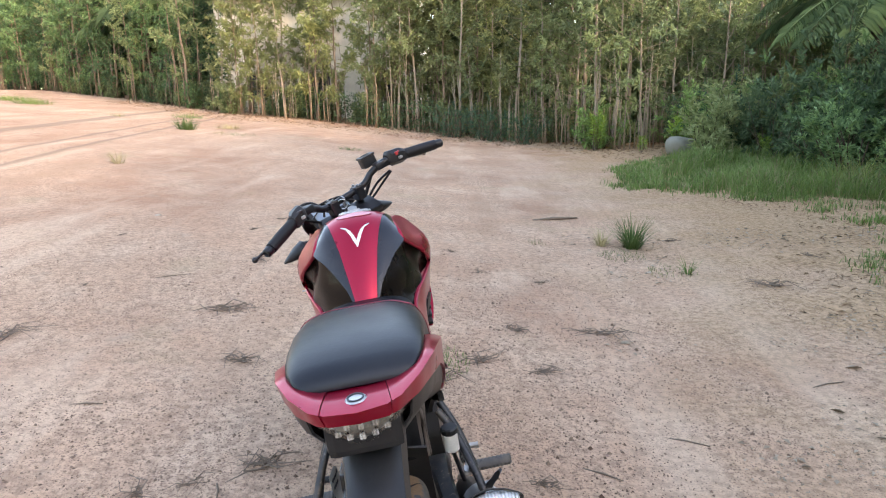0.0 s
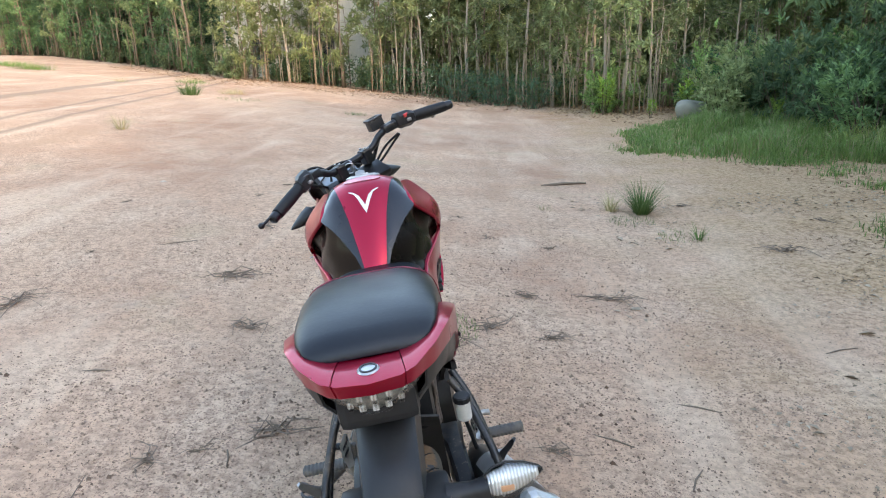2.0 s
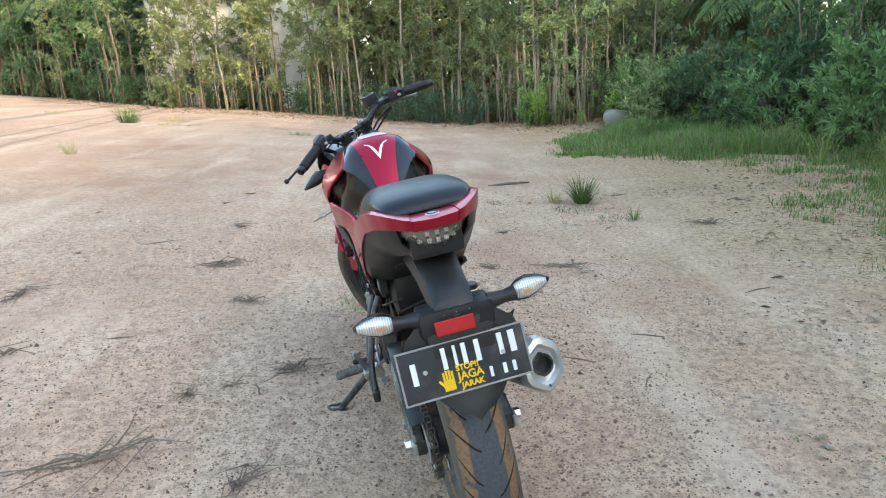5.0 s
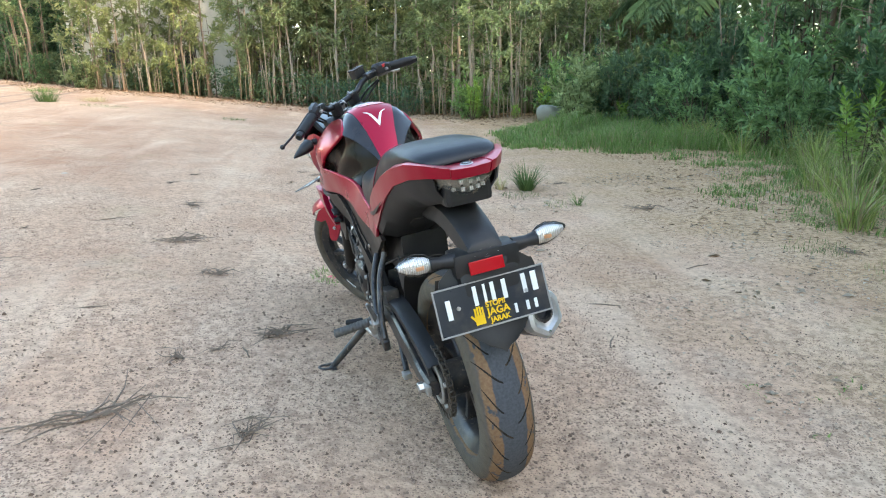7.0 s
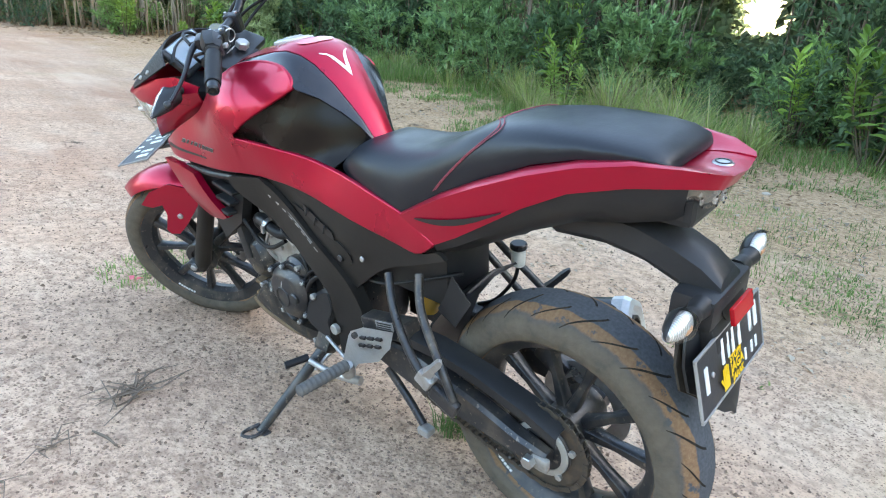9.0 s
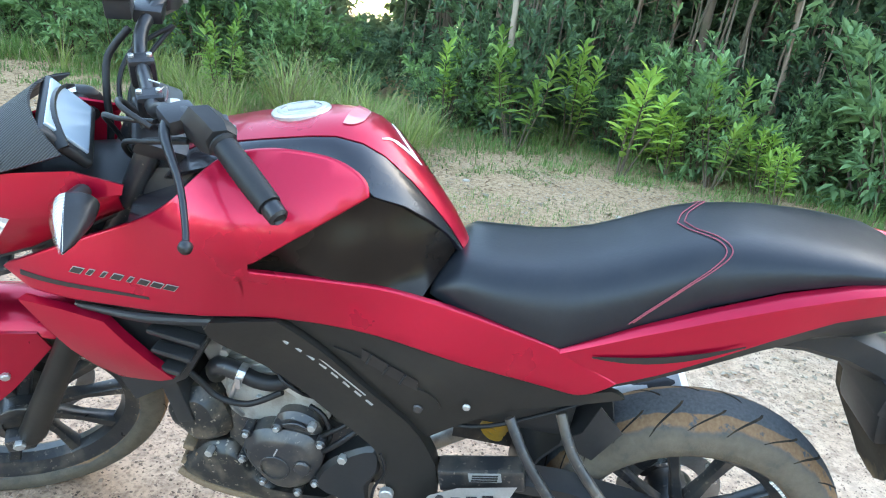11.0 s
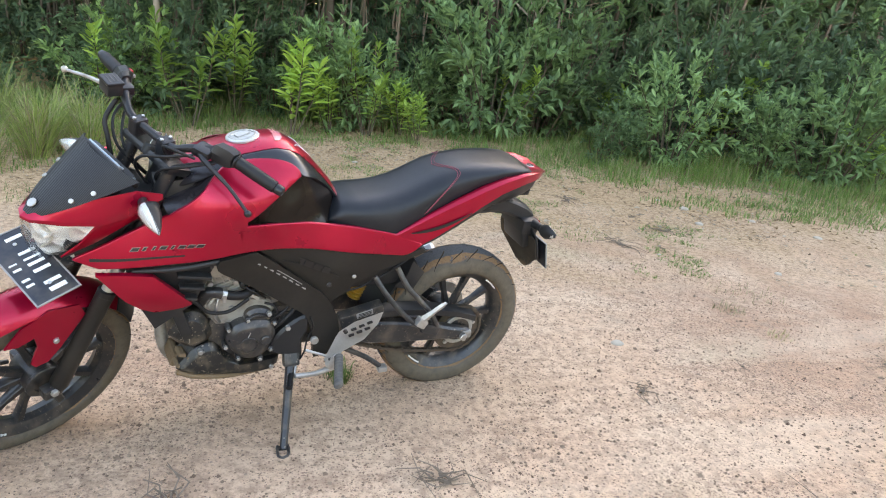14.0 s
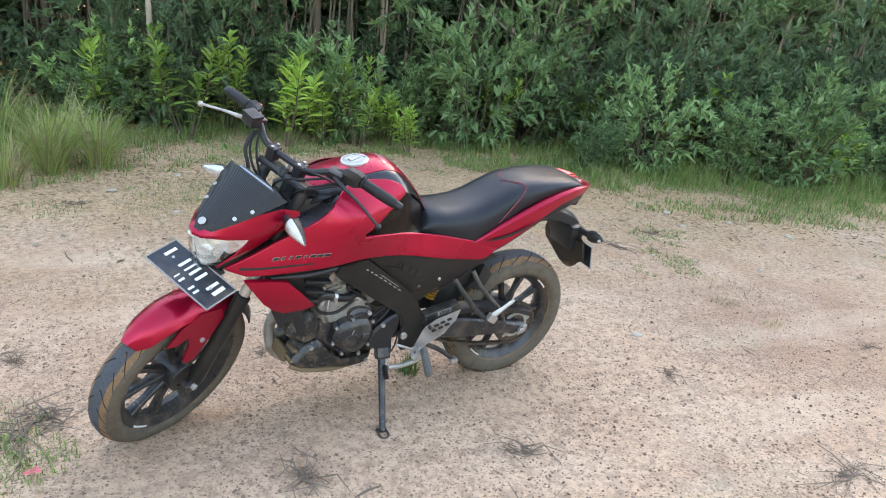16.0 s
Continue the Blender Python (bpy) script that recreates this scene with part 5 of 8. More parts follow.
def tread(holder, y, z, r, tread_w, count, mat):
    """Curved grooves across the shoulders, as dark inlays that follow the tyre's section."""
    def at(lat):
        a = math.asin(min(0.999, abs(lat) / (tread_w / 2))) / 0.86
        return 0.228 + (r - 0.228) * max(0.0, math.cos(a * 0.78)) ** 0.62 + 0.0008
    for side in (-1, 1):
        bars = []
        for k in range(count):
            a = 2 * math.pi * (k + 0.5 * (side > 0)) / count
            long = k % 2
            rows = []
            for j in range(8):
                q = j / 7
                lat = side * tread_w * ((0.06 if long else 0.16) + (0.40 if long else 0.28) * q)
                ang = a + 0.24 * q ** 1.4
                wd = 0.0125 * math.sin(math.pi * (0.15 + 0.8 * q)) ** 0.6
                rr = at(lat)
                rows.append([(lat, y + math.sin(ang - wd) * rr, z + math.cos(ang - wd) * rr), (lat, y + math.sin(ang + wd) * rr, z + math.cos(ang + wd) * rr)])
            bars.append(loft(rows))
        part("tread_groove", join(*bars), mat, holder, "dark tread grooves", True)["kind"] = "stuff"


REAR_Y, REAR_Z, FRONT_Y, FRONT_Z = -0.02, 0.307, 1.394, 0.312
rear_wheel = wheel("rear_wheel", REAR_Y, REAR_Z, 0.309, 0.105, 0.142, True)
tread(rear_wheel, REAR_Y, REAR_Z, 0.309, 0.142, 26, GROOVE)
front_wheel = steered(wheel("front_wheel", FRONT_Y, FRONT_Z, 0.289, 0.078, 0.100, False))
tread(front_wheel, FRONT_Y, FRONT_Z, 0.289, 0.100, 26, GROOVE)


# -- body panels --
def build_body():
    cowl = rounded([(1.252, 0.741), (1.252, 0.741), (1.147, 0.799), (1.049, 0.848), (0.985, 0.885), (0.937, 0.925), (0.905, 0.962), (0.875, 0.988), (0.840, 0.999), (0.787, 1.006), (0.725, 1.006), (0.685, 0.996), (0.662, 0.980), (0.656, 0.966), (0.656, 0.966),
                    (0.700, 0.936), (0.776, 0.885), (0.836, 0.836), (0.836, 0.836), (0.790, 0.834), (0.732, 0.829), (0.640, 0.816), (0.564, 0.801), (0.503, 0.793), (0.438, 0.783), (0.33, 0.759), (0.33, 0.759), (0.226, 0.721), (0.226, 0.721), (0.252, 0.699), (0.272, 0.688),
                    (0.295, 0.685), (0.372, 0.693), (0.471, 0.709), (0.591, 0.731), (0.660, 0.740), (0.726, 0.744), (0.820, 0.744), (0.895, 0.738), (0.977, 0.732), (1.078, 0.727), (1.194, 0.722), (1.194, 0.722)], 3)
    # split below the knee's front corner, so that each half fills cleanly
    first, last = nearest(cowl, (0.836, 0.836)), nearest(cowl, (0.820, 0.744))
    cowl = [cowl[:first + 1] + cowl[last:], cowl[first:last + 1]]
    panel("side_cowl", cowl, RED, label="glossy red moulded side cowl", thick=0.010, lip=0.004)
    knee = rounded([(0.848, 0.832), (0.848, 0.832), (0.810, 0.872), (0.753, 0.917), (0.70, 0.947), (0.656, 0.972), (0.656, 0.972), (0.61, 0.951), (0.575, 0.926), (0.54, 0.894), (0.512, 0.862), (0.512, 0.862), (0.525, 0.838), (0.545, 0.812), (0.560, 0.791), (0.560, 0.791), (0.640, 0.806), (0.732, 0.819), (0.80, 0.822)], 3)
    panel("knee_panel", knee, BROWN_GLOSS, -0.009, 0.01, 0.014, label="glossy dark brown knee panel", skin=KNEE, smooth=60)
    side = rounded([(0.775, 0.741), (0.775, 0.741), (0.704, 0.742), (0.591, 0.731), (0.471, 0.708), (0.290, 0.682), (0.225, 0.700), (0.200, 0.690), (0.200, 0.690), (0.290, 0.648), (0.403, 0.594), (0.511, 0.503), (0.511, 0.503), (0.545, 0.530), (0.60, 0.590), (0.66, 0.645)], 3)
    panel("side_cover", side, BROWN_MATTE, -0.008, 0.012, label="matt dark side cover")
    panel("cover_recess", rounded([(0.690, 0.690), (0.600, 0.664), (0.555, 0.640), (0.520, 0.628), (0.497, 0.600), (0.505, 0.575), (0.540, 0.570), (0.575, 0.590), (0.650, 0.655)], 3), BROWN_MATTE, -0.004, 0.006, 0.02, label="raised shield of the side cover")
    beam = rounded([(0.885, 0.725), (0.885, 0.725), (0.780, 0.739), (0.780, 0.739), (0.650, 0.634), (0.551, 0.550), (0.500, 0.470), (0.484, 0.428), (0.476, 0.350), (0.500, 0.305), (0.500, 0.305), (0.565, 0.300), (0.565, 0.300), (0.567, 0.353), (0.588, 0.435), (0.615, 0.482), (0.714, 0.550), (0.817, 0.625), (0.890, 0.690)], 3)
    panel("frame_beam", beam, BROWN_MATTE, 0.006, 0.035, label="matt dark frame beam cover")
    wing = [(1.203, 0.712), (1.13, 0.705), (1.062, 0.694), (1.013, 0.646), (0.959, 0.584), (0.985, 0.572), (1.061, 0.560), (1.10, 0.582), (1.135, 0.615)]
    wing_skin = bulge([(1.203, 0.712, 0.200), (1.062, 0.692, 0.196), (0.959, 0.582, 0.178), (1.061, 0.560, 0.170), (1.135, 0.613, 0.186), (1.06, 0.63, 0.194)])
    panel("winglet", wing, RED, 0, 0.02, label="red air-scoop winglet", skin=wing_skin)
    scoop = [(1.13, 0.706), (1.0, 0.716), (0.885, 0.720), (0.915, 0.64), (0.956, 0.556), (1.060, 0.480), (1.082, 0.530), (1.12, 0.62)]
    scoop_skin = bulge([(1.13, 0.706, 0.165), (0.885, 0.720, 0.150), (0.956, 0.556, 0.140), (1.060, 0.480, 0.138), (1.05, 0.62, 0.150)])
    panel("scoop", scoop, BLACK_MATTE, 0, 0.03, label="black radiator scoop", skin=scoop_skin)
    for side in (-1, 1):
        for z, y0, y1 in ((0.672, 0.905, 1.00), (0.635, 0.925, 0.995), (0.600, 0.945, 0.985)):
            part("scoop_fin", block((side * 0.166, (y0 + y1) / 2, z), (0.030, y1 - y0, 0.010), 0.004, (8, 0, 0)), BLACK_MATTE, bike)
        part("scoop_lip", tube([(side * 0.178, 1.115, 0.706), (side * 0.182, 1.0, 0.708), (side * 0.168, 0.885, 0.716)], [0.004, 0.009, 0.010]), BLACK_MATTE, bike)

    # tank top: a red spine, black flanks
    Y = [0.985, 0.94, 0.88, 0.82, 0.76, 0.72, 0.68, 0.645, 0.60, 0.56, 0.53, 0.505, 0.488]
    ZT = [0.970, 1.000, 1.019, 1.035, 1.048, 1.052, 1.044, 1.025, 0.984, 0.942, 0.908, 0.872, 0.840]
    WS = [0.070, 0.080, 0.086, 0.089, 0.087, 0.081, 0.073, 0.064, 0.051, 0.042, 0.035, 0.029, 0.026]
    WB = [0.110, 0.128, 0.128, 0.114, 0.111, 0.113, 0.120, 0.127, 0.096, 0.068, 0.047, 0.034, 0.030]
    ZB = [0.93, 0.955, 0.978, 0.996, 1.001, 1.000, 0.990, 0.966, 0.945, 0.914, 0.884, 0.854, 0.828]
    spine, flank = [], []
    for y, zt, ws, wb, zb in zip(Y, ZT, WS, WB, ZB):
        edge = zt - 0.014 - 0.10 * max(0, ws - 0.05)
        row = []
        for k in range(13):
            s = k / 6 - 1
            row.append((ws * s, y, zt - (zt - edge) * abs(s) ** 2.2))
        spine.append(row)
        flank.append([(-(ws + (wb - ws) * s), y + 0.0, edge - 0.002 - (edge - 0.002 - zb) * s ** 1.7) for s in (0, 0.2, 0.4, 0.6, 0.8, 1.0)])
    part("tank_spine", loft(spine, 0.008), RED, bike, "glossy red tank top", 40)
    fl = loft(flank, 0.008)
    other = mirror(fl)
    part("tank_flank", fl, BLACK_GLOSS, bike, "black flank of the tank", 40)
    part("tank_flank", other, BLACK_GLOSS, bike, "black flank of the tank", 40)
    # the tank's own body under the skins
    rows = []
    for y, zt, wb, zb in zip(Y, ZT, WB, ZB):
        low = 0.75
        wide = wb * 0.8 if y > 0.64 else max(0.012, wb * 0.6)
        rows.append([(0, y, zt - 0.03), (-wide, y, zb - 0.025), (-wide, y, (zb + low) / 2), (-wide, y, low), (wide, y, low), (wide, y, (zb + low) / 2), (wide, y, zb - 0.025)])
    part("fuel_tank", loft(rows, close=True, caps=True), BLACK_MATTE, bike, "hidden dark tank shell")
    # filler cap
    n = Vector((0, 0.20, 1)).normalized()
    cap = part("filler_cap", disc((0, 0.80, 1.036), n, 0.049, 0.014, 40, 0.003), SILVER, bike, "round silver filler cap", 30)
    part("cap_ring", disc((0, 0.801, 1.043), n, 0.040, 0.005, 36, 0.002, 0.033), ALLOY, cap)
    part("cap_flap", block((0.0, 0.802, 1.0455), (0.020, 0.045, 0.006), 0.002, (-11, 0, 25)), ALLOY, cap)
    # white arrow mark and a clear sticker on the spine
    def on_spine(x, y):
        zt, ws = float(np.interp(-y, [-q for q in Y], ZT)), float(np.interp(-y, [-q for q in Y], WS))
        edge = zt - 0.014 - 0.10 * max(0, ws - 0.05)
        return Vector((x, y, zt - (zt - edge) * abs(x / ws) ** 2.2 + 0.0022))
    bars = []
    for sx in (-1, 1):
        bars.append(loft([[on_spine(sx * a, b), on_spine(sx * c, d)] for a, b, c, d in ((0.0, 0.594, 0.0, 0.612), (0.008, 0.609, 0.006, 0.624), (0.016, 0.626, 0.014, 0.637), (0.026, 0.643, 0.026, 0.648), (0.040, 0.655, 0.040, 0.657))], 0.001))
    part("arrow_mark", join(*bars), WHITE_MARK, bike, "white chevron mark on the tank")
    rows = []
    for k in range(9):
        y = 0.690 + 0.028 * k / 8
        rows.append([on_spine(0.052 * math.sqrt(max(0, 1 - ((y - 0.718) / 0.030) ** 2)) * s, y) for s in (-1, -0.5, 0, 0.5, 1)])
    part("tank_sticker", loft(rows, 0.001), material("glossy_label", (0.62, 0.20, 0.22), 0.08, 0, 0.8), bike, "shiny label below the filler cap")

    # seat
    Y = [0.545, 0.535, 0.515, 0.49, 0.44, 0.38, 0.33, 0.28, 0.23, 0.19, 0.155, 0.12, 0.07, 0.02, -0.06, -0.12, -0.16, -0.190, -0.203]
    ZT = [0.810, 0.824, 0.848, 0.864, 0.866, 0.871, 0.881, 0.896, 0.919, 0.941, 0.958, 0.970, 0.979, 0.985, 0.987, 0.985, 0.981, 0.972, 0.958]
    ZL = [0.796, 0.794, 0.790, 0.785, 0.775, 0.763, 0.752, 0.779, 0.812, 0.834, 0.856, 0.876, 0.900, 0.924, 0.948, 0.956, 0.957, 0.954, 0.950]
    HW = [0.098, 0.104, 0.112, 0.121, 0.131, 0.136, 0.138, 0.137, 0.136, 0.134, 0.131, 0.128, 0.126, 0.124, 0.119, 0.115, 0.109, 0.098, 0.080]
    rows = []
    for y, zt, zl, hw in zip(Y, ZT, ZL, HW):
        row = []
        for k in range(25):
            a = math.pi * k / 24
            ca, sa = math.cos(a), math.sin(a)
            x = -hw * math.copysign(abs(ca) ** 0.55, ca)
            z = zl + (zt - zl) * sa ** 0.60
            row.append((x * (1.0 if z > zl + 0.01 else 0.97), y, z))
        rows.append(row)
    seat = part("seat", loft(rows, caps=True), VINYL, bike, "black padded two-level vinyl seat", 60)

    def seat_at(y, a):
        yy = [-q for q in Y]
        zt, zl, hw = (float(np.interp(-y, yy, q)) for q in (ZT, ZL, HW))
        ca, sa = math.cos(a), math.sin(a)
        return Vector((-hw * math.copysign(abs(ca) ** 0.55, ca), y, zl + (zt - zl) * sa ** 0.60))
    stitch = material("red_thread", (0.26, 0.05, 0.07), 0.7)
    for off in (0.0, 0.010):
        for sx in (1, -1):
            pts = []
            for k in range(25):
                s = k / 24
                y = 0.165 - 0.264 * s + 0.329 * s * s - off * (1 - 0.4 * s)
                p = seat_at(y, math.pi / 2 - s * math.pi / 2 * 0.97)
                pts.append(Vector((p.x * sx * 1.008, p.y, p.z + 0.0015)))
            part("seam", tube(pts, 0.0010, 6, True, 3), stitch, seat, "dull red stitched seam")
    # tail: red wings round the pillion, a centre cover, black undertray
    outer = [(-0.142, 0.322, 0.756), (-0.152, 0.21, 0.822), (-0.154, 0.12, 0.868), (-0.150, 0.02, 0.912), (-0.141, -0.07, 0.943), (-0.125, -0.16, 0.962), (-0.098, -0.228, 0.962), (-0.066, -0.272, 0.955), (-0.045, -0.281, 0.951), (0, -0.286, 0.949)]
    inner = [(-0.134, 0.322, 0.760), (-0.135, 0.21, 0.832), (-0.130, 0.12, 0.878), (-0.122, 0.02, 0.922), (-0.114, -0.07, 0.950), (-0.106, -0.145, 0.962), (-0.088, -0.184, 0.957), (-0.055, -0.199, 0.950), (-0.040, -0.201, 0.949), (0, -0.204, 0.949)]
    lower = [(-0.147, 0.223, 0.721), (-0.150, 0.165, 0.755), (-0.150, 0.095, 0.802), (-0.147, 0.02, 0.853), (-0.138, -0.06, 0.897), (-0.120, -0.15, 0.922), (-0.093, -0.222, 0.930), (-0.060, -0.262, 0.928), (-0.043, -0.269, 0.926), (0, -0.273, 0.925)]

    def smooth_line(pts, n):
        t = np.linspace(0, 1, len(pts))
        q = np.linspace(0, 1, n)
        return [tuple(float(np.interp(s, t, [p[i] for p in pts])) for i in range(3)) for s in q]
    N = 28
    o, i_, l = smooth_line(outer, N), smooth_line(inner, N), smooth_line(lower, N)

    def wing_rows(cols):
        rows = []
        for k in cols:
            a, b, c = Vector(i_[k]), Vector(o[k]), Vector(l[k])
            rows.append([a + Vector((0, 0, -0.012)), a, a.lerp(b, 0.33) + Vector((0, 0, 0.003)), a.lerp(b, 0.66) + Vector((0, 0, 0.003)), b, b.lerp(c, 0.25), b.lerp(c, 0.6), c, c + Vector((-c.x * 0.12, 0.01, -0.003))])
        return rows
    split = 23
    lw = loft(wing_rows(range(0, split + 1)), 0.005)
    rw = mirror(lw)
    part("tail_cowl", lw, RED, bike, "red tail cowl beside the pillion seat", 38)
    part("tail_cowl", rw, RED, bike, "red tail cowl beside the pillion seat", 38)
    mid = wing_rows(range(split, N))
    mid = [[Vector(p) + Vector((0.0015 if k == 0 else 0, 0.003, -0.002)) for p in row] for k, row in enumerate(mid)]
    full = mid + [[Vector((-p.x, p.y, p.z)) for p in row] for row in reversed(mid[:-1])]
    cover = part("tail_cover", loft(full, 0.005), RED, bike, "red centre cover of the tail", 38)
    badge = part("tail_badge", disc((0, -0.246, 0.950), (0, -0.03, 1), 0.016, 0.005, 32, 0.002), STEEL, cover, "round silver badge", 30)
    part("badge_mark", disc((0, -0.246, 0.9532), (0, -0.03, 1), 0.013, 0.0012, 24, 0.0003, 0.010), BLACK_MARK, badge)
    rows = []
    for k in range(20):
        c = Vector(l[k])
        drop = float(np.interp(k, [0, 4, 10, 15, 22, 27], [0.035, 0.045, 0.060, 0.070, 0.050, 0.03]))
        fwd = float(np.interp(k, [0, 14, 22, 27], [0, 0, 0.015, 0.03]))
        c = c + Vector((-c.x * 0.06, 0.008, -0.001))
        rows.append([c, c + Vector((-c.x * 0.06, fwd * 0.5, -drop * 0.5)), c + Vector((-c.x * 0.35, fwd, -drop)), c + Vector((-c.x * 0.9, fwd, -drop * 1.05))])
    ut = loft(rows, 0.004)
    um = mirror(ut)
    part("undertail", ut, BLACK_MATTE, bike, "black undertail panel", 40)
    part("undertail", um, BLACK_MATTE, bike, "black undertail panel", 40)
    # black flash on each tail wing
    for sx in (-1, 1):
        rows = []
        for k in range(9):
            s = k / 8
            y = 0.272 - 0.215 * s
            cz = 0.765 + 0.072 * s - 0.012 * math.sin(s * math.pi)
            hgt = 0.0065 * math.sin(math.pi * min(0.97, 0.03 + s)) ** 0.7
            x = float(np.interp(-y, [-p[1] for p in o], [-p[0] for p in o])) + 0.0028
            rows.append([(sx * x, y, cz - hgt), (sx * x, y, cz + hgt)])
        part("tail_flash", loft(rows, 0.001), BLACK_MARK, bike, "black flash decal")
    # tail lamp
    rows = []
    for z, y, hw in ((0.926, -0.262, 0.084), (0.912, -0.266, 0.083), (0.894, -0.258, 0.074), (0.878, -0.244, 0.058)):
        rows.append([(hw * s, y + 0.055 * abs(s) ** 2.2, z + 0.004 * s * s) for s in (-1, -0.75, -0.5, -0.25, 0, 0.25, 0.5, 0.75, 1)])
    lampb = part("tail_lamp", loft([[(p[0], p[1] + 0.012, p[2]) for p in r] for r in rows], 0.003), worn("lamp_grey", (0.22, 0.215, 0.20), 0.35, 0.2, 0.5, amount=0.1, scale=12.0), bike, "clear tail lamp with rows of diodes", 40)
    part("lens", loft(rows, 0.002), CLEAR, lampb, "clear lens", 40)
    for row_z, wide in ((0.911, 0.064), (0.895, 0.055)):
        for k in range(7):
            s = k / 3 - 1
            part("diode", block((wide * s, -0.254 + 0.045 * abs(s) ** 2.2, row_z), (0.010, 0.006, 0.009), 0.002), RIBBED, lampb)
            part("diode_well", block((wide * s, -0.2575 + 0.045 * abs(s) ** 2.2, row_z - 0.007), (0.006, 0.003, 0.003), 0.001), BLACK_MARK, lampb)
    part("lamp_housing", block((0, -0.190, 0.882), (0.12, 0.09, 0.06), 0.014), BLACK_MATTE, bike)


build_body()


# -- rear end --
def text_mesh(words, size, at, mat, parent, turn, name="wording", bold=0.0):
    cu = bpy.data.curves.new(name, 'FONT')
    cu.body, cu.size, cu.align_x, cu.align_y, cu.extrude, cu.offset = words, size, 'CENTER', 'CENTER', 0.0004, bold
    tmp = new("tmp", cu)
    deps = bpy.context.evaluated_depsgraph_get()
    me = bpy.data.meshes.new_from_object(tmp.evaluated_get(deps))
    bpy.data.objects.remove(tmp)
    me.materials.clear()
    me.materials.append(mat)
    ob = new(name, me)
    ob.parent = parent
    ob.matrix_basis = turn @ Matrix.Translation(at)
    return ob


def plate_bars(name, parent, turn, groups, mat):
    """The plate's characters, blanked out as plain bars: x, z, width, height."""
    for x, z, w, h in groups:
        b = part(name, block((x, 0, z), (w, 0.003, h), 0.0012), mat, parent)
        b.matrix_basis = turn


def plate(name, turn, label, groups):
    ob = part(name, block((0, 0, 0), (0.280, 0.003, 0.112), 0.0014), PLATE_BLACK, bike, label)
    ob.matrix_basis = turn
    rim = []
    for x, z, w, h in ((0, 0.0545, 0.280, 0.004), (0, -0.0545, 0.280, 0.004), (-0.138, 0, 0.004, 0.105), (0.138, 0, 0.004, 0.105)):
        rim.append(block((x, -0.0008, z), (w, 0.005, h), 0.001))
    part("plate_rim", join(*rim), GREY_MARK, ob, "pale raised rim")
    plate_bars("character_bar", ob, Matrix.Translation((0, -0.002, 0)), groups, WHITE_MARK)
    for x in (-0.085, 0.085):
        part("bolt", disc((x, -0.002, 0.004), (0, 1, 0), 0.005, 0.005, 10, 0.001), STEEL, ob)
    return ob


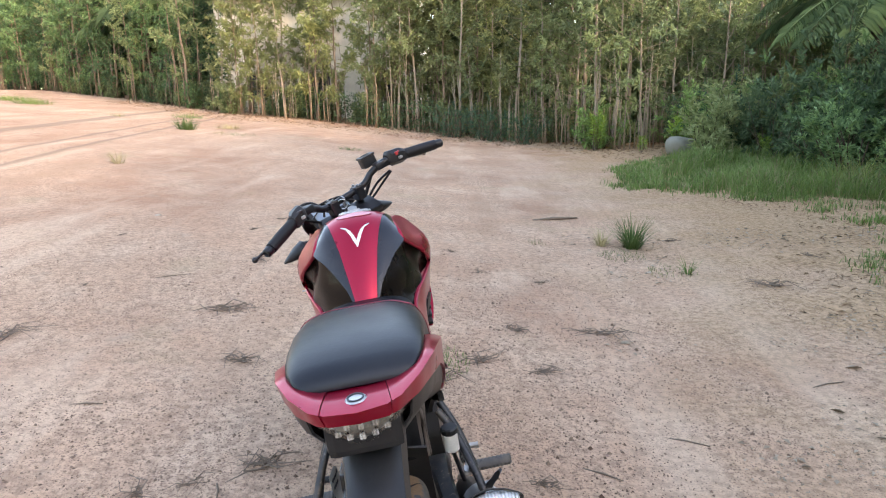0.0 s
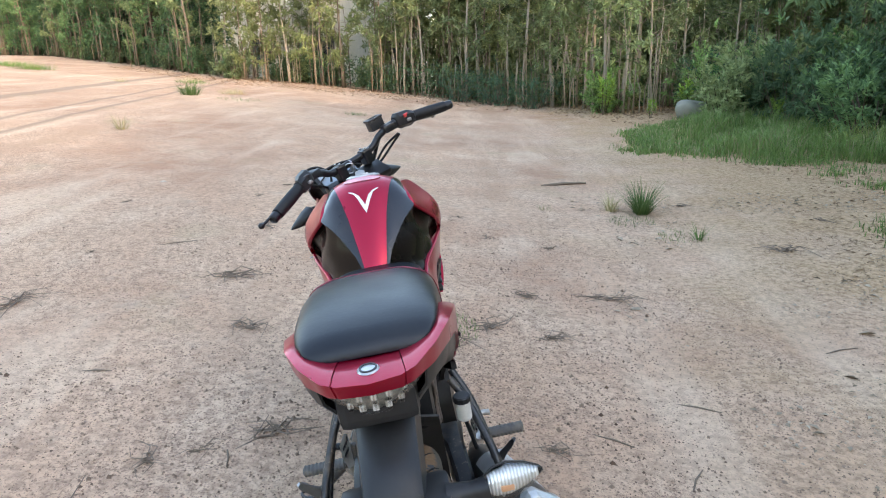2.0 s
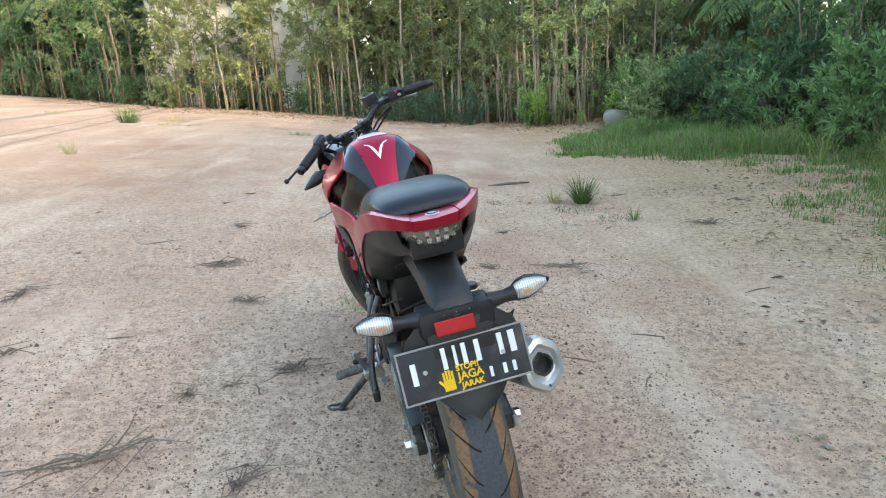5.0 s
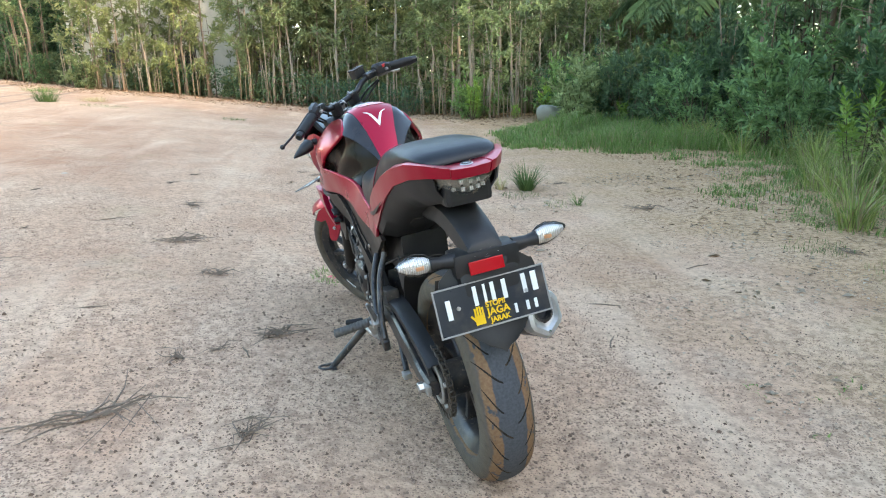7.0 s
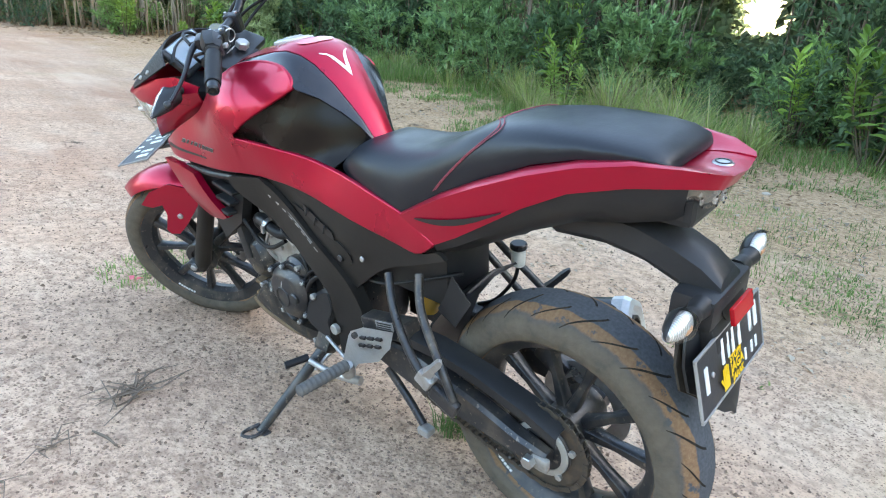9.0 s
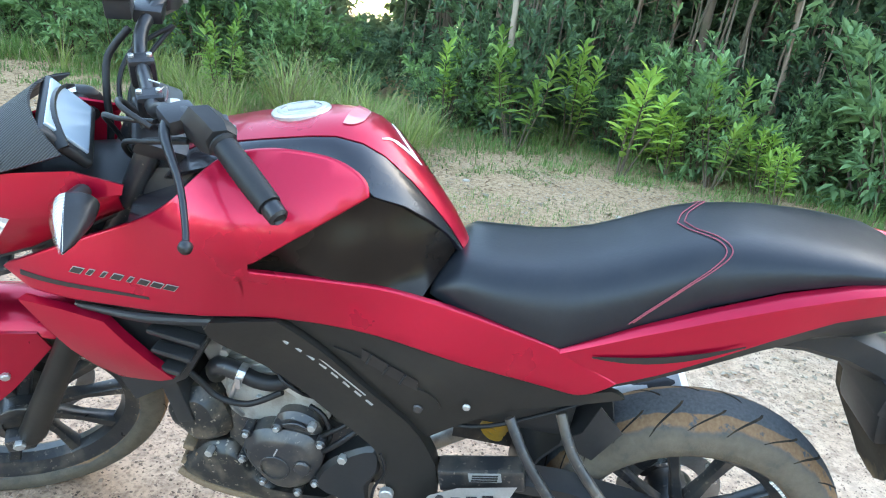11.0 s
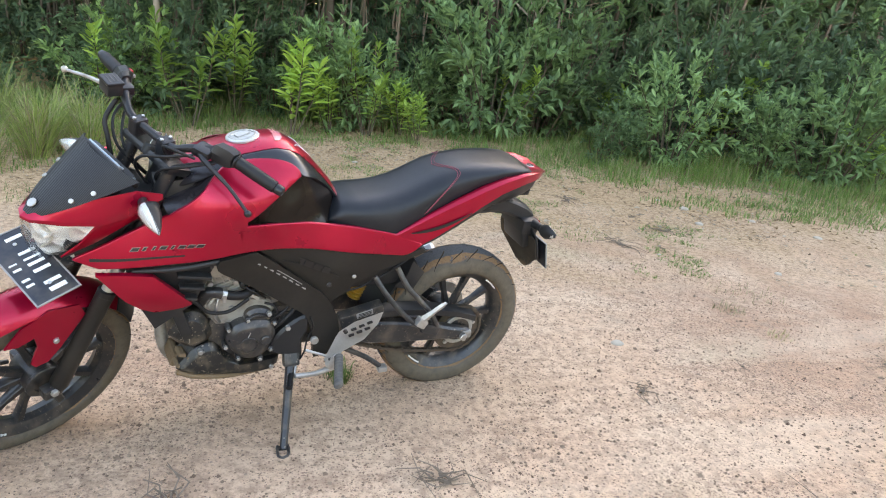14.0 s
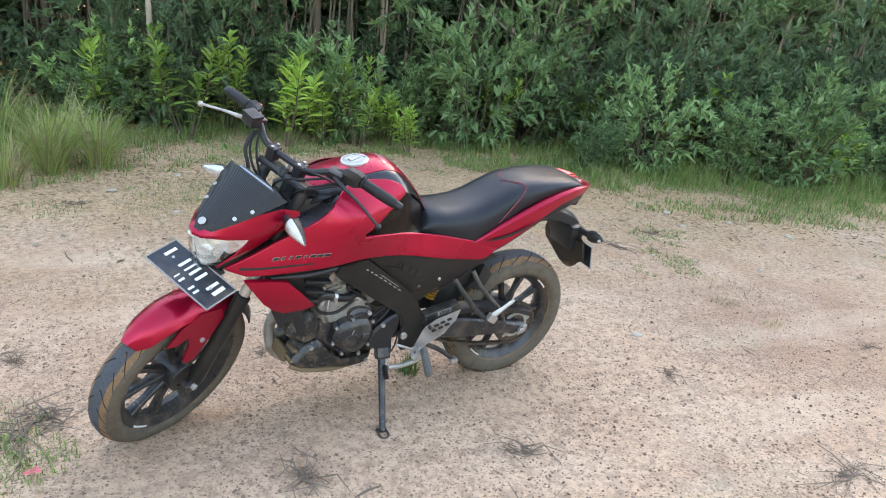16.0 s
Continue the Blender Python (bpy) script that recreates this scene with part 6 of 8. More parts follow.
def build_rear():
    # fender stay, cross bar, indicators, reflector
    rows = []
    for y, z, hw, hh in ((0.02, 0.805, 0.055, 0.030), (-0.08, 0.815, 0.056, 0.032), (-0.15, 0.806, 0.053, 0.034), (-0.21, 0.786, 0.050, 0.038), (-0.262, 0.764, 0.048, 0.038), (-0.296, 0.742, 0.046, 0.034)):
        rows.append([(hw * x, y + 0.3 * hh * v, z + hh * v) for x, v in ((-1, -0.6), (-0.8, -1), (0.8, -1), (1, -0.6), (0.9, 0.6), (0.55, 1), (-0.55, 1), (-0.9, 0.6))])
    stay = part("fender_stay", loft(rows, close=True, caps=True), BLACK_MATTE, bike, "black rear fender stay", 40)
    part("emblem_ring", disc((0, -0.292, 0.752), (0, -1, 0.5), 0.016, 0.004, 24, 0.001, 0.011), BLACK_METAL, stay)
    for x in (-0.028, 0.0, 0.028):
        part("bolt", disc((x, -0.295, 0.748), (0, -1, 0.4), 0.004, 0.006, 8, 0.001), STEEL, stay)
    part("cross_bar", join(block((0, -0.262, 0.728), (0.165, 0.075, 0.060), 0.014), block((0, -0.272, 0.685), (0.15, 0.065, 0.090), 0.014, (-15, 0, 0))), BLACK_MATTE, bike, "", 40)
    refl = part("reflector", block((-0.012, -0.318, 0.727), (0.084, 0.008, 0.030), 0.002, (-15, 0, 0)), LENS_RED, bike, "red rear reflector")
    for sx in (-1, 1):
        stalk = part("indicator", tube([(sx * 0.075, -0.275, 0.742), (sx * 0.11, -0.277, 0.745), (sx * 0.135, -0.278, 0.747)], [0.020, 0.014, 0.018]), BLACK_MATTE, bike, "rear turn signal on a rubber stalk", 40)
        rows = []
        for s, r in ((0, 0.018), (0.15, 0.026), (0.4, 0.029), (0.7, 0.021), (0.92, 0.010), (1, 0.003)):
            x = sx * (0.130 + 0.085 * s)
            rows.append([(x, -0.278 - 0.002 * s - 0.8 * r * math.cos(q), 0.747 + 0.011 * s + r * 0.95 * math.sin(q)) for q in [2 * math.pi * k / 14 for k in range(14)]])
        part("lens", loft(rows, close=True, caps=True), CLEAR, stalk, "clear pointed lens", 60)
        shell = [[(p[0], -0.277 + (p[1] + 0.278) * 1.04, 0.747 + (p[2] - 0.747) * 1.04) for p in r[4:11]] for r in rows]
        part("lamp_shell", loft(shell, 0.0015), BLACK_MATTE, stalk, "black shell behind the lens", 60)
        rows = [[(p[0], (p[1] + 0.278) * 0.75 - 0.274, (p[2] - 0.747) * 0.78 + 0.747) for p in r] for r in rows]
        part("lamp_bowl", loft(rows[:-1], close=True, caps=True), RIBBED, stalk, "silvered ribbed bowl", 60)
        part("bulb", block((sx * 0.160, -0.290, 0.748), (0.020, 0.006, 0.010), 0.003), ORANGE, stalk)
    # plate with its sticker, mud flap
    turn = Matrix.Translation((-0.008, -0.316, 0.636)) @ Matrix.Rotation(radians(-15.5), 4, 'X')
    p = plate("rear_plate", turn, "black number plate with white bars", ((-0.108, 0.005, 0.012, 0.046), (-0.040, 0.022, 0.010, 0.046), (-0.016, 0.022, 0.007, 0.046), (0.004, 0.022, 0.010, 0.046), (0.033, 0.022, 0.011, 0.046),
              (0.084, 0.022, 0.011, 0.046), (0.110, 0.022, 0.014, 0.046), (0.052, -0.030, 0.007, 0.022), (0.082, -0.030, 0.008, 0.022), (0.103, -0.030, 0.008, 0.022)))
    palm_bits = [block((-0.041, -0.0048, -0.034), (0.024, 0.0008, 0.022), 0.0)] + [block((-0.050 + 0.0062 * k, -0.0048, -0.014 - 0.003 * abs(k - 1.5)), (0.0046, 0.0008, 0.026), 0.0) for k in range(4)] + [block((-0.056, -0.0048, -0.028), (0.005, 0.0008, 0.018), 0.0, (0, -35, 0))]
    part("sticker", join(*palm_bits), YELLOW_MARK, p, "yellow warning sticker")
    for words, x, z, s in (("STOP!!", 0.003, -0.004, 0.017), ("JAGA", 0.007, -0.022, 0.024), ("JARAK", 0.008, -0.041, 0.017)):
        text_mesh(words, s, (x, z, 0.0), YELLOW_MARK, p, Matrix.Translation((0, -0.0052, 0)) @ Matrix.Rotation(radians(90), 4, 'X'), "sticker_wording", 0.0006)
    rows = []
    for y, z, hw in ((-0.276, 0.720, 0.080), (-0.284, 0.690, 0.118), (-0.292, 0.650, 0.130), (-0.305, 0.606, 0.128), (-0.317, 0.575, 0.088), (-0.332, 0.545, 0.062), (-0.340, 0.522, 0.034), (-0.343, 0.512, 0.008)):
        rows.append([(hw * s, y + 0.008 * abs(s) ** 1.6, z + 0.01 * abs(s)) for s in (-1, -0.8, -0.5, -0.15, 0.15, 0.5, 0.8, 1)])
    part("mud_flap", loft(rows, 0.005), BLACK_MATTE, bike, "black mud flap behind the plate", 45)
    rows = [[(p[0] * 1.04, p[1] + 0.012, p[2]) for p in r] for r in rows[1:7]]
    part("flap_mud", loft(rows, 0.004), worn("splashed_flap", (0.045, 0.036, 0.028), 0.8, 0.0, 0.15, dirt=(0.30, 0.215, 0.13), amount=1.0, scale=9.0), bike, "dried mud under the flap", 45)
    # inner fender over the wheel
    rows = []
    for k in range(9):
        a = radians(-20 + 14 * k)
        rr = 0.355
        rows.append([(x, REAR_Y + math.sin(a) * rr, REAR_Z + 0.02 + math.cos(a) * (rr - 0.25 * abs(x))) for x in (-0.085, -0.06, 0, 0.06, 0.085)])
    part("inner_fender", loft(rows[4:], 0.005), BLACK_MATTE, bike, "dusty black inner fender", 50)

    # swing arm, chain, sprocket, disc
    for sx in (-1, 1):
        rows = []
        for y, z, hh, x0, x1 in ((0.465, 0.370, 0.030, 0.060, 0.135), (0.36, 0.362, 0.046, 0.085, 0.135), (0.25, 0.350, 0.045, 0.095, 0.140), (0.12, 0.334, 0.036, 0.098, 0.142), (0.02, 0.316, 0.026, 0.100, 0.142), (-0.05, 0.306, 0.022, 0.104, 0.138)):
            b = 0.008
            rows.append([(sx * x, y, z + v) for x, v in ((x0, -hh + b), (x0 + b, -hh), (x1 - b, -hh), (x1, -hh + b), (x1, hh - b), (x1 - b, hh), (x0 + b, hh), (x0, hh - b))])
        arm = part("swing_arm", loft(rows, close=True, caps=True), BLACK_METAL, bike, "black box-section swing arm", 40)
        part("chain_adjuster", block((sx * 0.138, -0.040, 0.306), (0.014, 0.040, 0.032), 0.005), ENGINE_GREY, arm, "dull grey end block")
        part("axle_nut", disc((sx * 0.152, -0.02, 0.307), (1, 0, 0), 0.015, 0.018, 6, 0.002), STEEL, arm)
    part("chain_guard", loft([[(-0.135, y, z - 0.012), (-0.135, y, z + 0.010), (-0.120, y, z + 0.016), (-0.085, y, z + 0.016)] for y, z in ((0.36, 0.436), (0.25, 0.440), (0.12, 0.424), (0.0, 0.398), (-0.07, 0.372))], 0.004), BLACK_MATTE, bike, "black chain guard", 40)
    bm = disc((-0.092, REAR_Y, REAR_Z), (1, 0, 0), 0.098, 0.006, 60, 0.001, 0.062)
    sprocket = part("sprocket", bm, CHAIN, bike, "oily dark rear sprocket", 30)
    for k in range(5):
        a = k * 2 * math.pi / 5
        part("bolt", disc((-0.098, REAR_Y + 0.072 * math.sin(a), REAR_Z + 0.072 * math.cos(a)), (1, 0, 0), 0.008, 0.010, 6, 0.001), ALLOY, sprocket)
    part("sprocket_hub", disc((-0.088, REAR_Y, REAR_Z), (1, 0, 0), 0.066, 0.030, 32, 0.005, 0.028), BLACK_METAL, sprocket, "", 30)
    part("hub_ring", disc((-0.104, REAR_Y, REAR_Z), (1, 0, 0), 0.064, 0.006, 40, 0.002, 0.050), ENGINE_GREY, sprocket, "dull grey ring", 30)
    # chain links round both sprockets
    path = []
    f_c, f_r, r_c, r_r = (0.545, 0.392), 0.034, (REAR_Y, REAR_Z), 0.101
    for k in range(20):
        path.append((f_c[0] + (r_c[0] - f_c[0]) * k / 20, f_c[1] + f_r + (r_c[1] + r_r - f_c[1] - f_r) * k / 20))
    for k in range(14):
        a = math.pi * k / 14
        path.append((r_c[0] - math.sin(a) * r_r, r_c[1] + math.cos(a) * r_r))
    for k in range(20):
        s = k / 20
        path.append((r_c[0] + (f_c[0] - r_c[0]) * s, r_c[1] - r_r + (f_c[1] - f_r - r_c[1] + r_r) * s - 0.03 * math.sin(math.pi * s)))
    for k in range(6):
        a = math.pi * k / 6
        path.append((f_c[0] + math.sin(a) * f_r, f_c[1] - math.cos(a) * f_r))
    chain = new("chain")
    chain.parent = bike
    chain["label"] = "oily drive chain"
    total = [0.0]
    for a, b in zip(path, path[1:] + path[:1]):
        total.append(total[-1] + math.dist(a, b))
    px, pz = [q[0] for q in path + path[:1]], [q[1] for q in path + path[:1]]
    plates, pitch = [], 0.0159
    inner, outer_ = [], []
    link_me = []
    for wide in (0.012, 0.017):
        bm = join(block((wide / 2, 0, 0), (0.0022, 0.0165, 0.012), 0.001), block((-wide / 2, 0, 0), (0.0022, 0.0165, 0.012), 0.001), disc((0, pitch / 2, 0), (1, 0, 0), 0.0042, wide, 8, 0.0003))
        me = bpy.data.meshes.new("link")
        bm.to_mesh(me)
        bm.free()
        me.materials.append(CHAIN)
        link_me.append(me)
    n = int(total[-1] / pitch)
    for k in range(n):
        s = k * total[-1] / n
        y, z = float(np.interp(s, total, px)), float(np.interp(s, total, pz))
        y2, z2 = float(np.interp((s + pitch) % total[-1], total, px)), float(np.interp((s + pitch) % total[-1], total, pz))
        ob = new("link", link_me[k % 2])
        ob.parent = chain
        ob.matrix_basis = Matrix.Translation((-0.092, y, z)) @ Matrix.Rotation(math.atan2(z2 - z, y2 - y), 4, 'X')
    part("brake_disc", disc((0.075, REAR_Y, REAR_Z), (1, 0, 0), 0.11, 0.005, 48, 0.001, 0.07), STEEL, bike, "rear brake disc", 30)
    part("rear_caliper", block((0.085, 0.07, 0.39), (0.05, 0.09, 0.055), 0.012, (30, 0, 0)), BLACK_METAL, bike)

    # foot-peg hangers of black tube, pegs, heel plate
    for sx in (-1, 1):
        part("hanger_tube", tube([(sx * 0.135, 0.375, 0.600), (sx * 0.168, 0.330, 0.535), (sx * 0.190, 0.262, 0.460), (sx * 0.200, 0.190, 0.405)], 0.0095), BLACK_METAL, bike, "black footrest hanger tube", 60)
        part("hanger_tube", tube([(sx * 0.125, 0.290, 0.622), (sx * 0.160, 0.255, 0.560), (sx * 0.192, 0.175, 0.475), (sx * 0.200, 0.135, 0.410)], 0.0095), BLACK_METAL, bike, "black footrest hanger tube", 60)
        part("hanger_foot", block((sx * 0.200, 0.160, 0.400), (0.022, 0.075, 0.040), 0.008, (20, 0, 0)), BLACK_METAL, bike)
        peg = part("pillion_peg", loft([[(sx * (0.208 + 0.026 * s) + dx * wd, 0.205 - 0.070 * s + dy * wd, 0.447 + 0.085 * s + dz * wd) for dx, dy, dz in ((1, 0.3, 0.2), (0.3, 1, 0.8), (-1, 0.3, 0.2), (-0.3, -1, -0.8))] for s, wd in ((0, 0.010), (0.15, 0.011), (0.5, 0.0075), (0.85, 0.0075), (1, 0.004))], close=True, caps=True), ALLOY if sx < 0 else BLACK_METAL, bike, "folded silver pillion footrest", 60)
        part("peg_lug", block((sx * 0.206, 0.205, 0.438), (0.028, 0.040, 0.034), 0.006, (30, 0, 0)), ALLOY, peg)
        heel = [(0.338, 0.475), (0.441, 0.445), (0.490, 0.413), (0.500, 0.395), (0.535, 0.300), (0.514, 0.265), (0.471, 0.325), (0.395, 0.367), (0.372, 0.400), (0.352, 0.424)]
        bm = bmesh.new()
        f = bm.faces.new([bm.verts.new((sx * 0.168, y, z)) for y, z in heel])
        bmesh.ops.solidify(bm, geom=[f], thickness=0.007)
        bmesh.ops.recalc_face_normals(bm, faces=bm.faces[:])
        hp = part("heel_plate", bm, SILVER_PAINT, bike, "silver alloy heel guard with slots", 30)
        for k in range(6):
            part("slot", block((sx * 0.1705, 0.385 + 0.028 * (k % 3) + 0.006 * (k // 3), 0.437 - 0.010 * (k % 3) - 0.024 * (k // 3)), (0.010, 0.020, 0.007), 0.002, (-15, 0, 0)), BLACK_MARK, hp)
        for y, z in ((0.470, 0.412), (0.512, 0.300)):
            part("bolt", disc((sx * 0.172, y, z), (1, 0, 0), 0.008, 0.012, 6, 0.001), BLACK_METAL, hp)
        part("step_arm", tube([(sx * 0.168, 0.515, 0.275), (sx * 0.178, 0.500, 0.300), (sx * 0.185, 0.495, 0.318)], [0.018, 0.016, 0.014]), ALLOY, bike, "alloy footrest bracket", 60)
        a, b = Vector((sx * 0.188, 0.490, 0.325)), Vector((sx * 0.315, 0.528, 0.300))
        rows = []
        for k in range(23):
            s = k / 22
            r = 0.0145 + (0.0018 if k % 2 else 0) - (0.005 if k in (0, 22) else 0)
            c = a.lerp(b, s)
            rows.append([c + Vector((0.1 * r * math.cos(q), r * math.cos(q), r * math.sin(q))) for q in [2 * math.pi * j / 12 for j in range(12)]])
        part("foot_peg", loft(rows, close=True, caps=True), DUSTY_RUBBER, bike, "ribbed rubber footrest", 30)
    # shift lever and its rod, brake pedal
    lever = part("shift_lever", tube([(-0.160, 0.480, 0.262), (-0.180, 0.56, 0.256), (-0.195, 0.64, 0.270)], [0.012, 0.009, 0.008]), ALLOY, bike, "alloy gear lever", 60)
    part("lever_rubber", tube([(-0.190, 0.652, 0.272), (-0.250, 0.672, 0.270)], 0.010), RUBBER, lever)
    part("shift_rod", tube([(-0.165, 0.500, 0.300), (-0.160, 0.60, 0.345)], 0.005), STEEL, bike)
    part("brake_pedal", tube([(0.160, 0.480, 0.262), (0.185, 0.56, 0.250), (0.205, 0.67, 0.272), (0.240, 0.68, 0.272)], [0.011, 0.009, 0.008, 0.010]), ALLOY, bike, "alloy brake pedal", 60)

    # side stand
    top, foot = Vector((-0.130, 0.640, 0.290)), Vector((-0.338, 0.700, 0.092))
    stand = part("side_stand", tube([top, top.lerp(foot, 0.5), foot], [0.017, 0.014, 0.012]), BLACK_METAL, bike, "black side stand, down on the earth", 60)
    part("stand_lug", block(top + Vector((0.0, 0, 0.01)), (0.04, 0.055, 0.06), 0.01, (0, 30, 0)), BLACK_METAL, stand)
    part("stand_foot", block(foot + Vector((-0.012, 0, -0.006)), (0.060, 0.045, 0.010), 0.004, (0, -8, 0)), BLACK_METAL, stand)
    part("stand_loop", tube([foot + Vector((0.012, -0.012, 0.004)), foot + Vector((-0.030, -0.010, 0.008)), foot + Vector((-0.046, 0.012, 0.010)), foot + Vector((-0.03, 0.024, 0.008)), foot + Vector((0.01, 0.018, 0.008))], 0.005), BLACK_METAL, stand, "bent wire prong of the stand")
    part("stand_spring", tube([top + Vector((0.02, -0.03, 0.01)), top.lerp(foot, 0.30) + Vector((0.012, -0.016, 0.0))], 0.006), STEEL, stand)
    # centre-stand pedal and linkage under the arm
    part("linkage", tube([(-0.10, 0.44, 0.285), (-0.115, 0.36, 0.245), (-0.125, 0.30, 0.200)], 0.010), BLACK_METAL, bike)
    part("linkage_pad", block((-0.128, 0.290, 0.190), (0.03, 0.035, 0.022), 0.006), ALLOY, bike)

    # muffler, heat shield and end cap on the right
    a, b = Vector((0.165, 0.42, 0.300)), Vector((0.236, -0.020, 0.430))
    d = (b - a).normalized()
    rows = []
    for s, r in ((0, 0.035), (0.12, 0.050), (0.30, 0.060), (0.80, 0.066), (1.0, 0.066)):
        c = a.lerp(b, s)
        side = d.cross(Vector((0, 0, 1))).normalized()
        up = side.cross(d)
        rows.append([c + side * r * 0.86 * math.cos(q) + up * r * 1.12 * math.sin(q) for q in [2 * math.pi * k / 24 for k in range(24)]])
    muff = part("muffler", loft(rows, close=True, caps=True), BLACK_METAL, bike, "stubby black muffler with silver cap", 50)
    side = d.cross(Vector((0, 0, 1))).normalized()
    up = side.cross(d)

    def hexring(c, r, sx=0.92, sz=1.12):
        return [c + side * r * sx * math.cos(q) + up * r * sz * math.sin(q) for q in [math.pi / 6 + 2 * math.pi * k / 6 + o for k in range(6) for o in (-0.12, 0.12)]]
    rows = [hexring(b + d * o, r) for o, r in ((-0.015, 0.069), (0.012, 0.071), (0.028, 0.064), (0.032, 0.050), (0.022, 0.040), (0.020, 0.030))]
    cap = part("end_cap", loft(rows, close=True), SILVER, muff, "silver six-sided end cap", 25)
    part("tail_pipe", lathe([(0.030, -0.06), (0.030, 0.028), (0.024, 0.028), (0.022, -0.06)], b, d, 24, True), BLACK_METAL, muff, "", 30)
    part("bolt", disc(b + d * 0.030 - up * 0.058, d, 0.005, 0.006, 8, 0.001), STEEL, muff)
    rows = [[p + (p - a.lerp(b, 0.7)).normalized() * 0.004 for p in [a.lerp(b, s) + side * 0.062 * math.cos(q) * 0.9 + up * 0.062 * 1.14 * math.sin(q) for q in [math.pi * (0.25 + 0.7 * k / 8) for k in range(9)]]] for s in (0.38, 0.6, 0.86)]
    part("heat_shield", loft(rows, 0.003), SILVER, muff, "silver heat shield", 50)
    part("exhaust_pipe", tube([(0.05, 0.98, 0.46), (0.06, 1.03, 0.36), (0.05, 1.00, 0.235), (0.07, 0.85, 0.175), (0.12, 0.62, 0.185), (0.155, 0.46, 0.265), (0.166, 0.40, 0.305)], 0.021), ENGINE_GREY, bike, "mud-stained exhaust pipe", 60)
    # shock, brake reservoir and hoses
    part("shock_spring", lathe([(0.022 + 0.006 * math.sin(j * math.pi / 1.5), -0.09 + 0.18 * j / 40) for j in range(41)], (0.0, 0.36, 0.520), (0, -0.35, 1), 18), GOLD, bike, "yellow shock absorber spring", 40)
    part("frame_mass", block((0, 0.38, 0.60), (0.16, 0.26, 0.16), 0.03), BLACK_MATTE, bike, "", 40)
    part("battery_box", block((0, 0.17, 0.748), (0.16, 0.24, 0.07), 0.03, (-24, 0, 0)), BLACK_MATTE, bike, "", 40)
    pot = part("brake_reservoir", disc((0.142, 0.222, 0.575), (0, 0, 1), 0.017, 0.045, 20, 0.003), WHITE_PLASTIC, bike, "cloudy brake fluid pot", 30)
    part("lid", disc((0.142, 0.222, 0.605), (0, 0, 1), 0.021, 0.016, 12, 0.003), BLACK_MATTE, pot)
    part("hose", tube([(0.142, 0.222, 0.552), (0.15, 0.24, 0.50), (0.16, 0.30, 0.42), (0.165, 0.36, 0.38)], 0.005), RUBBER, bike)
    part("cable", tube([(-0.10, 0.52, 0.53), (-0.11, 0.42, 0.545), (-0.09, 0.30, 0.590), (-0.06, 0.22, 0.62)], 0.004), RUBBER, bike)
    part("fender_tatter", loft([[(-0.10, 0.22 - 0.05 * s, 0.63 - 0.05 * s), (-0.105, 0.24 - 0.03 * s, 0.57 - 0.06 * s), (-0.09, 0.27, 0.53 - 0.01 * s)] for s in (0, 0.5, 1)], 0.003), BLACK_MATTE, bike, "dusty rubber shock cover", 40)
    tag = part("warning_label", block((-0.142, 0.395, 0.455), (0.002, 0.060, 0.020), 0, (-14, 0, 0)), GREY_MARK, bike, "worn pale label on the arm")
    for k in range(3):
        part("label_bar", block((-0.1435, 0.395, 0.461 - 0.006 * k), (0.002, 0.048, 0.0025), 0, (-14, 0, 0)), BLACK_MARK, tag)
    part("arm_top", block((-0.118, 0.40, 0.440), (0.045, 0.16, 0.050), 0.006, (-14, 0, 0)), BLACK_METAL, bike)


def cast_cover(outline, x_in, x_out, slope=0.012, n=3):
    """A cast cover standing out from the engine's side, with a chamfered face."""
    pts = rounded(outline, n)
    cy, cz = sum(p[0] for p in pts) / len(pts), sum(p[1] for p in pts) / len(pts)
    sign = 1 if x_out > x_in else -1

    def ring(x, inset):
        row = []
        for y, z in pts:
            d = math.hypot(y - cy, z - cz)
            k = max(0.1, 1 - inset / d)
            row.append((x, cy + (y - cy) * k, cz + (z - cz) * k))
        return row
    return loft([ring(x_in, 0), ring(x_out - sign * slope, 0), ring(x_out - sign * 0.003, slope * 0.8), ring(x_out, slope * 1.2)], close=True, caps=True)


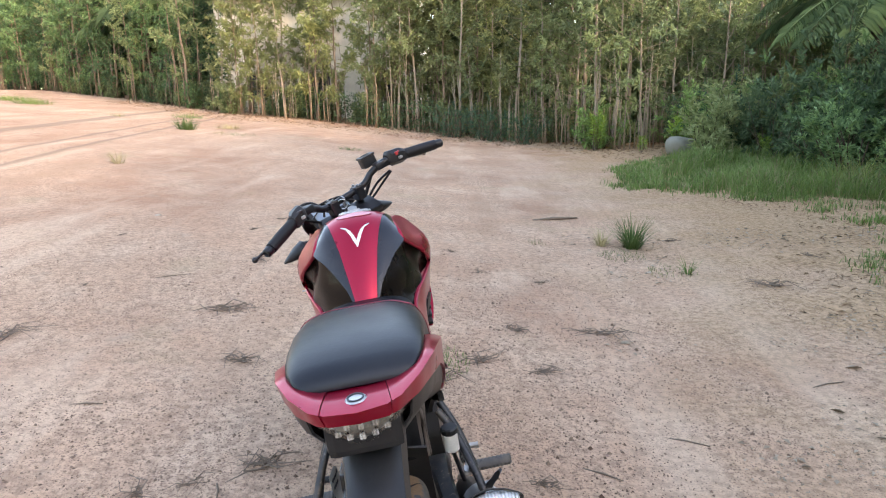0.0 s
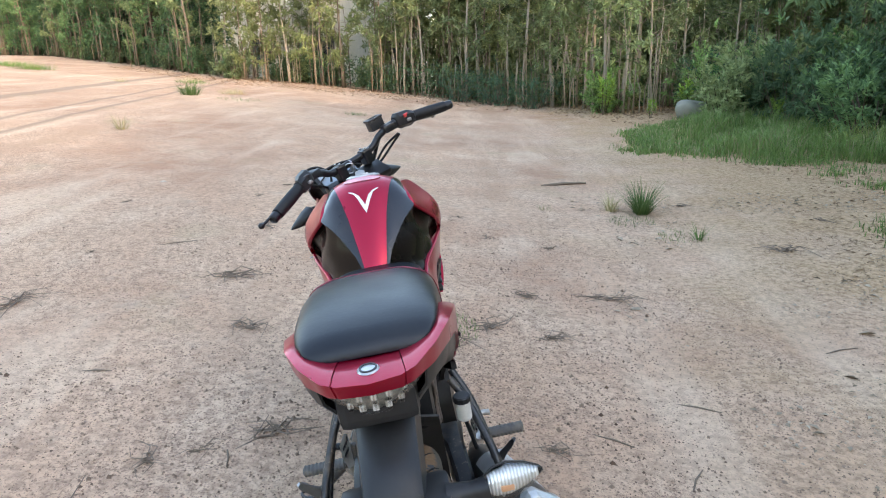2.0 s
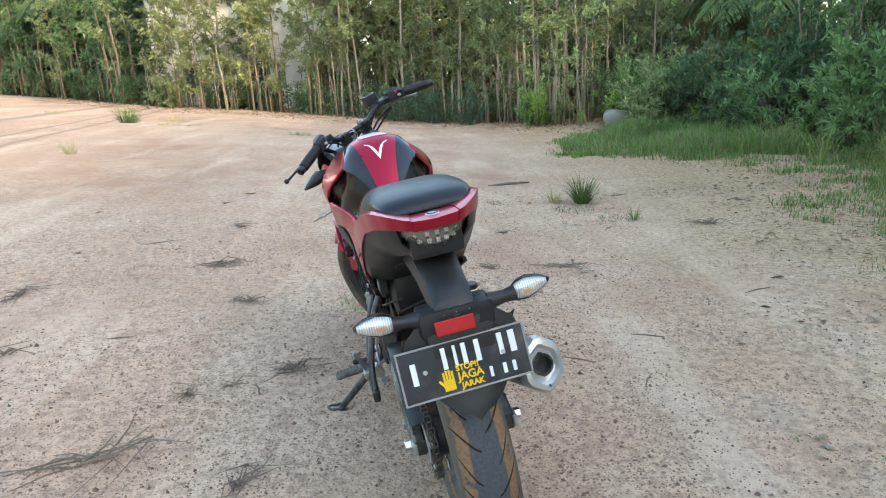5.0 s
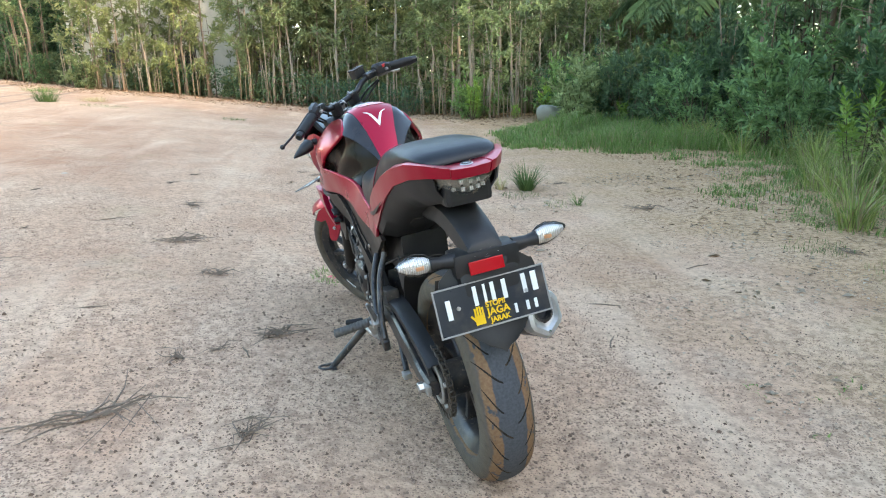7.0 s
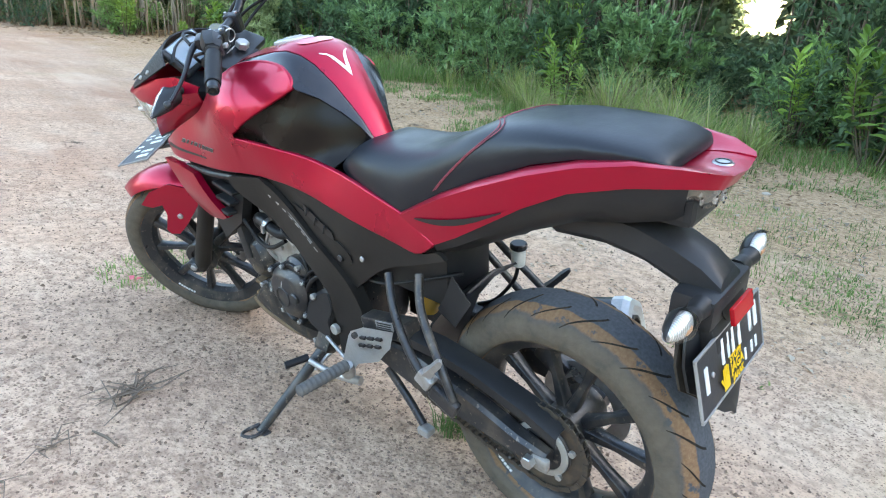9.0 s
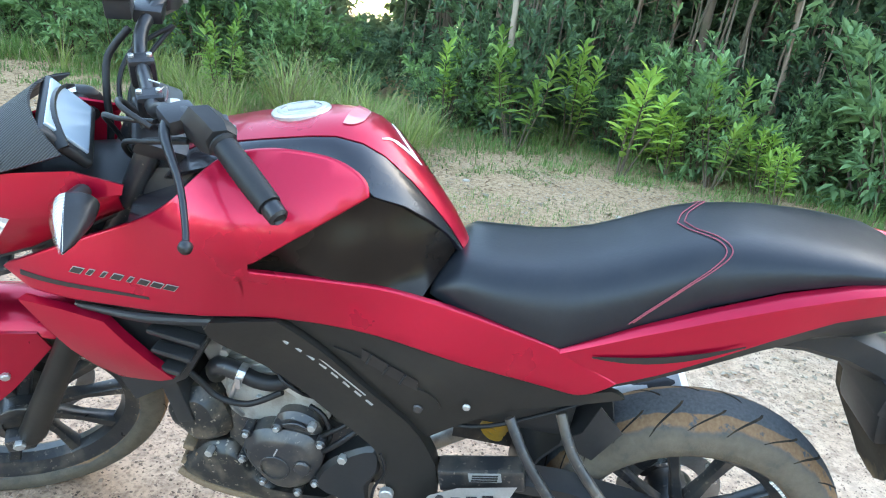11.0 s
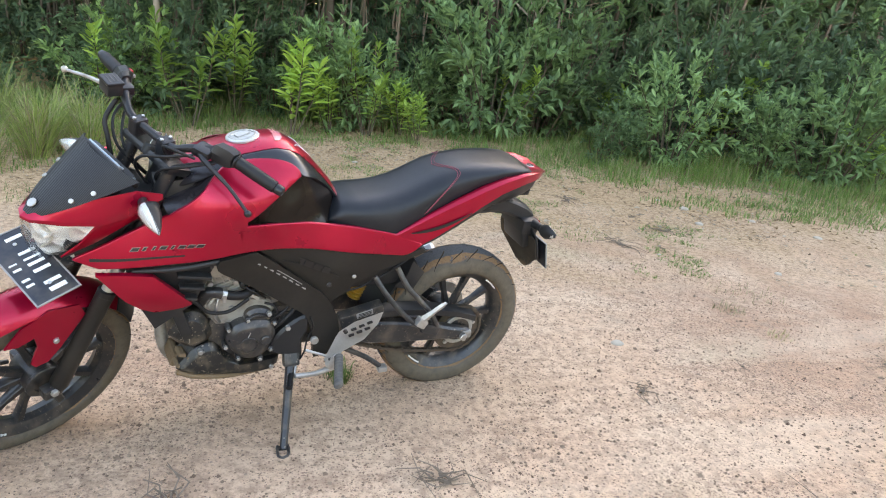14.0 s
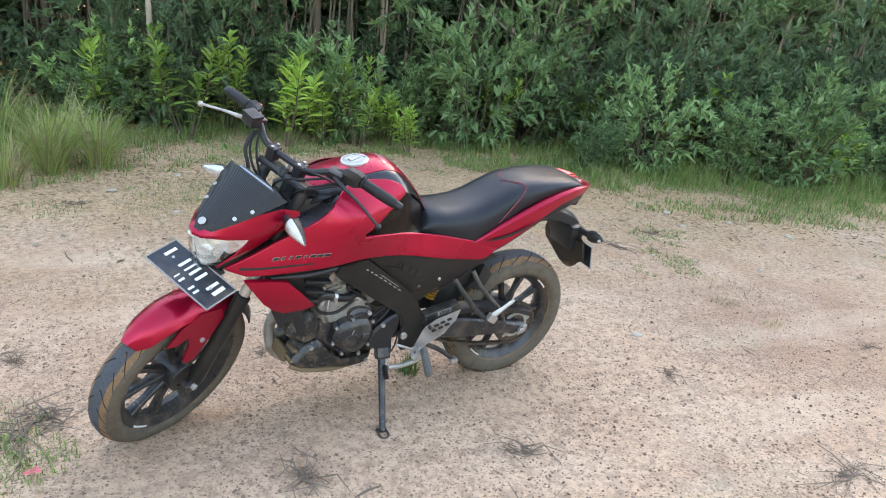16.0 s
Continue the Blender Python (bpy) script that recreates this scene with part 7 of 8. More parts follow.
def build_engine():
    # crankcase, cylinder, covers, hoses
    part("crankcase", join(block((0, 0.76, 0.375), (0.20, 0.30, 0.19), 0.04), block((0, 0.62, 0.40), (0.18, 0.18, 0.18), 0.04)), BLACK_METAL, bike, "black crankcase with caked dust", 40)
    rows = []
    for s in range(7):
        y, z, hw, hd = 0.80 + 0.016 * s, 0.43 + 0.033 * s, 0.085, 0.080
        rows.append([(hw * x, y + hd * v, z - 0.35 * hd * v) for x, v in ((-1, -0.8), (-0.8, -1), (0.8, -1), (1, -0.8), (1, 0.8), (0.8, 1), (-0.8, 1), (-1, 0.8))])
    part("cylinder", loft(rows, close=True, caps=True), ENGINE_GREY, bike, "grey cast cylinder block", 35)
    part("cylinder_flange", cast_cover([(0.880, 0.445), (0.905, 0.520), (0.860, 0.545), (0.775, 0.535), (0.715, 0.520), (0.705, 0.470), (0.790, 0.455)], -0.060, -0.100, 0.006), ENGINE_GREY, bike, "pale cast flange below the cylinder", 30)
    for k in range(3):
        part("cylinder_fin", block((-0.088, 0.835 + 0.012 * k, 0.560 + 0.016 * k), (0.016, 0.140, 0.005), 0.002, (-20, 0, 0)), ENGINE_GREY, bike)
    part("cylinder_head", block((0, 0.895, 0.640), (0.17, 0.17, 0.085), 0.02, (-26, 0, 0)), ENGINE_GREY, bike, "grey cylinder head", 40)
    for k in range(4):
        part("head_rib", block((-0.088, 0.845 + 0.022 * k, 0.612 + 0.006 * k), (0.014, 0.006, 0.050), 0.002, (-26, 0, 0)), ENGINE_GREY, bike)
    for y, z in ((0.835, 0.505), (0.880, 0.530), (0.900, 0.600), (0.825, 0.600), (0.940, 0.620), (0.790, 0.620)):
        part("bolt", disc((-0.100, y, z), (1, 0, 0), 0.009, 0.016, 6, 0.001), ALLOY, bike)
    cover = part("clutch_cover", cast_cover([(0.847, 0.436), (0.812, 0.465), (0.730, 0.467), (0.700, 0.425), (0.708, 0.379), (0.724, 0.347), (0.754, 0.324), (0.796, 0.326), (0.833, 0.359), (0.855, 0.398)], -0.095, -0.152, 0.018), BLACK_METAL, bike, "black cast generator cover", 25)
    part("cover_ring", disc((-0.152, 0.787, 0.387), (1, 0, 0), 0.030, 0.006, 32, 0.001, 0.026), BLACK_METAL, cover, "", 30)
    part("cover_plug", disc((-0.151, 0.733, 0.402), (1, 0, 0), 0.017, 0.016, 20, 0.003), BLACK_METAL, cover, "", 30)
    part("cover_mark", block((-0.1525, 0.786, 0.427), (0.002, 0.003, 0.020), 0.0006, (20, 0, 0)), GREY_MARK, cover, "pale scratch mark")
    for y, z in ((0.848, 0.447), (0.789, 0.476), (0.705, 0.455), (0.856, 0.380), (0.815, 0.330), (0.745, 0.318), (0.712, 0.352)):
        part("bolt_boss", disc((-0.124, y, z), (1, 0, 0), 0.010, 0.034, 16, 0.002), BLACK_METAL, cover, "", 30)
        part("bolt", disc((-0.143, y, z), (1, 0, 0), 0.0062, 0.006, 6, 0.001), ALLOY, cover)
    arch = part("starter_cover", cast_cover([(0.795, 0.470), (0.787, 0.497), (0.755, 0.507), (0.719, 0.494), (0.709, 0.465), (0.750, 0.455)], -0.080, -0.130, 0.010), BLACK_METAL, bike, "black arched starter cover", 25)
    part("cover_rib", tube([(-0.131, 0.782, 0.478), (-0.133, 0.755, 0.489), (-0.131, 0.724, 0.476)], 0.0035), BLACK_METAL, arch, "", 60)
    part("bolt", disc((-0.135, 0.723, 0.492), (1, 0, 0), 0.008, 0.016, 6, 0.001), ALLOY, arch)
    sc = part("sprocket_cover", cast_cover([(0.711, 0.338), (0.702, 0.393), (0.660, 0.440), (0.601, 0.471), (0.589, 0.421), (0.608, 0.366), (0.605, 0.293), (0.650, 0.312)], -0.085, -0.140, 0.008), BLACK_MATTE, bike, "matt dark front sprocket cover", 25)
    part("bolt", disc((-0.141, 0.661, 0.432), (1, 0, 0), 0.009, 0.014, 6, 0.001), ALLOY, sc)
    part("beam_bolt", disc((-0.152, 0.570, 0.376), (1, 0, 0), 0.014, 0.014, 16, 0.002), ALLOY, bike, "pale pivot bolt")
    part("beam_lead", tube([(-0.147, 0.590, 0.470), (-0.150, 0.578, 0.430), (-0.150, 0.594, 0.385), (-0.146, 0.600, 0.330), (-0.142, 0.612, 0.295)], 0.0030, 6), RUBBER, bike, "thin black lead down the frame", 60)
    for k, pts in enumerate((((-0.120, 0.715, 0.415), (-0.135, 0.690, 0.445), (-0.138, 0.660, 0.480), (-0.120, 0.630, 0.505)), ((-0.118, 0.720, 0.430), (-0.128, 0.700, 0.470), (-0.130, 0.668, 0.500), (-0.110, 0.640, 0.520)),
                             ((-0.112, 0.735, 0.520), (-0.122, 0.705, 0.510), (-0.124, 0.690, 0.470), (-0.116, 0.700, 0.435)))):
        part("lead", tube(pts, 0.0045 if k else 0.006, 8), RUBBER, bike, "black sheathed wiring", 60)
    # coolant elbow, clip, hose and clutch cable
    part("hose_elbow", tube([(-0.085, 0.925, 0.530), (-0.104, 0.918, 0.560), (-0.112, 0.900, 0.577), (-0.114, 0.866, 0.570)], 0.018), BLACK_METAL, bike, "dark water elbow", 60)
    part("water_hose", tube([(-0.114, 0.868, 0.570), (-0.116, 0.835, 0.560), (-0.112, 0.800, 0.558), (-0.098, 0.760, 0.570)], 0.015), RUBBER, bike, "black coolant hose", 60)
    part("hose_clip", lathe([(0.0195, -0.007), (0.0195, 0.007), (0.017, 0.007), (0.017, -0.007)], (-0.1145, 0.862, 0.568), (0, -1, -0.25), 20, True), STEEL, bike, "bright hose clip")
    part("clip_screw", block((-0.134, 0.862, 0.562), (0.008, 0.010, 0.022), 0.001), STEEL, bike)
    part("clutch_cable", tube([(-0.140, 0.985, 0.600), (-0.130, 0.940, 0.550), (-0.125, 0.906, 0.512), (-0.126, 0.848, 0.509), (-0.118, 0.786, 0.545)], 0.006), RUBBER, bike, "black cable", 60)
    part("clutch_arm", block((-0.112, 0.775, 0.552), (0.012, 0.050, 0.012), 0.003, (28, 0, 0)), ALLOY, bike, "small alloy clutch arm")
    part("starter", disc((0.02, 0.70, 0.52), (1, 0, 0), 0.045, 0.16, 24, 0.006), ENGINE_GREY, bike, "", 30)
    part("throttle_body", block((0, 0.72, 0.62), (0.14, 0.16, 0.10), 0.03), BLACK_METAL, bike, "", 40)
    part("oil_line", tube([(-0.100, 0.870, 0.455), (-0.114, 0.885, 0.490), (-0.112, 0.880, 0.530), (-0.098, 0.870, 0.560)], 0.005), STEEL, bike, "thin steel oil line", 60)
    part("sensor", disc((-0.098, 0.800, 0.590), (1, 0, 0), 0.014, 0.026, 16, 0.003), BLACK_MATTE, bike, "", 30)
    part("sensor_lead", tube([(-0.110, 0.800, 0.590), (-0.128, 0.780, 0.580), (-0.122, 0.750, 0.555), (-0.100, 0.730, 0.530)], 0.0035), RUBBER, bike, "", 60)
    part("cam_cover_plug", disc((-0.088, 0.880, 0.640), (1, 0, 0), 0.024, 0.018, 24, 0.003), ENGINE_GREY, bike, "round grey cam plug", 30)
    # radiator, its splashed shroud and the belly pan below
    part("radiator", block((0, 1.005, 0.545), (0.26, 0.035, 0.23), 0.006, (-18, 0, 0)), BLACK_MATTE, bike, "dark radiator", 30)
    splash = worn("splashed_plastic", (0.014, 0.014, 0.014), 0.36, dirt=(0.22, 0.165, 0.11), amount=0.6, scale=26.0, flecks=0.5)
    for sx in (-1, 1):
        shroud = part("radiator_shroud", cast_cover([(1.021, 0.438), (0.972, 0.500), (0.920, 0.488), (0.893, 0.410), (0.941, 0.370), (0.976, 0.380), (1.010, 0.408)], sx * 0.015, sx * 0.124, 0.026), splash, bike, "mud-splashed black radiator shroud", 30)
        part("bolt", disc((sx * 0.120, 0.930, 0.362), (1, 0, 0), 0.008, 0.020, 8, 0.001), ALLOY, shroud)
        pan = part("belly_pan", cast_cover([(0.941, 0.365), (0.890, 0.378), (0.850, 0.338), (0.801, 0.297), (0.775, 0.284), (0.674, 0.296), (0.674, 0.296), (0.695, 0.248), (0.831, 0.240), (0.941, 0.262), (1.000, 0.290), (0.985, 0.318)], sx * 0.012, sx * 0.122, 0.022), splash, bike, "black belly pan caked in mud", 30)
        part("pan_edge", tube([(sx * 0.114, 1.000, 0.288), (sx * 0.112, 0.941, 0.260), (sx * 0.106, 0.831, 0.240), (sx * 0.104, 0.700, 0.250)], [0.008, 0.010, 0.009, 0.006]), MUD, pan, "dried mud along the pan's lower edge", 60)
        part("bolt", disc((sx * 0.124, 0.703, 0.268), (1, 0, 0), 0.008, 0.012, 8, 0.001), ALLOY, pan)
        for y, z, a in ((0.985, 0.345, 20), (0.960, 0.330, -15), (0.992, 0.300, 35)):
            part("mud_clod", block((sx * 0.085, y, z), (0.050, 0.024, 0.014), 0.006, (a, 0, 10)), MUD, pan)
    part("belly_mud", block((-0.01, 1.004, 0.292), (0.10, 0.024, 0.050), 0.010, (18, 0, 6)), MUD, bike, "dried mud on the belly pan's nose")
    # fasteners and marks on the side panels
    for sx in (-1, 1):
        part("rivet", disc((sx * (BODY(0.452, 0.611) + 0.000), 0.452, 0.611), (1, 0, 0), 0.007, 0.006, 20, 0.002), ALLOY, bike, "pale quarter-turn fastener")
        part("rivet", disc((sx * (BODY(0.535, 0.585) - 0.004), 0.535, 0.585), (1, 0, 0), 0.009, 0.010, 16, 0.002), BLACK_METAL, bike)
        part("rivet", disc((sx * 0.154, 0.905, 0.692), (1, 0, 0), 0.007, 0.012, 12, 0.002), BLACK_METAL, bike)
        # slanting word on the beam, as plain grey bars
        bars = []
        for k in range(8):
            s = k / 7
            y, z = 0.770 - 0.150 * s, 0.692 - 0.108 * s
            b = block((0, 0, 0), (0.002, 0.0150, 0.0045), 0)
            b.transform(Matrix.Translation((sx * (BODY(y, z) + 0.0055), y, z)) @ Matrix.Rotation(radians(36), 4, 'X'))
            bars.append(b)
        b = block((0, 0, 0), (0.002, 0.185, 0.0022), 0)
        b.transform(Matrix.Translation((sx * (BODY(0.70, 0.652) + 0.006), 0.702, 0.655)) @ Matrix.Rotation(radians(36), 4, 'X'))
        bars.append(b)
        part("beam_mark", join(*bars), GREY_MARK, bike, "grey wordmark drawn as bars")
        # model mark on the cowl, dark shapes with a pale edge, and a striped pinstripe below it
        for mat, grow, lift in ((GREY_MARK, 0.0012, 0.0016), (BLACK_MARK, 0.0, 0.0024)):
            bars = []
            for k, w in enumerate((0.018, 0.008, 0.006, 0.016, 0.006, 0.016, 0.017, 0.018)):
                y = 1.105 - 0.0235 * k
                z = 0.776 + 0.0012 * k
                rows = []
                for j in range(3):
                    yy = y + (1 - j) * (w / 2 + grow)
                    rows.append([(sx * (BODY(yy + 0.004, z - 0.0052) + lift), yy + 0.004, z - 0.0045 - grow), (sx * (BODY(yy - 0.004, z + 0.0052) + lift), yy - 0.004, z + 0.0045 + grow)])
                bars.append(loft(rows, 0.0008))
            part("model_mark", join(*bars), mat, bike, "model wordmark drawn as bars")
        rows = []
        for k in range(11):
            s = k / 10
            y, z = 1.215 - 0.235 * s, 0.744 + 0.010 * s
            h = 0.0045 * (1 - 0.5 * s)
            rows.append([(sx * (BODY(y, z - h) + 0.0014), y, z - h), (sx * (BODY(y, z + h) + 0.0014), y, z + h)])
        part("pinstripe", loft(rows, 0.0008), BLACK_MARK, bike, "thin black stripe decal")
        # vent mesh in the side cover
        rows = []
        for k in range(5):
            s = k / 4
            rows.append([(sx * (BODY(0.640 - 0.10 * s, z) - 0.0035), 0.640 - 0.10 * s, z) for z in (0.688 - 0.045 * s - 0.012, 0.688 - 0.045 * s + 0.012)])
        part("vent", loft(rows, 0.001), BLACK_MARK, bike, "dark vent slot")
        for z0, y0 in ((0.684, 0.630), (0.668, 0.600), (0.655, 0.570)):
            part("vent_bar", tube([(sx * BODY(y0, z0), y0, z0 - 0.010), (sx * BODY(y0, z0), y0 - 0.008, z0 + 0.010)], 0.002), BLACK_MATTE, bike)


build_rear()
build_engine()


# -- front end, built straight ahead and turned to the lock --
def build_front():
    up = AXIS
    axle = Vector((0, FRONT_Y, FRONT_Z))
    for sx in (-1, 1):
        foot = axle + Vector((sx * 0.083, -0.012, -0.018))
        leg = steered(part("fork_leg", tube([foot, foot + up * 0.03, foot + up * 0.18, foot + up * 0.36], [0.018, 0.027, 0.026, 0.025], 18, False), BROWN_MATTE, bike, "dark fork leg with dust", 50))
        part("stanchion", tube([foot + up * 0.36, foot + up * 0.50], 0.018, 18), SILVER, leg, "bright fork tube", 60)
        part("upper_tube", tube([foot + up * 0.50, foot + up * 0.78], 0.020, 18), BLACK_METAL, leg, "black upper fork tube", 60)
        part("dust_seal", disc(foot + up * 0.36, up, 0.026, 0.022, 20, 0.003), RUBBER, leg)
        part("axle_clamp", block(foot + Vector((0, 0.012, 0.010)), (0.038, 0.055, 0.042), 0.010), BLACK_METAL, leg)
        part("axle_end", disc(foot + Vector((sx * 0.022, 0.012, 0.018)), (1, 0, 0), 0.012, 0.014, 6, 0.002), ALLOY, leg)
    steered(part("lower_yoke", block(axle + up * 0.545 + Vector((0, -0.03, 0)), (0.23, 0.09, 0.035), 0.012, (RAKE, 0, 0)), BLACK_BAR, bike, "", 40))
    yoke = steered(part("upper_yoke", block(axle + up * 0.755 + Vector((0, -0.035, 0)), (0.215, 0.085, 0.026), 0.010, (RAKE, 0, 0)), BLACK_BAR, bike, "black top yoke", 40))
    part("steering_nut", disc(axle + up * 0.775 + Vector((0, -0.055, 0)), up, 0.018, 0.020, 6, 0.003), ALLOY, yoke)
    part("head_tube", tube([STEER_AT - up * 0.16, STEER_AT + up * 0.04], 0.034), BLACK_BAR, bike, "", 50)
    # key and ring in the switch
    part("ignition_switch", disc(axle + up * 0.775 + Vector((0, -0.005, 0.0)), up, 0.020, 0.030, 20, 0.003), BLACK_MATTE, yoke, "", 30)
    part("key", block(axle + up * 0.81 + Vector((0, -0.005, 0)), (0.004, 0.018, 0.040), 0.001, (RAKE, 0, 0)), STEEL, yoke, "key left in the switch")
    part("key_ring", lathe([(0.017, -0.0012), (0.0185, 0), (0.017, 0.0012), (0.0155, 0)], axle + up * 0.815 + Vector((-0.016, -0.02, -0.005)), (0.6, 1, 0.2), 20, True), STEEL, yoke)
    part("ignition_tag", block(axle + up * 0.77 + Vector((-0.032, -0.035, 0.002)), (0.022, 0.002, 0.030), 0.0005, (60, 0, 10)), WHITE_PLASTIC, yoke, "small white key tag")
    # brake disc, caliper, hose
    d = steered(part("front_disc", disc(axle + Vector((0.062, 0, 0)), (1, 0, 0), 0.132, 0.005, 56, 0.001, 0.095), STEEL, bike, "front brake disc", 30))
    for k in range(5):
        a = 2 * math.pi * k / 5
        part("disc_arm", tube([axle + Vector((0.060, math.sin(a) * 0.05, math.cos(a) * 0.05)), axle + Vector((0.062, math.sin(a) * 0.10, math.cos(a) * 0.10))], 0.007), BLACK_METAL, d)
    steered(part("front_caliper", block(axle + Vector((0.075, -0.085, 0.100)), (0.055, 0.060, 0.110), 0.014, (30, 0, 0)), BLACK_METAL, bike, "black brake caliper", 40))
    steered(part("abs_ring", disc(axle + Vector((-0.050, 0, 0)), (1, 0, 0), 0.055, 0.012, 32, 0.002, 0.035), BLACK_METAL, bike))
    # mudguard
    rows = []
    for k in range(17):
        s = k / 16
        a = radians(38 - 104 * s)                                  # from ahead of the wheel to behind it
        hw = float(np.interp(s, [0, 0.03, 0.08, 0.25, 0.6, 1], [0.026, 0.044, 0.054, 0.064, 0.066, 0.056]))
        rr = 0.318 + 0.016 * math.sin(math.pi * (0.25 + 0.75 * s))
        row = []
        for q in (-1, -0.96, -0.8, -0.5, 0, 0.5, 0.8, 0.96, 1):
            r2 = rr - 0.040 * abs(q) ** 3.0
            row.append(axle + Vector((hw * q * (1.08 if abs(q) > 0.9 else 1.0), math.sin(a) * r2, math.cos(a) * r2)))
        rows.append(row)
    guard = steered(part("front_fender", loft(rows[:14], 0.004), RED, bike, "glossy red front mudguard", 40))
    part("fender_tail", loft([[p * 1.0 for p in r] for r in rows[13:]], 0.004), BLACK_MATTE, guard, "black rear end of the mudguard", 40)
    for sx in (-1, 1):
        out = [(1.500, 0.545), (1.455, 0.590), (1.38, 0.618), (1.30, 0.600), (1.285, 0.560), (1.320, 0.520), (1.365, 0.470), (1.400, 0.440), (1.432, 0.440), (1.442, 0.455), (1.420, 0.510), (1.425, 0.545), (1.465, 0.535)]
        bm = bmesh.new()
        f = bm.faces.new([bm.verts.new((sx * (0.066 + 0.10 * (0.60 - z)), y, z)) for y, z in out])
        bmesh.ops.triangulate(bm, faces=[f])
        bmesh.ops.solidify(bm, geom=bm.faces[:], thickness=0.006)
        bmesh.ops.recalc_face_normals(bm, faces=bm.faces[:])
        part("fender_strut", bm, RED, guard, "red fork bracket of the mudguard", 25)
        part("bolt", disc((sx * 0.083, 1.372, 0.508), (1, 0, 0), 0.009, 0.012, 8, 0.002), ALLOY, guard)
    # headlamp: silvered bowl behind a clear lens
    def lamp_rows(scale, back):
        rows = []
        for z, y, hw in ((0.908, 1.392, 0.060), (0.893, 1.398, 0.100), (0.865, 1.402, 0.092), (0.832, 1.398, 0.072), (0.795, 1.388, 0.050), (0.762, 1.372, 0.026)):
            rows.append([(hw * scale * s, y - back - 0.110 * abs(s) ** 1.8 * (hw / 0.098), z) for s in [k / 6 - 1 for k in range(13)]])
        return rows
    head = steered(part("headlamp", loft(lamp_rows(0.97, 0.022), 0.003), LAMP_WHITE, bike, "clear angular headlamp", 40))
    part("lens", loft(lamp_rows(1.0, 0.0), 0.003), CLEAR, head, "clear lens", 50)
    part("lamp_hood", block((0, 1.362, 0.862), (0.10, 0.022, 0.012), 0.004), LAMP_WHITE, head)
    part("bulb", disc((0, 1.355, 0.835), (0, 1, 0.1), 0.020, 0.020, 20, 0.005), CHROME, head, "", 30)
    for sx in (-1, 1):
        part("divider", tube([(sx * 0.03, 1.375, 0.895), (sx * 0.045, 1.352, 0.850), (sx * 0.02, 1.365, 0.805)], 0.004), WHITE_PLASTIC, head)
    part("lamp_back", block((0, 1.27, 0.85), (0.13, 0.12, 0.12), 0.03), BLACK_MATTE, head, "", 40)
    # red visor cowl round the lamp
    for sx in (-1, 1):
        top = [(0.0, 1.380, 0.922), (0.020, 1.372, 0.926), (0.052, 1.322, 0.942), (0.084, 1.246, 0.966), (0.110, 1.168, 0.980), (0.122, 1.100, 0.956)]
        midl = [(0.0, 1.402, 0.909), (0.026, 1.392, 0.909), (0.070, 1.338, 0.914), (0.102, 1.262, 0.922), (0.123, 1.180, 0.935), (0.129, 1.104, 0.944)]
        low = [(0.0, 1.402, 0.900), (0.024, 1.392, 0.899), (0.068, 1.334, 0.896), (0.100, 1.266, 0.892), (0.116, 1.190, 0.903), (0.121, 1.110, 0.934)]
        cw = steered(part("visor_cowl", loft([[(sx * p[0], p[1], p[2]) for p in r] for r in (top, midl, low)], 0.005), RED, bike, "red cowl around the headlamp", 40))
        low2 = [(0.100, 1.268, 0.893), (0.116, 1.190, 0.904), (0.121, 1.110, 0.935)]
        bot2 = [(0.053, 1.335, 0.779), (0.074, 1.259, 0.812), (0.101, 1.107, 0.893)]
        mid2 = [tuple((a + b) / 2 + (0.008 if i == 0 else 0) for i, (a, b) in enumerate(zip(p, q))) for p, q in zip(low2, bot2)]
        part("cheek", loft([[(sx * p[0], p[1], p[2]) for p in r] for r in (low2, mid2, bot2)], 0.005), RED, cw, "", 40)
        bot3 = [(0.020, 1.330, 0.775), (0.030, 1.250, 0.805), (0.060, 1.107, 0.885)]
        part("lamp_chin", loft([[(sx * p[0], p[1], p[2]) for p in r] for r in (bot2, bot3)], 0.005), BLACK_MATTE, cw, "black underside", 40)
    # wind screen in carbon weave
    rows = []
    for s in [k / 8 for k in range(9)]:
        y = 1.396 - 0.150 * s - 0.03 * s * s
        z = 0.910 + 0.115 * s ** 0.9 + 0.022 * s * s
        hw = 0.018 + 0.106 * s ** 0.75
        rows.append([(hw * q, y - 0.034 * abs(q) ** 2 * (0.3 + s), z - 0.026 * abs(q) ** 2.2 * (0.1 + s)) for q in [k / 5 - 1 for k in range(11)]])
    screen = steered(part("wind_screen", loft(rows, 0.004), CARBON, bike, "carbon-look flyscreen", 45))
    part("screen_badge", disc((0, 1.372, 0.9385), (0, 0.6, 0.75), 0.012, 0.004, 24, 0.001), ALLOY, screen, "round silver badge", 30)
    for x, y, z in ((-0.080, 1.264, 0.983), (0.080, 1.264, 0.983), (-0.060, 1.309, 0.961), (0.060, 1.309, 0.961)):
        part("bolt", disc((x, y, z), (x * 6, 0.6, 0.7), 0.0065, 0.008, 12, 0.001), ALLOY, screen)
    # instrument pod
    tilt = pose(0, 1.150, 1.015, -52, 0, 0)
    pod = steered(part("meter", block((0, 1.174, 0.999), (0.164, 0.018, 0.092), 0.008, (-40, 0, 0), 3), BLACK_MATTE, bike, "black digital instrument pod", 45))
    part("display", block((0, 1.1685, 1.0095), (0.136, 0.006, 0.074), 0.003, (-40, 0, 0)), SCREEN, pod, "grey liquid crystal display")
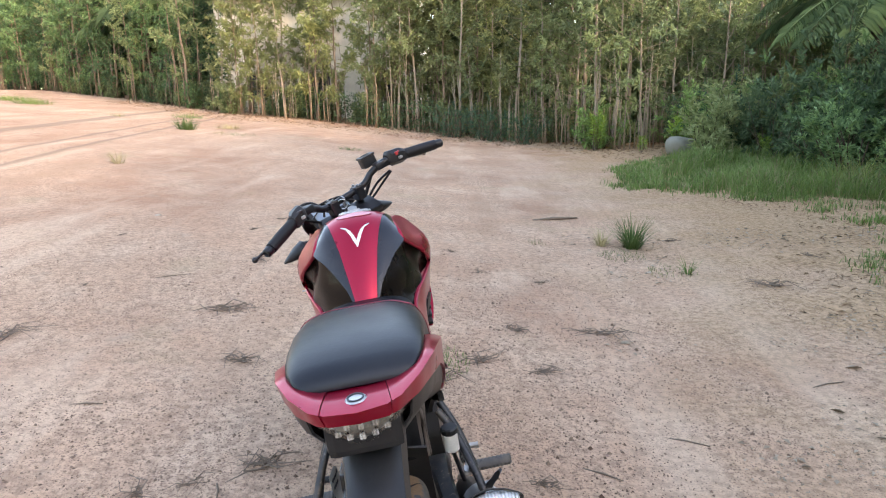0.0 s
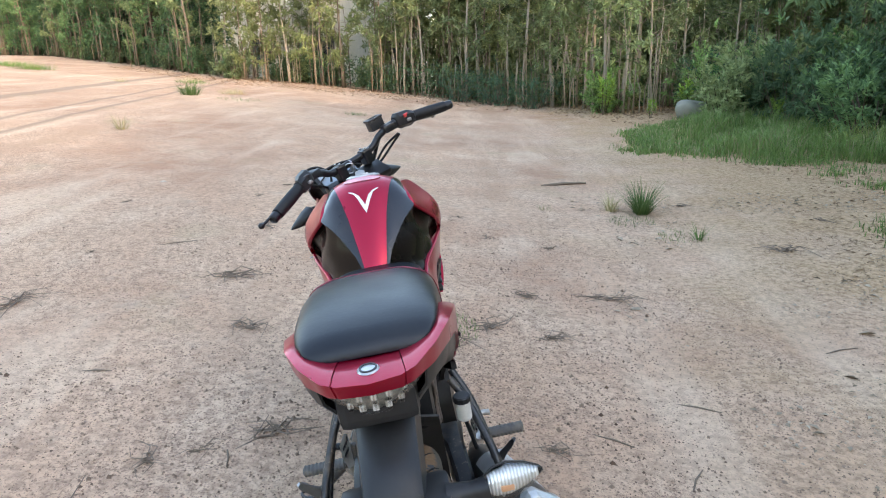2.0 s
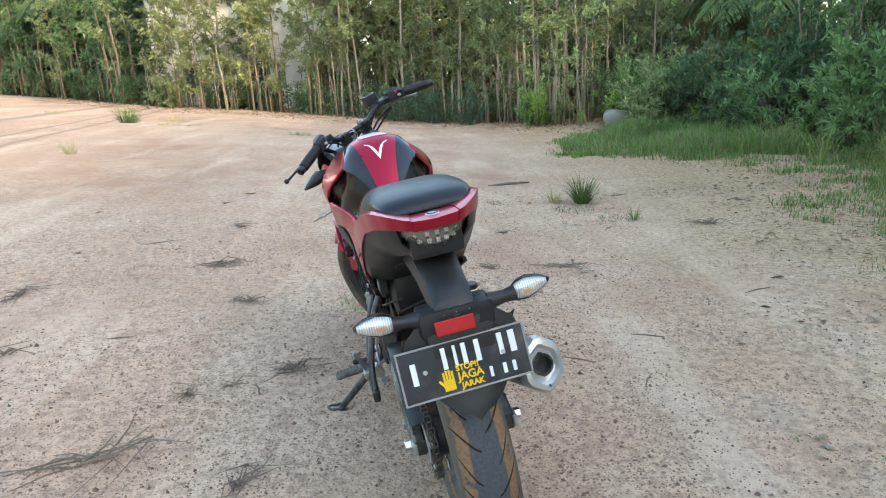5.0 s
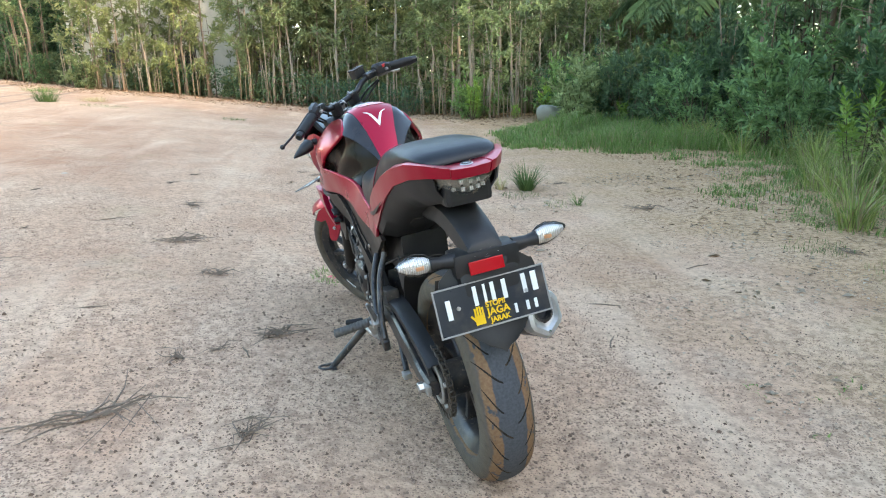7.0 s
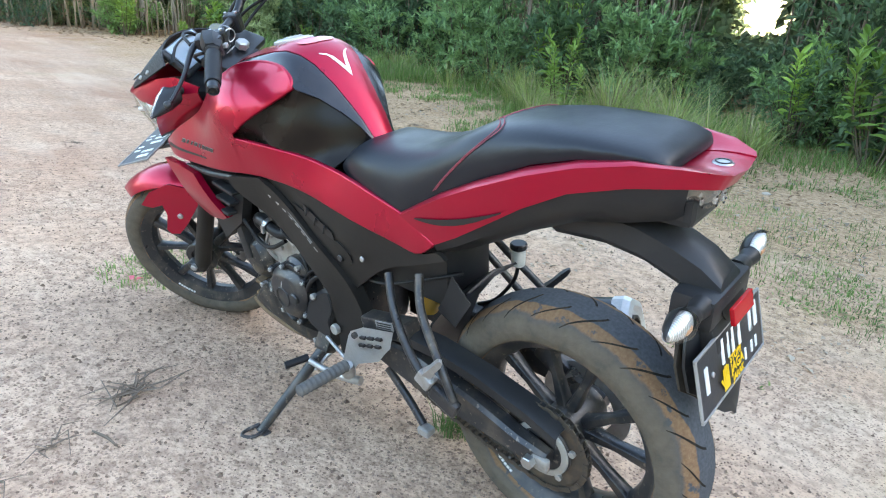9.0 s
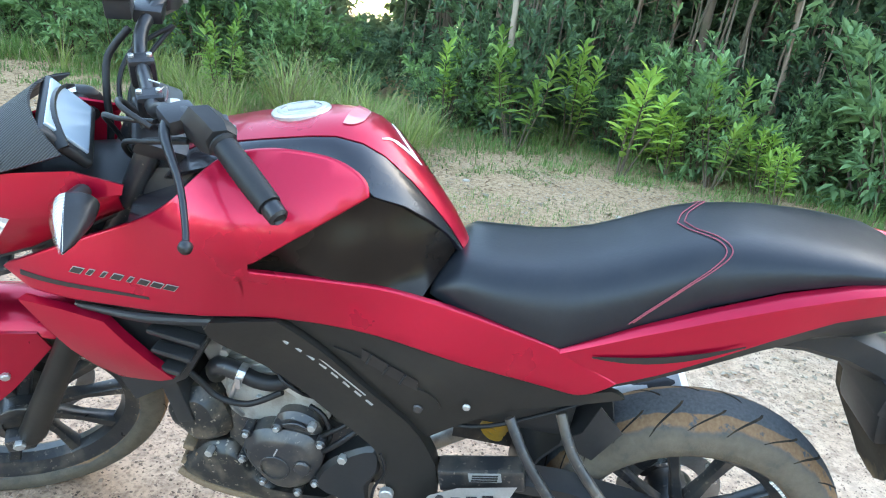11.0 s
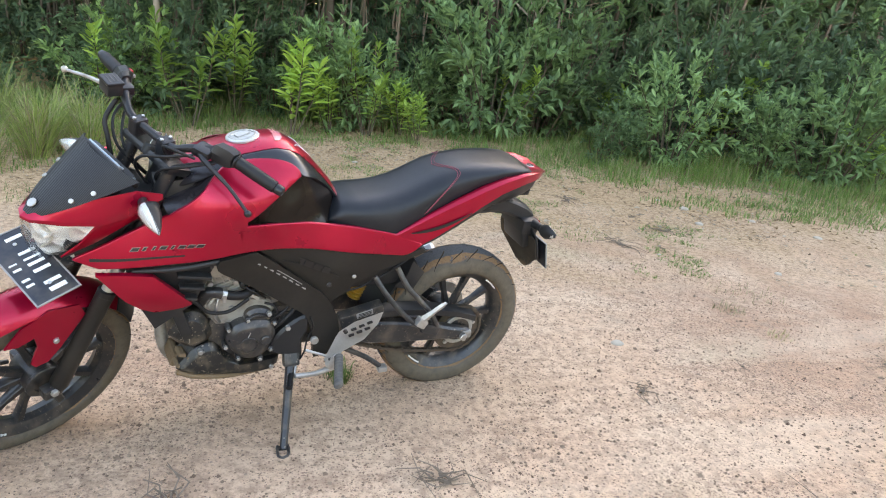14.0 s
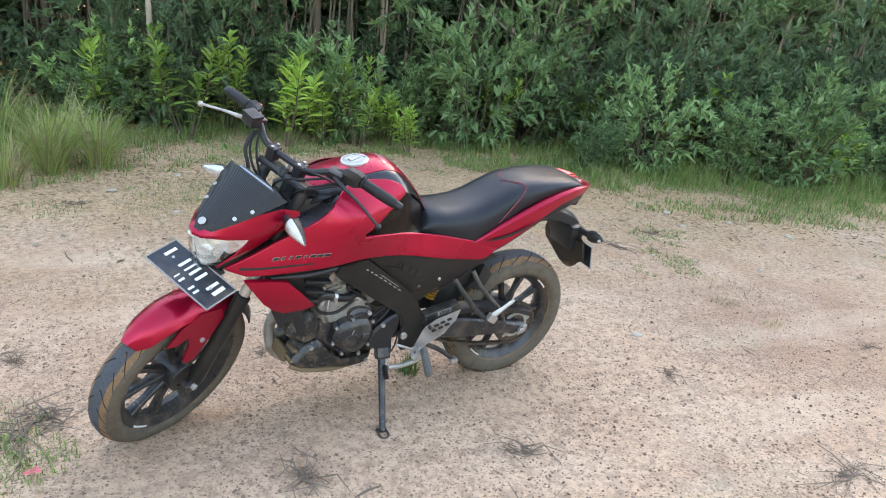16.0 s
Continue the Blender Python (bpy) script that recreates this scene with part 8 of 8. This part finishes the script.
    part("meter_hood", loft([[(0.092 * q, 1.198 - 0.018 * abs(q) ** 2 - 0.016 * s, 1.034 + 0.006 * s - 0.026 * abs(q) ** 2.4) for q in [k / 4 - 1 for k in range(9)]] for s in (0, 0.5, 1)], 0.005), BLACK_MATTE, pod, "", 40)
    steered(part("lamp_stay", block((0, 1.160, 0.860), (0.150, 0.190, 0.130), 0.03), BLACK_MATTE, bike, "", 45))
    steered(part("lamp_filler", block((0, 1.205, 0.815), (0.105, 0.20, 0.10), 0.03, (12, 0, 0)), BLACK_MATTE, bike, "", 45))
    part("nose_filler", block((0, 1.180, 0.762), (0.19, 0.17, 0.12), 0.03, (-8, 0, 0)), BLACK_MATTE, bike, "", 45)
    # front plate
    turn = STEER @ Matrix.Translation((-0.006, 1.388, 0.744)) @ Matrix.Rotation(radians(180), 4, 'Z') @ Matrix.Rotation(radians(-78), 4, 'X')
    plate("front_plate", turn, "black front number plate with white bars", ((-0.108, 0.012, 0.012, 0.042), (-0.045, 0.014, 0.010, 0.042), (-0.020, 0.014, 0.007, 0.042), (0.002, 0.014, 0.010, 0.042), (0.030, 0.014, 0.011, 0.042), (0.080, 0.014, 0.011, 0.042),
          (0.107, 0.014, 0.014, 0.042), (-0.02, -0.034, 0.005, 0.020), (0.002, -0.034, 0.008, 0.020), (0.045, -0.034, 0.008, 0.020), (0.066, -0.034, 0.008, 0.020)))
    steered(part("plate_bracket", block((0, 1.340, 0.745), (0.12, 0.07, 0.012), 0.003, (-10, 0, 0)), BLACK_METAL, bike))
    # front indicators
    for sx in (-1, 1):
        st = steered(part("indicator", tube([(sx * 0.105, 1.150, 0.945), (sx * 0.135, 1.165, 0.953), (sx * 0.150, 1.172, 0.950)], [0.014, 0.012, 0.018]), BLACK_MATTE, bike, "front turn signal on a rubber stalk", 40))
        rows, back = [], []
        for s, r in ((0, 0.020), (0.10, 0.028), (0.42, 0.024), (0.80, 0.012), (1, 0.003)):
            x = sx * (0.146 + 0.088 * s)
            arc = [math.pi * (k / 8 - 0.5) for k in range(9)]
            rows.append([(x, 1.172 + 0.012 * s + 0.95 * r * math.cos(q), 0.952 - 0.022 * s + 0.9 * r * math.sin(q)) for q in arc])
            back.append([(x, 1.172 + 0.012 * s - 1.45 * r * math.cos(q) ** 0.7, 0.952 - 0.022 * s + 0.9 * r * math.sin(q)) for q in arc[1:-1]])
            back[-1] = [(x, 1.172 + 0.012 * s, 0.952 - 0.022 * s - 0.9 * r)] + back[-1] + [(x, 1.172 + 0.012 * s, 0.952 - 0.022 * s + 0.9 * r)]
        part("lens", loft(rows, 0.002), CLEAR, st, "clear pointed lens", 60)
        part("shell", loft([[(sx * 0.144, 1.168, 0.952)] * 9] + back, 0.002), BLACK_MATTE, st, "black shell", 60)
        part("lamp_bowl", loft([[(p[0], 1.172 + (p[1] - 1.172) * 0.75, p[2]) for p in r] for r in rows], 0.001), RIBBED, st, "silvered ribbed bowl", 60)
    # bars, grips, levers, switches
    clamp = Vector((0, 1.045, 1.045))
    bar_pts = [(-0.365, 0.935, 1.058), (-0.25, 0.970, 1.080), (-0.19, 0.995, 1.092), (-0.13, 1.035, 1.075), (-0.085, 1.048, 1.050), (0.0, 1.050, 1.046), (0.085, 1.048, 1.050), (0.13, 1.035, 1.075), (0.19, 0.995, 1.092), (0.25, 0.970, 1.080), (0.365, 0.935, 1.058)]
    bar = part("handlebar", tube(bar_pts, 0.0115, 14), BLACK_BAR, bike, "black tubular handlebar", 60)
    bar.matrix_basis = BAR_TURN
    for sx in (-1, 1):
        part("bar_clamp", block((sx * 0.055, 1.050, 1.036), (0.034, 0.042, 0.050), 0.008), BLACK_BAR, bar)
        for dy in (-0.014, 0.014):
            part("bolt", disc((sx * 0.055, 1.050 + dy, 1.063), (0, 0, 1), 0.005, 0.006, 6, 0.001), STEEL, bar)
        a, b = Vector((sx * 0.235, 0.975, 1.0825)), Vector((sx * 0.352, 0.939, 1.060))
        rows = []
        u = (b - a).normalized()
        e1 = u.cross(Vector((0, 0, 1))).normalized()
        e2 = e1.cross(u)
        for k in range(33):
            s = k / 32
            r = 0.0165 + 0.0012 * math.sin(s * math.pi) + (0.0010 if k % 2 else 0) + (0.003 if k < 2 else 0)
            c = a.lerp(b, s)
            rows.append([c + e1 * r * math.cos(q) + e2 * r * math.sin(q) for q in [2 * math.pi * j / 16 for j in range(16)]])
        part("grip", loft(rows, close=True, caps=True), RUBBER, bar, "ribbed black rubber grip", 30)
        part("bar_end", lathe([(0.0001, 0), (0.013, 0), (0.015, 0.006), (0.014, 0.022), (0.010, 0.026), (0.008, 0.022), (0.0001, 0.020)], b, u, 20), BLACK_BAR, bar, "round bar end weight", 30)
        sw = part("switch_box", loft([[Vector((sx * x, y, z)) + e1 * 0.0 + Vector((0, dy * r, dz * r)) for dy, dz in ((-0.9, -0.6), (-1, 0.5), (-0.4, 1), (0.5, 1), (1, 0.3), (0.8, -0.8), (0, -1))] for x, y, z, r in ((0.180, 1.000, 1.090, 0.018), (0.190, 0.995, 1.090, 0.027), (0.225, 0.980, 1.085, 0.027), (0.236, 0.976, 1.083, 0.021))], close=True, caps=True), BLACK_MATTE, bar, "black switch box", 35)
        part("switch", block((sx * 0.208, 0.966, 1.100), (0.018, 0.012, 0.012), 0.003), BLACK_MARK if sx < 0 else material("red_switch", (0.45, 0.03, 0.03), 0.4), sw)
        part("switch", block((sx * 0.208, 0.955, 1.084), (0.014, 0.010, 0.010), 0.003), GREY_MARK, sw)
        # lever with a ball end
        pts = [(sx * 0.165, 1.035, 1.082), (sx * 0.20, 1.045, 1.078), (sx * 0.28, 1.040, 1.055), (sx * 0.345, 1.045, 1.036), (sx * 0.372, 1.050, 1.030)]
        lv = part("lever", join(tube(pts, [0.009, 0.0075, 0.005, 0.0045, 0.0045], 10), lathe([(0.0001, -0.010), (0.007, -0.007), (0.010, 0), (0.007, 0.007), (0.0001, 0.010)], pts[-1], (1, 0, 0), 14)), BLACK_BAR if sx < 0 else ENGINE_GREY, bar, "black clutch lever" if sx < 0 else "grey alloy brake lever", 50)
        part("lever_perch", block((sx * 0.165, 1.020, 1.084), (0.050, 0.050, 0.026), 0.008, (0, 0, sx * -15)), BLACK_BAR, bar, "", 40)
    # brake fluid box on the right, mirror-less stub
    box = part("fluid_box", block((0.150, 1.066, 1.106), (0.052, 0.042, 0.034), 0.006, (0, 0, -10)), BLACK_MATTE, bar, "square black brake fluid box", 40)
    part("box_lid", block((0.150, 1.066, 1.126), (0.056, 0.046, 0.008), 0.003, (0, 0, -10)), BLACK_BAR, box, "embossed lid")
    for k in range(3):
        part("lid_bar", block((0.150, 1.056 + 0.010 * k, 1.1308), (0.034, 0.002, 0.0012), 0, (0, 0, -10)), DUSTY_RUBBER, box)
    # cables from the bars into the frame
    for k, pts in enumerate((((0.150, 1.070, 1.085), (0.135, 1.110, 1.040), (0.100, 1.120, 0.990), (0.075, 1.130, 0.900), (0.080, 1.200, 0.700), (0.078, 1.300, 0.450)), ((0.180, 1.00, 1.075), (0.150, 1.075, 1.040), (0.095, 1.100, 0.985), (0.050, 1.060, 0.920), (0.030, 1.0, 0.860)),
                             ((0.185, 1.00, 1.072), (0.140, 1.055, 1.025), (0.080, 1.085, 0.975), (0.040, 1.040, 0.900)), ((-0.150, 1.040, 1.082), (-0.100, 1.090, 1.060), (-0.040, 1.115, 1.030), (0.0, 1.10, 0.960), (-0.06, 1.06, 0.88)),
                             ((-0.190, 1.00, 1.072), (-0.150, 1.055, 1.050), (-0.095, 1.090, 1.015), (-0.060, 1.080, 0.960), (-0.04, 1.02, 0.90)), ((-0.185, 0.99, 1.070), (-0.130, 1.040, 1.040), (-0.080, 1.070, 1.000), (-0.05, 1.05, 0.93)))):
        steered(part("cable", tube(pts, 0.0065 if k == 0 else 0.0042, 8), RUBBER, bike, "black control cable", 60))
    steered(part("cable_loop", tube([(-0.165, 1.045, 1.082), (-0.13, 1.08, 1.095), (-0.09, 1.085, 1.085), (-0.07, 1.07, 1.055), (-0.08, 1.06, 1.03)], 0.0042, 8), RUBBER, bike, "black control cable", 60))
    # dark trim between tank, cowl and bars
    part("cockpit_trim", block((0, 0.985, 0.905), (0.22, 0.13, 0.09), 0.03, (-10, 0, 0)), BLACK_MATTE, bike, "black plastic cockpit trim", 45)
    part("air_box", block((0, 0.93, 0.80), (0.22, 0.22, 0.14), 0.03), BLACK_MATTE, bike, "", 45)
    part("nose_filler", block((0, 1.03, 0.76), (0.24, 0.16, 0.09), 0.03), BLACK_MATTE, bike, "", 45)
    for sx in (-1, 1):
        part("trim_flap", loft([[(sx * 0.165, 1.02, 0.868), (sx * 0.13, 1.03, 0.885), (sx * 0.09, 1.02, 0.90)], [(sx * 0.165, 0.95, 0.905), (sx * 0.13, 0.95, 0.925), (sx * 0.09, 0.95, 0.935)], [(sx * 0.145, 0.90, 0.965), (sx * 0.12, 0.90, 0.972), (sx * 0.09, 0.90, 0.98)]], 0.005), BLACK_GLOSS, bike, "glossy black trim beside the tank", 45)


build_front()
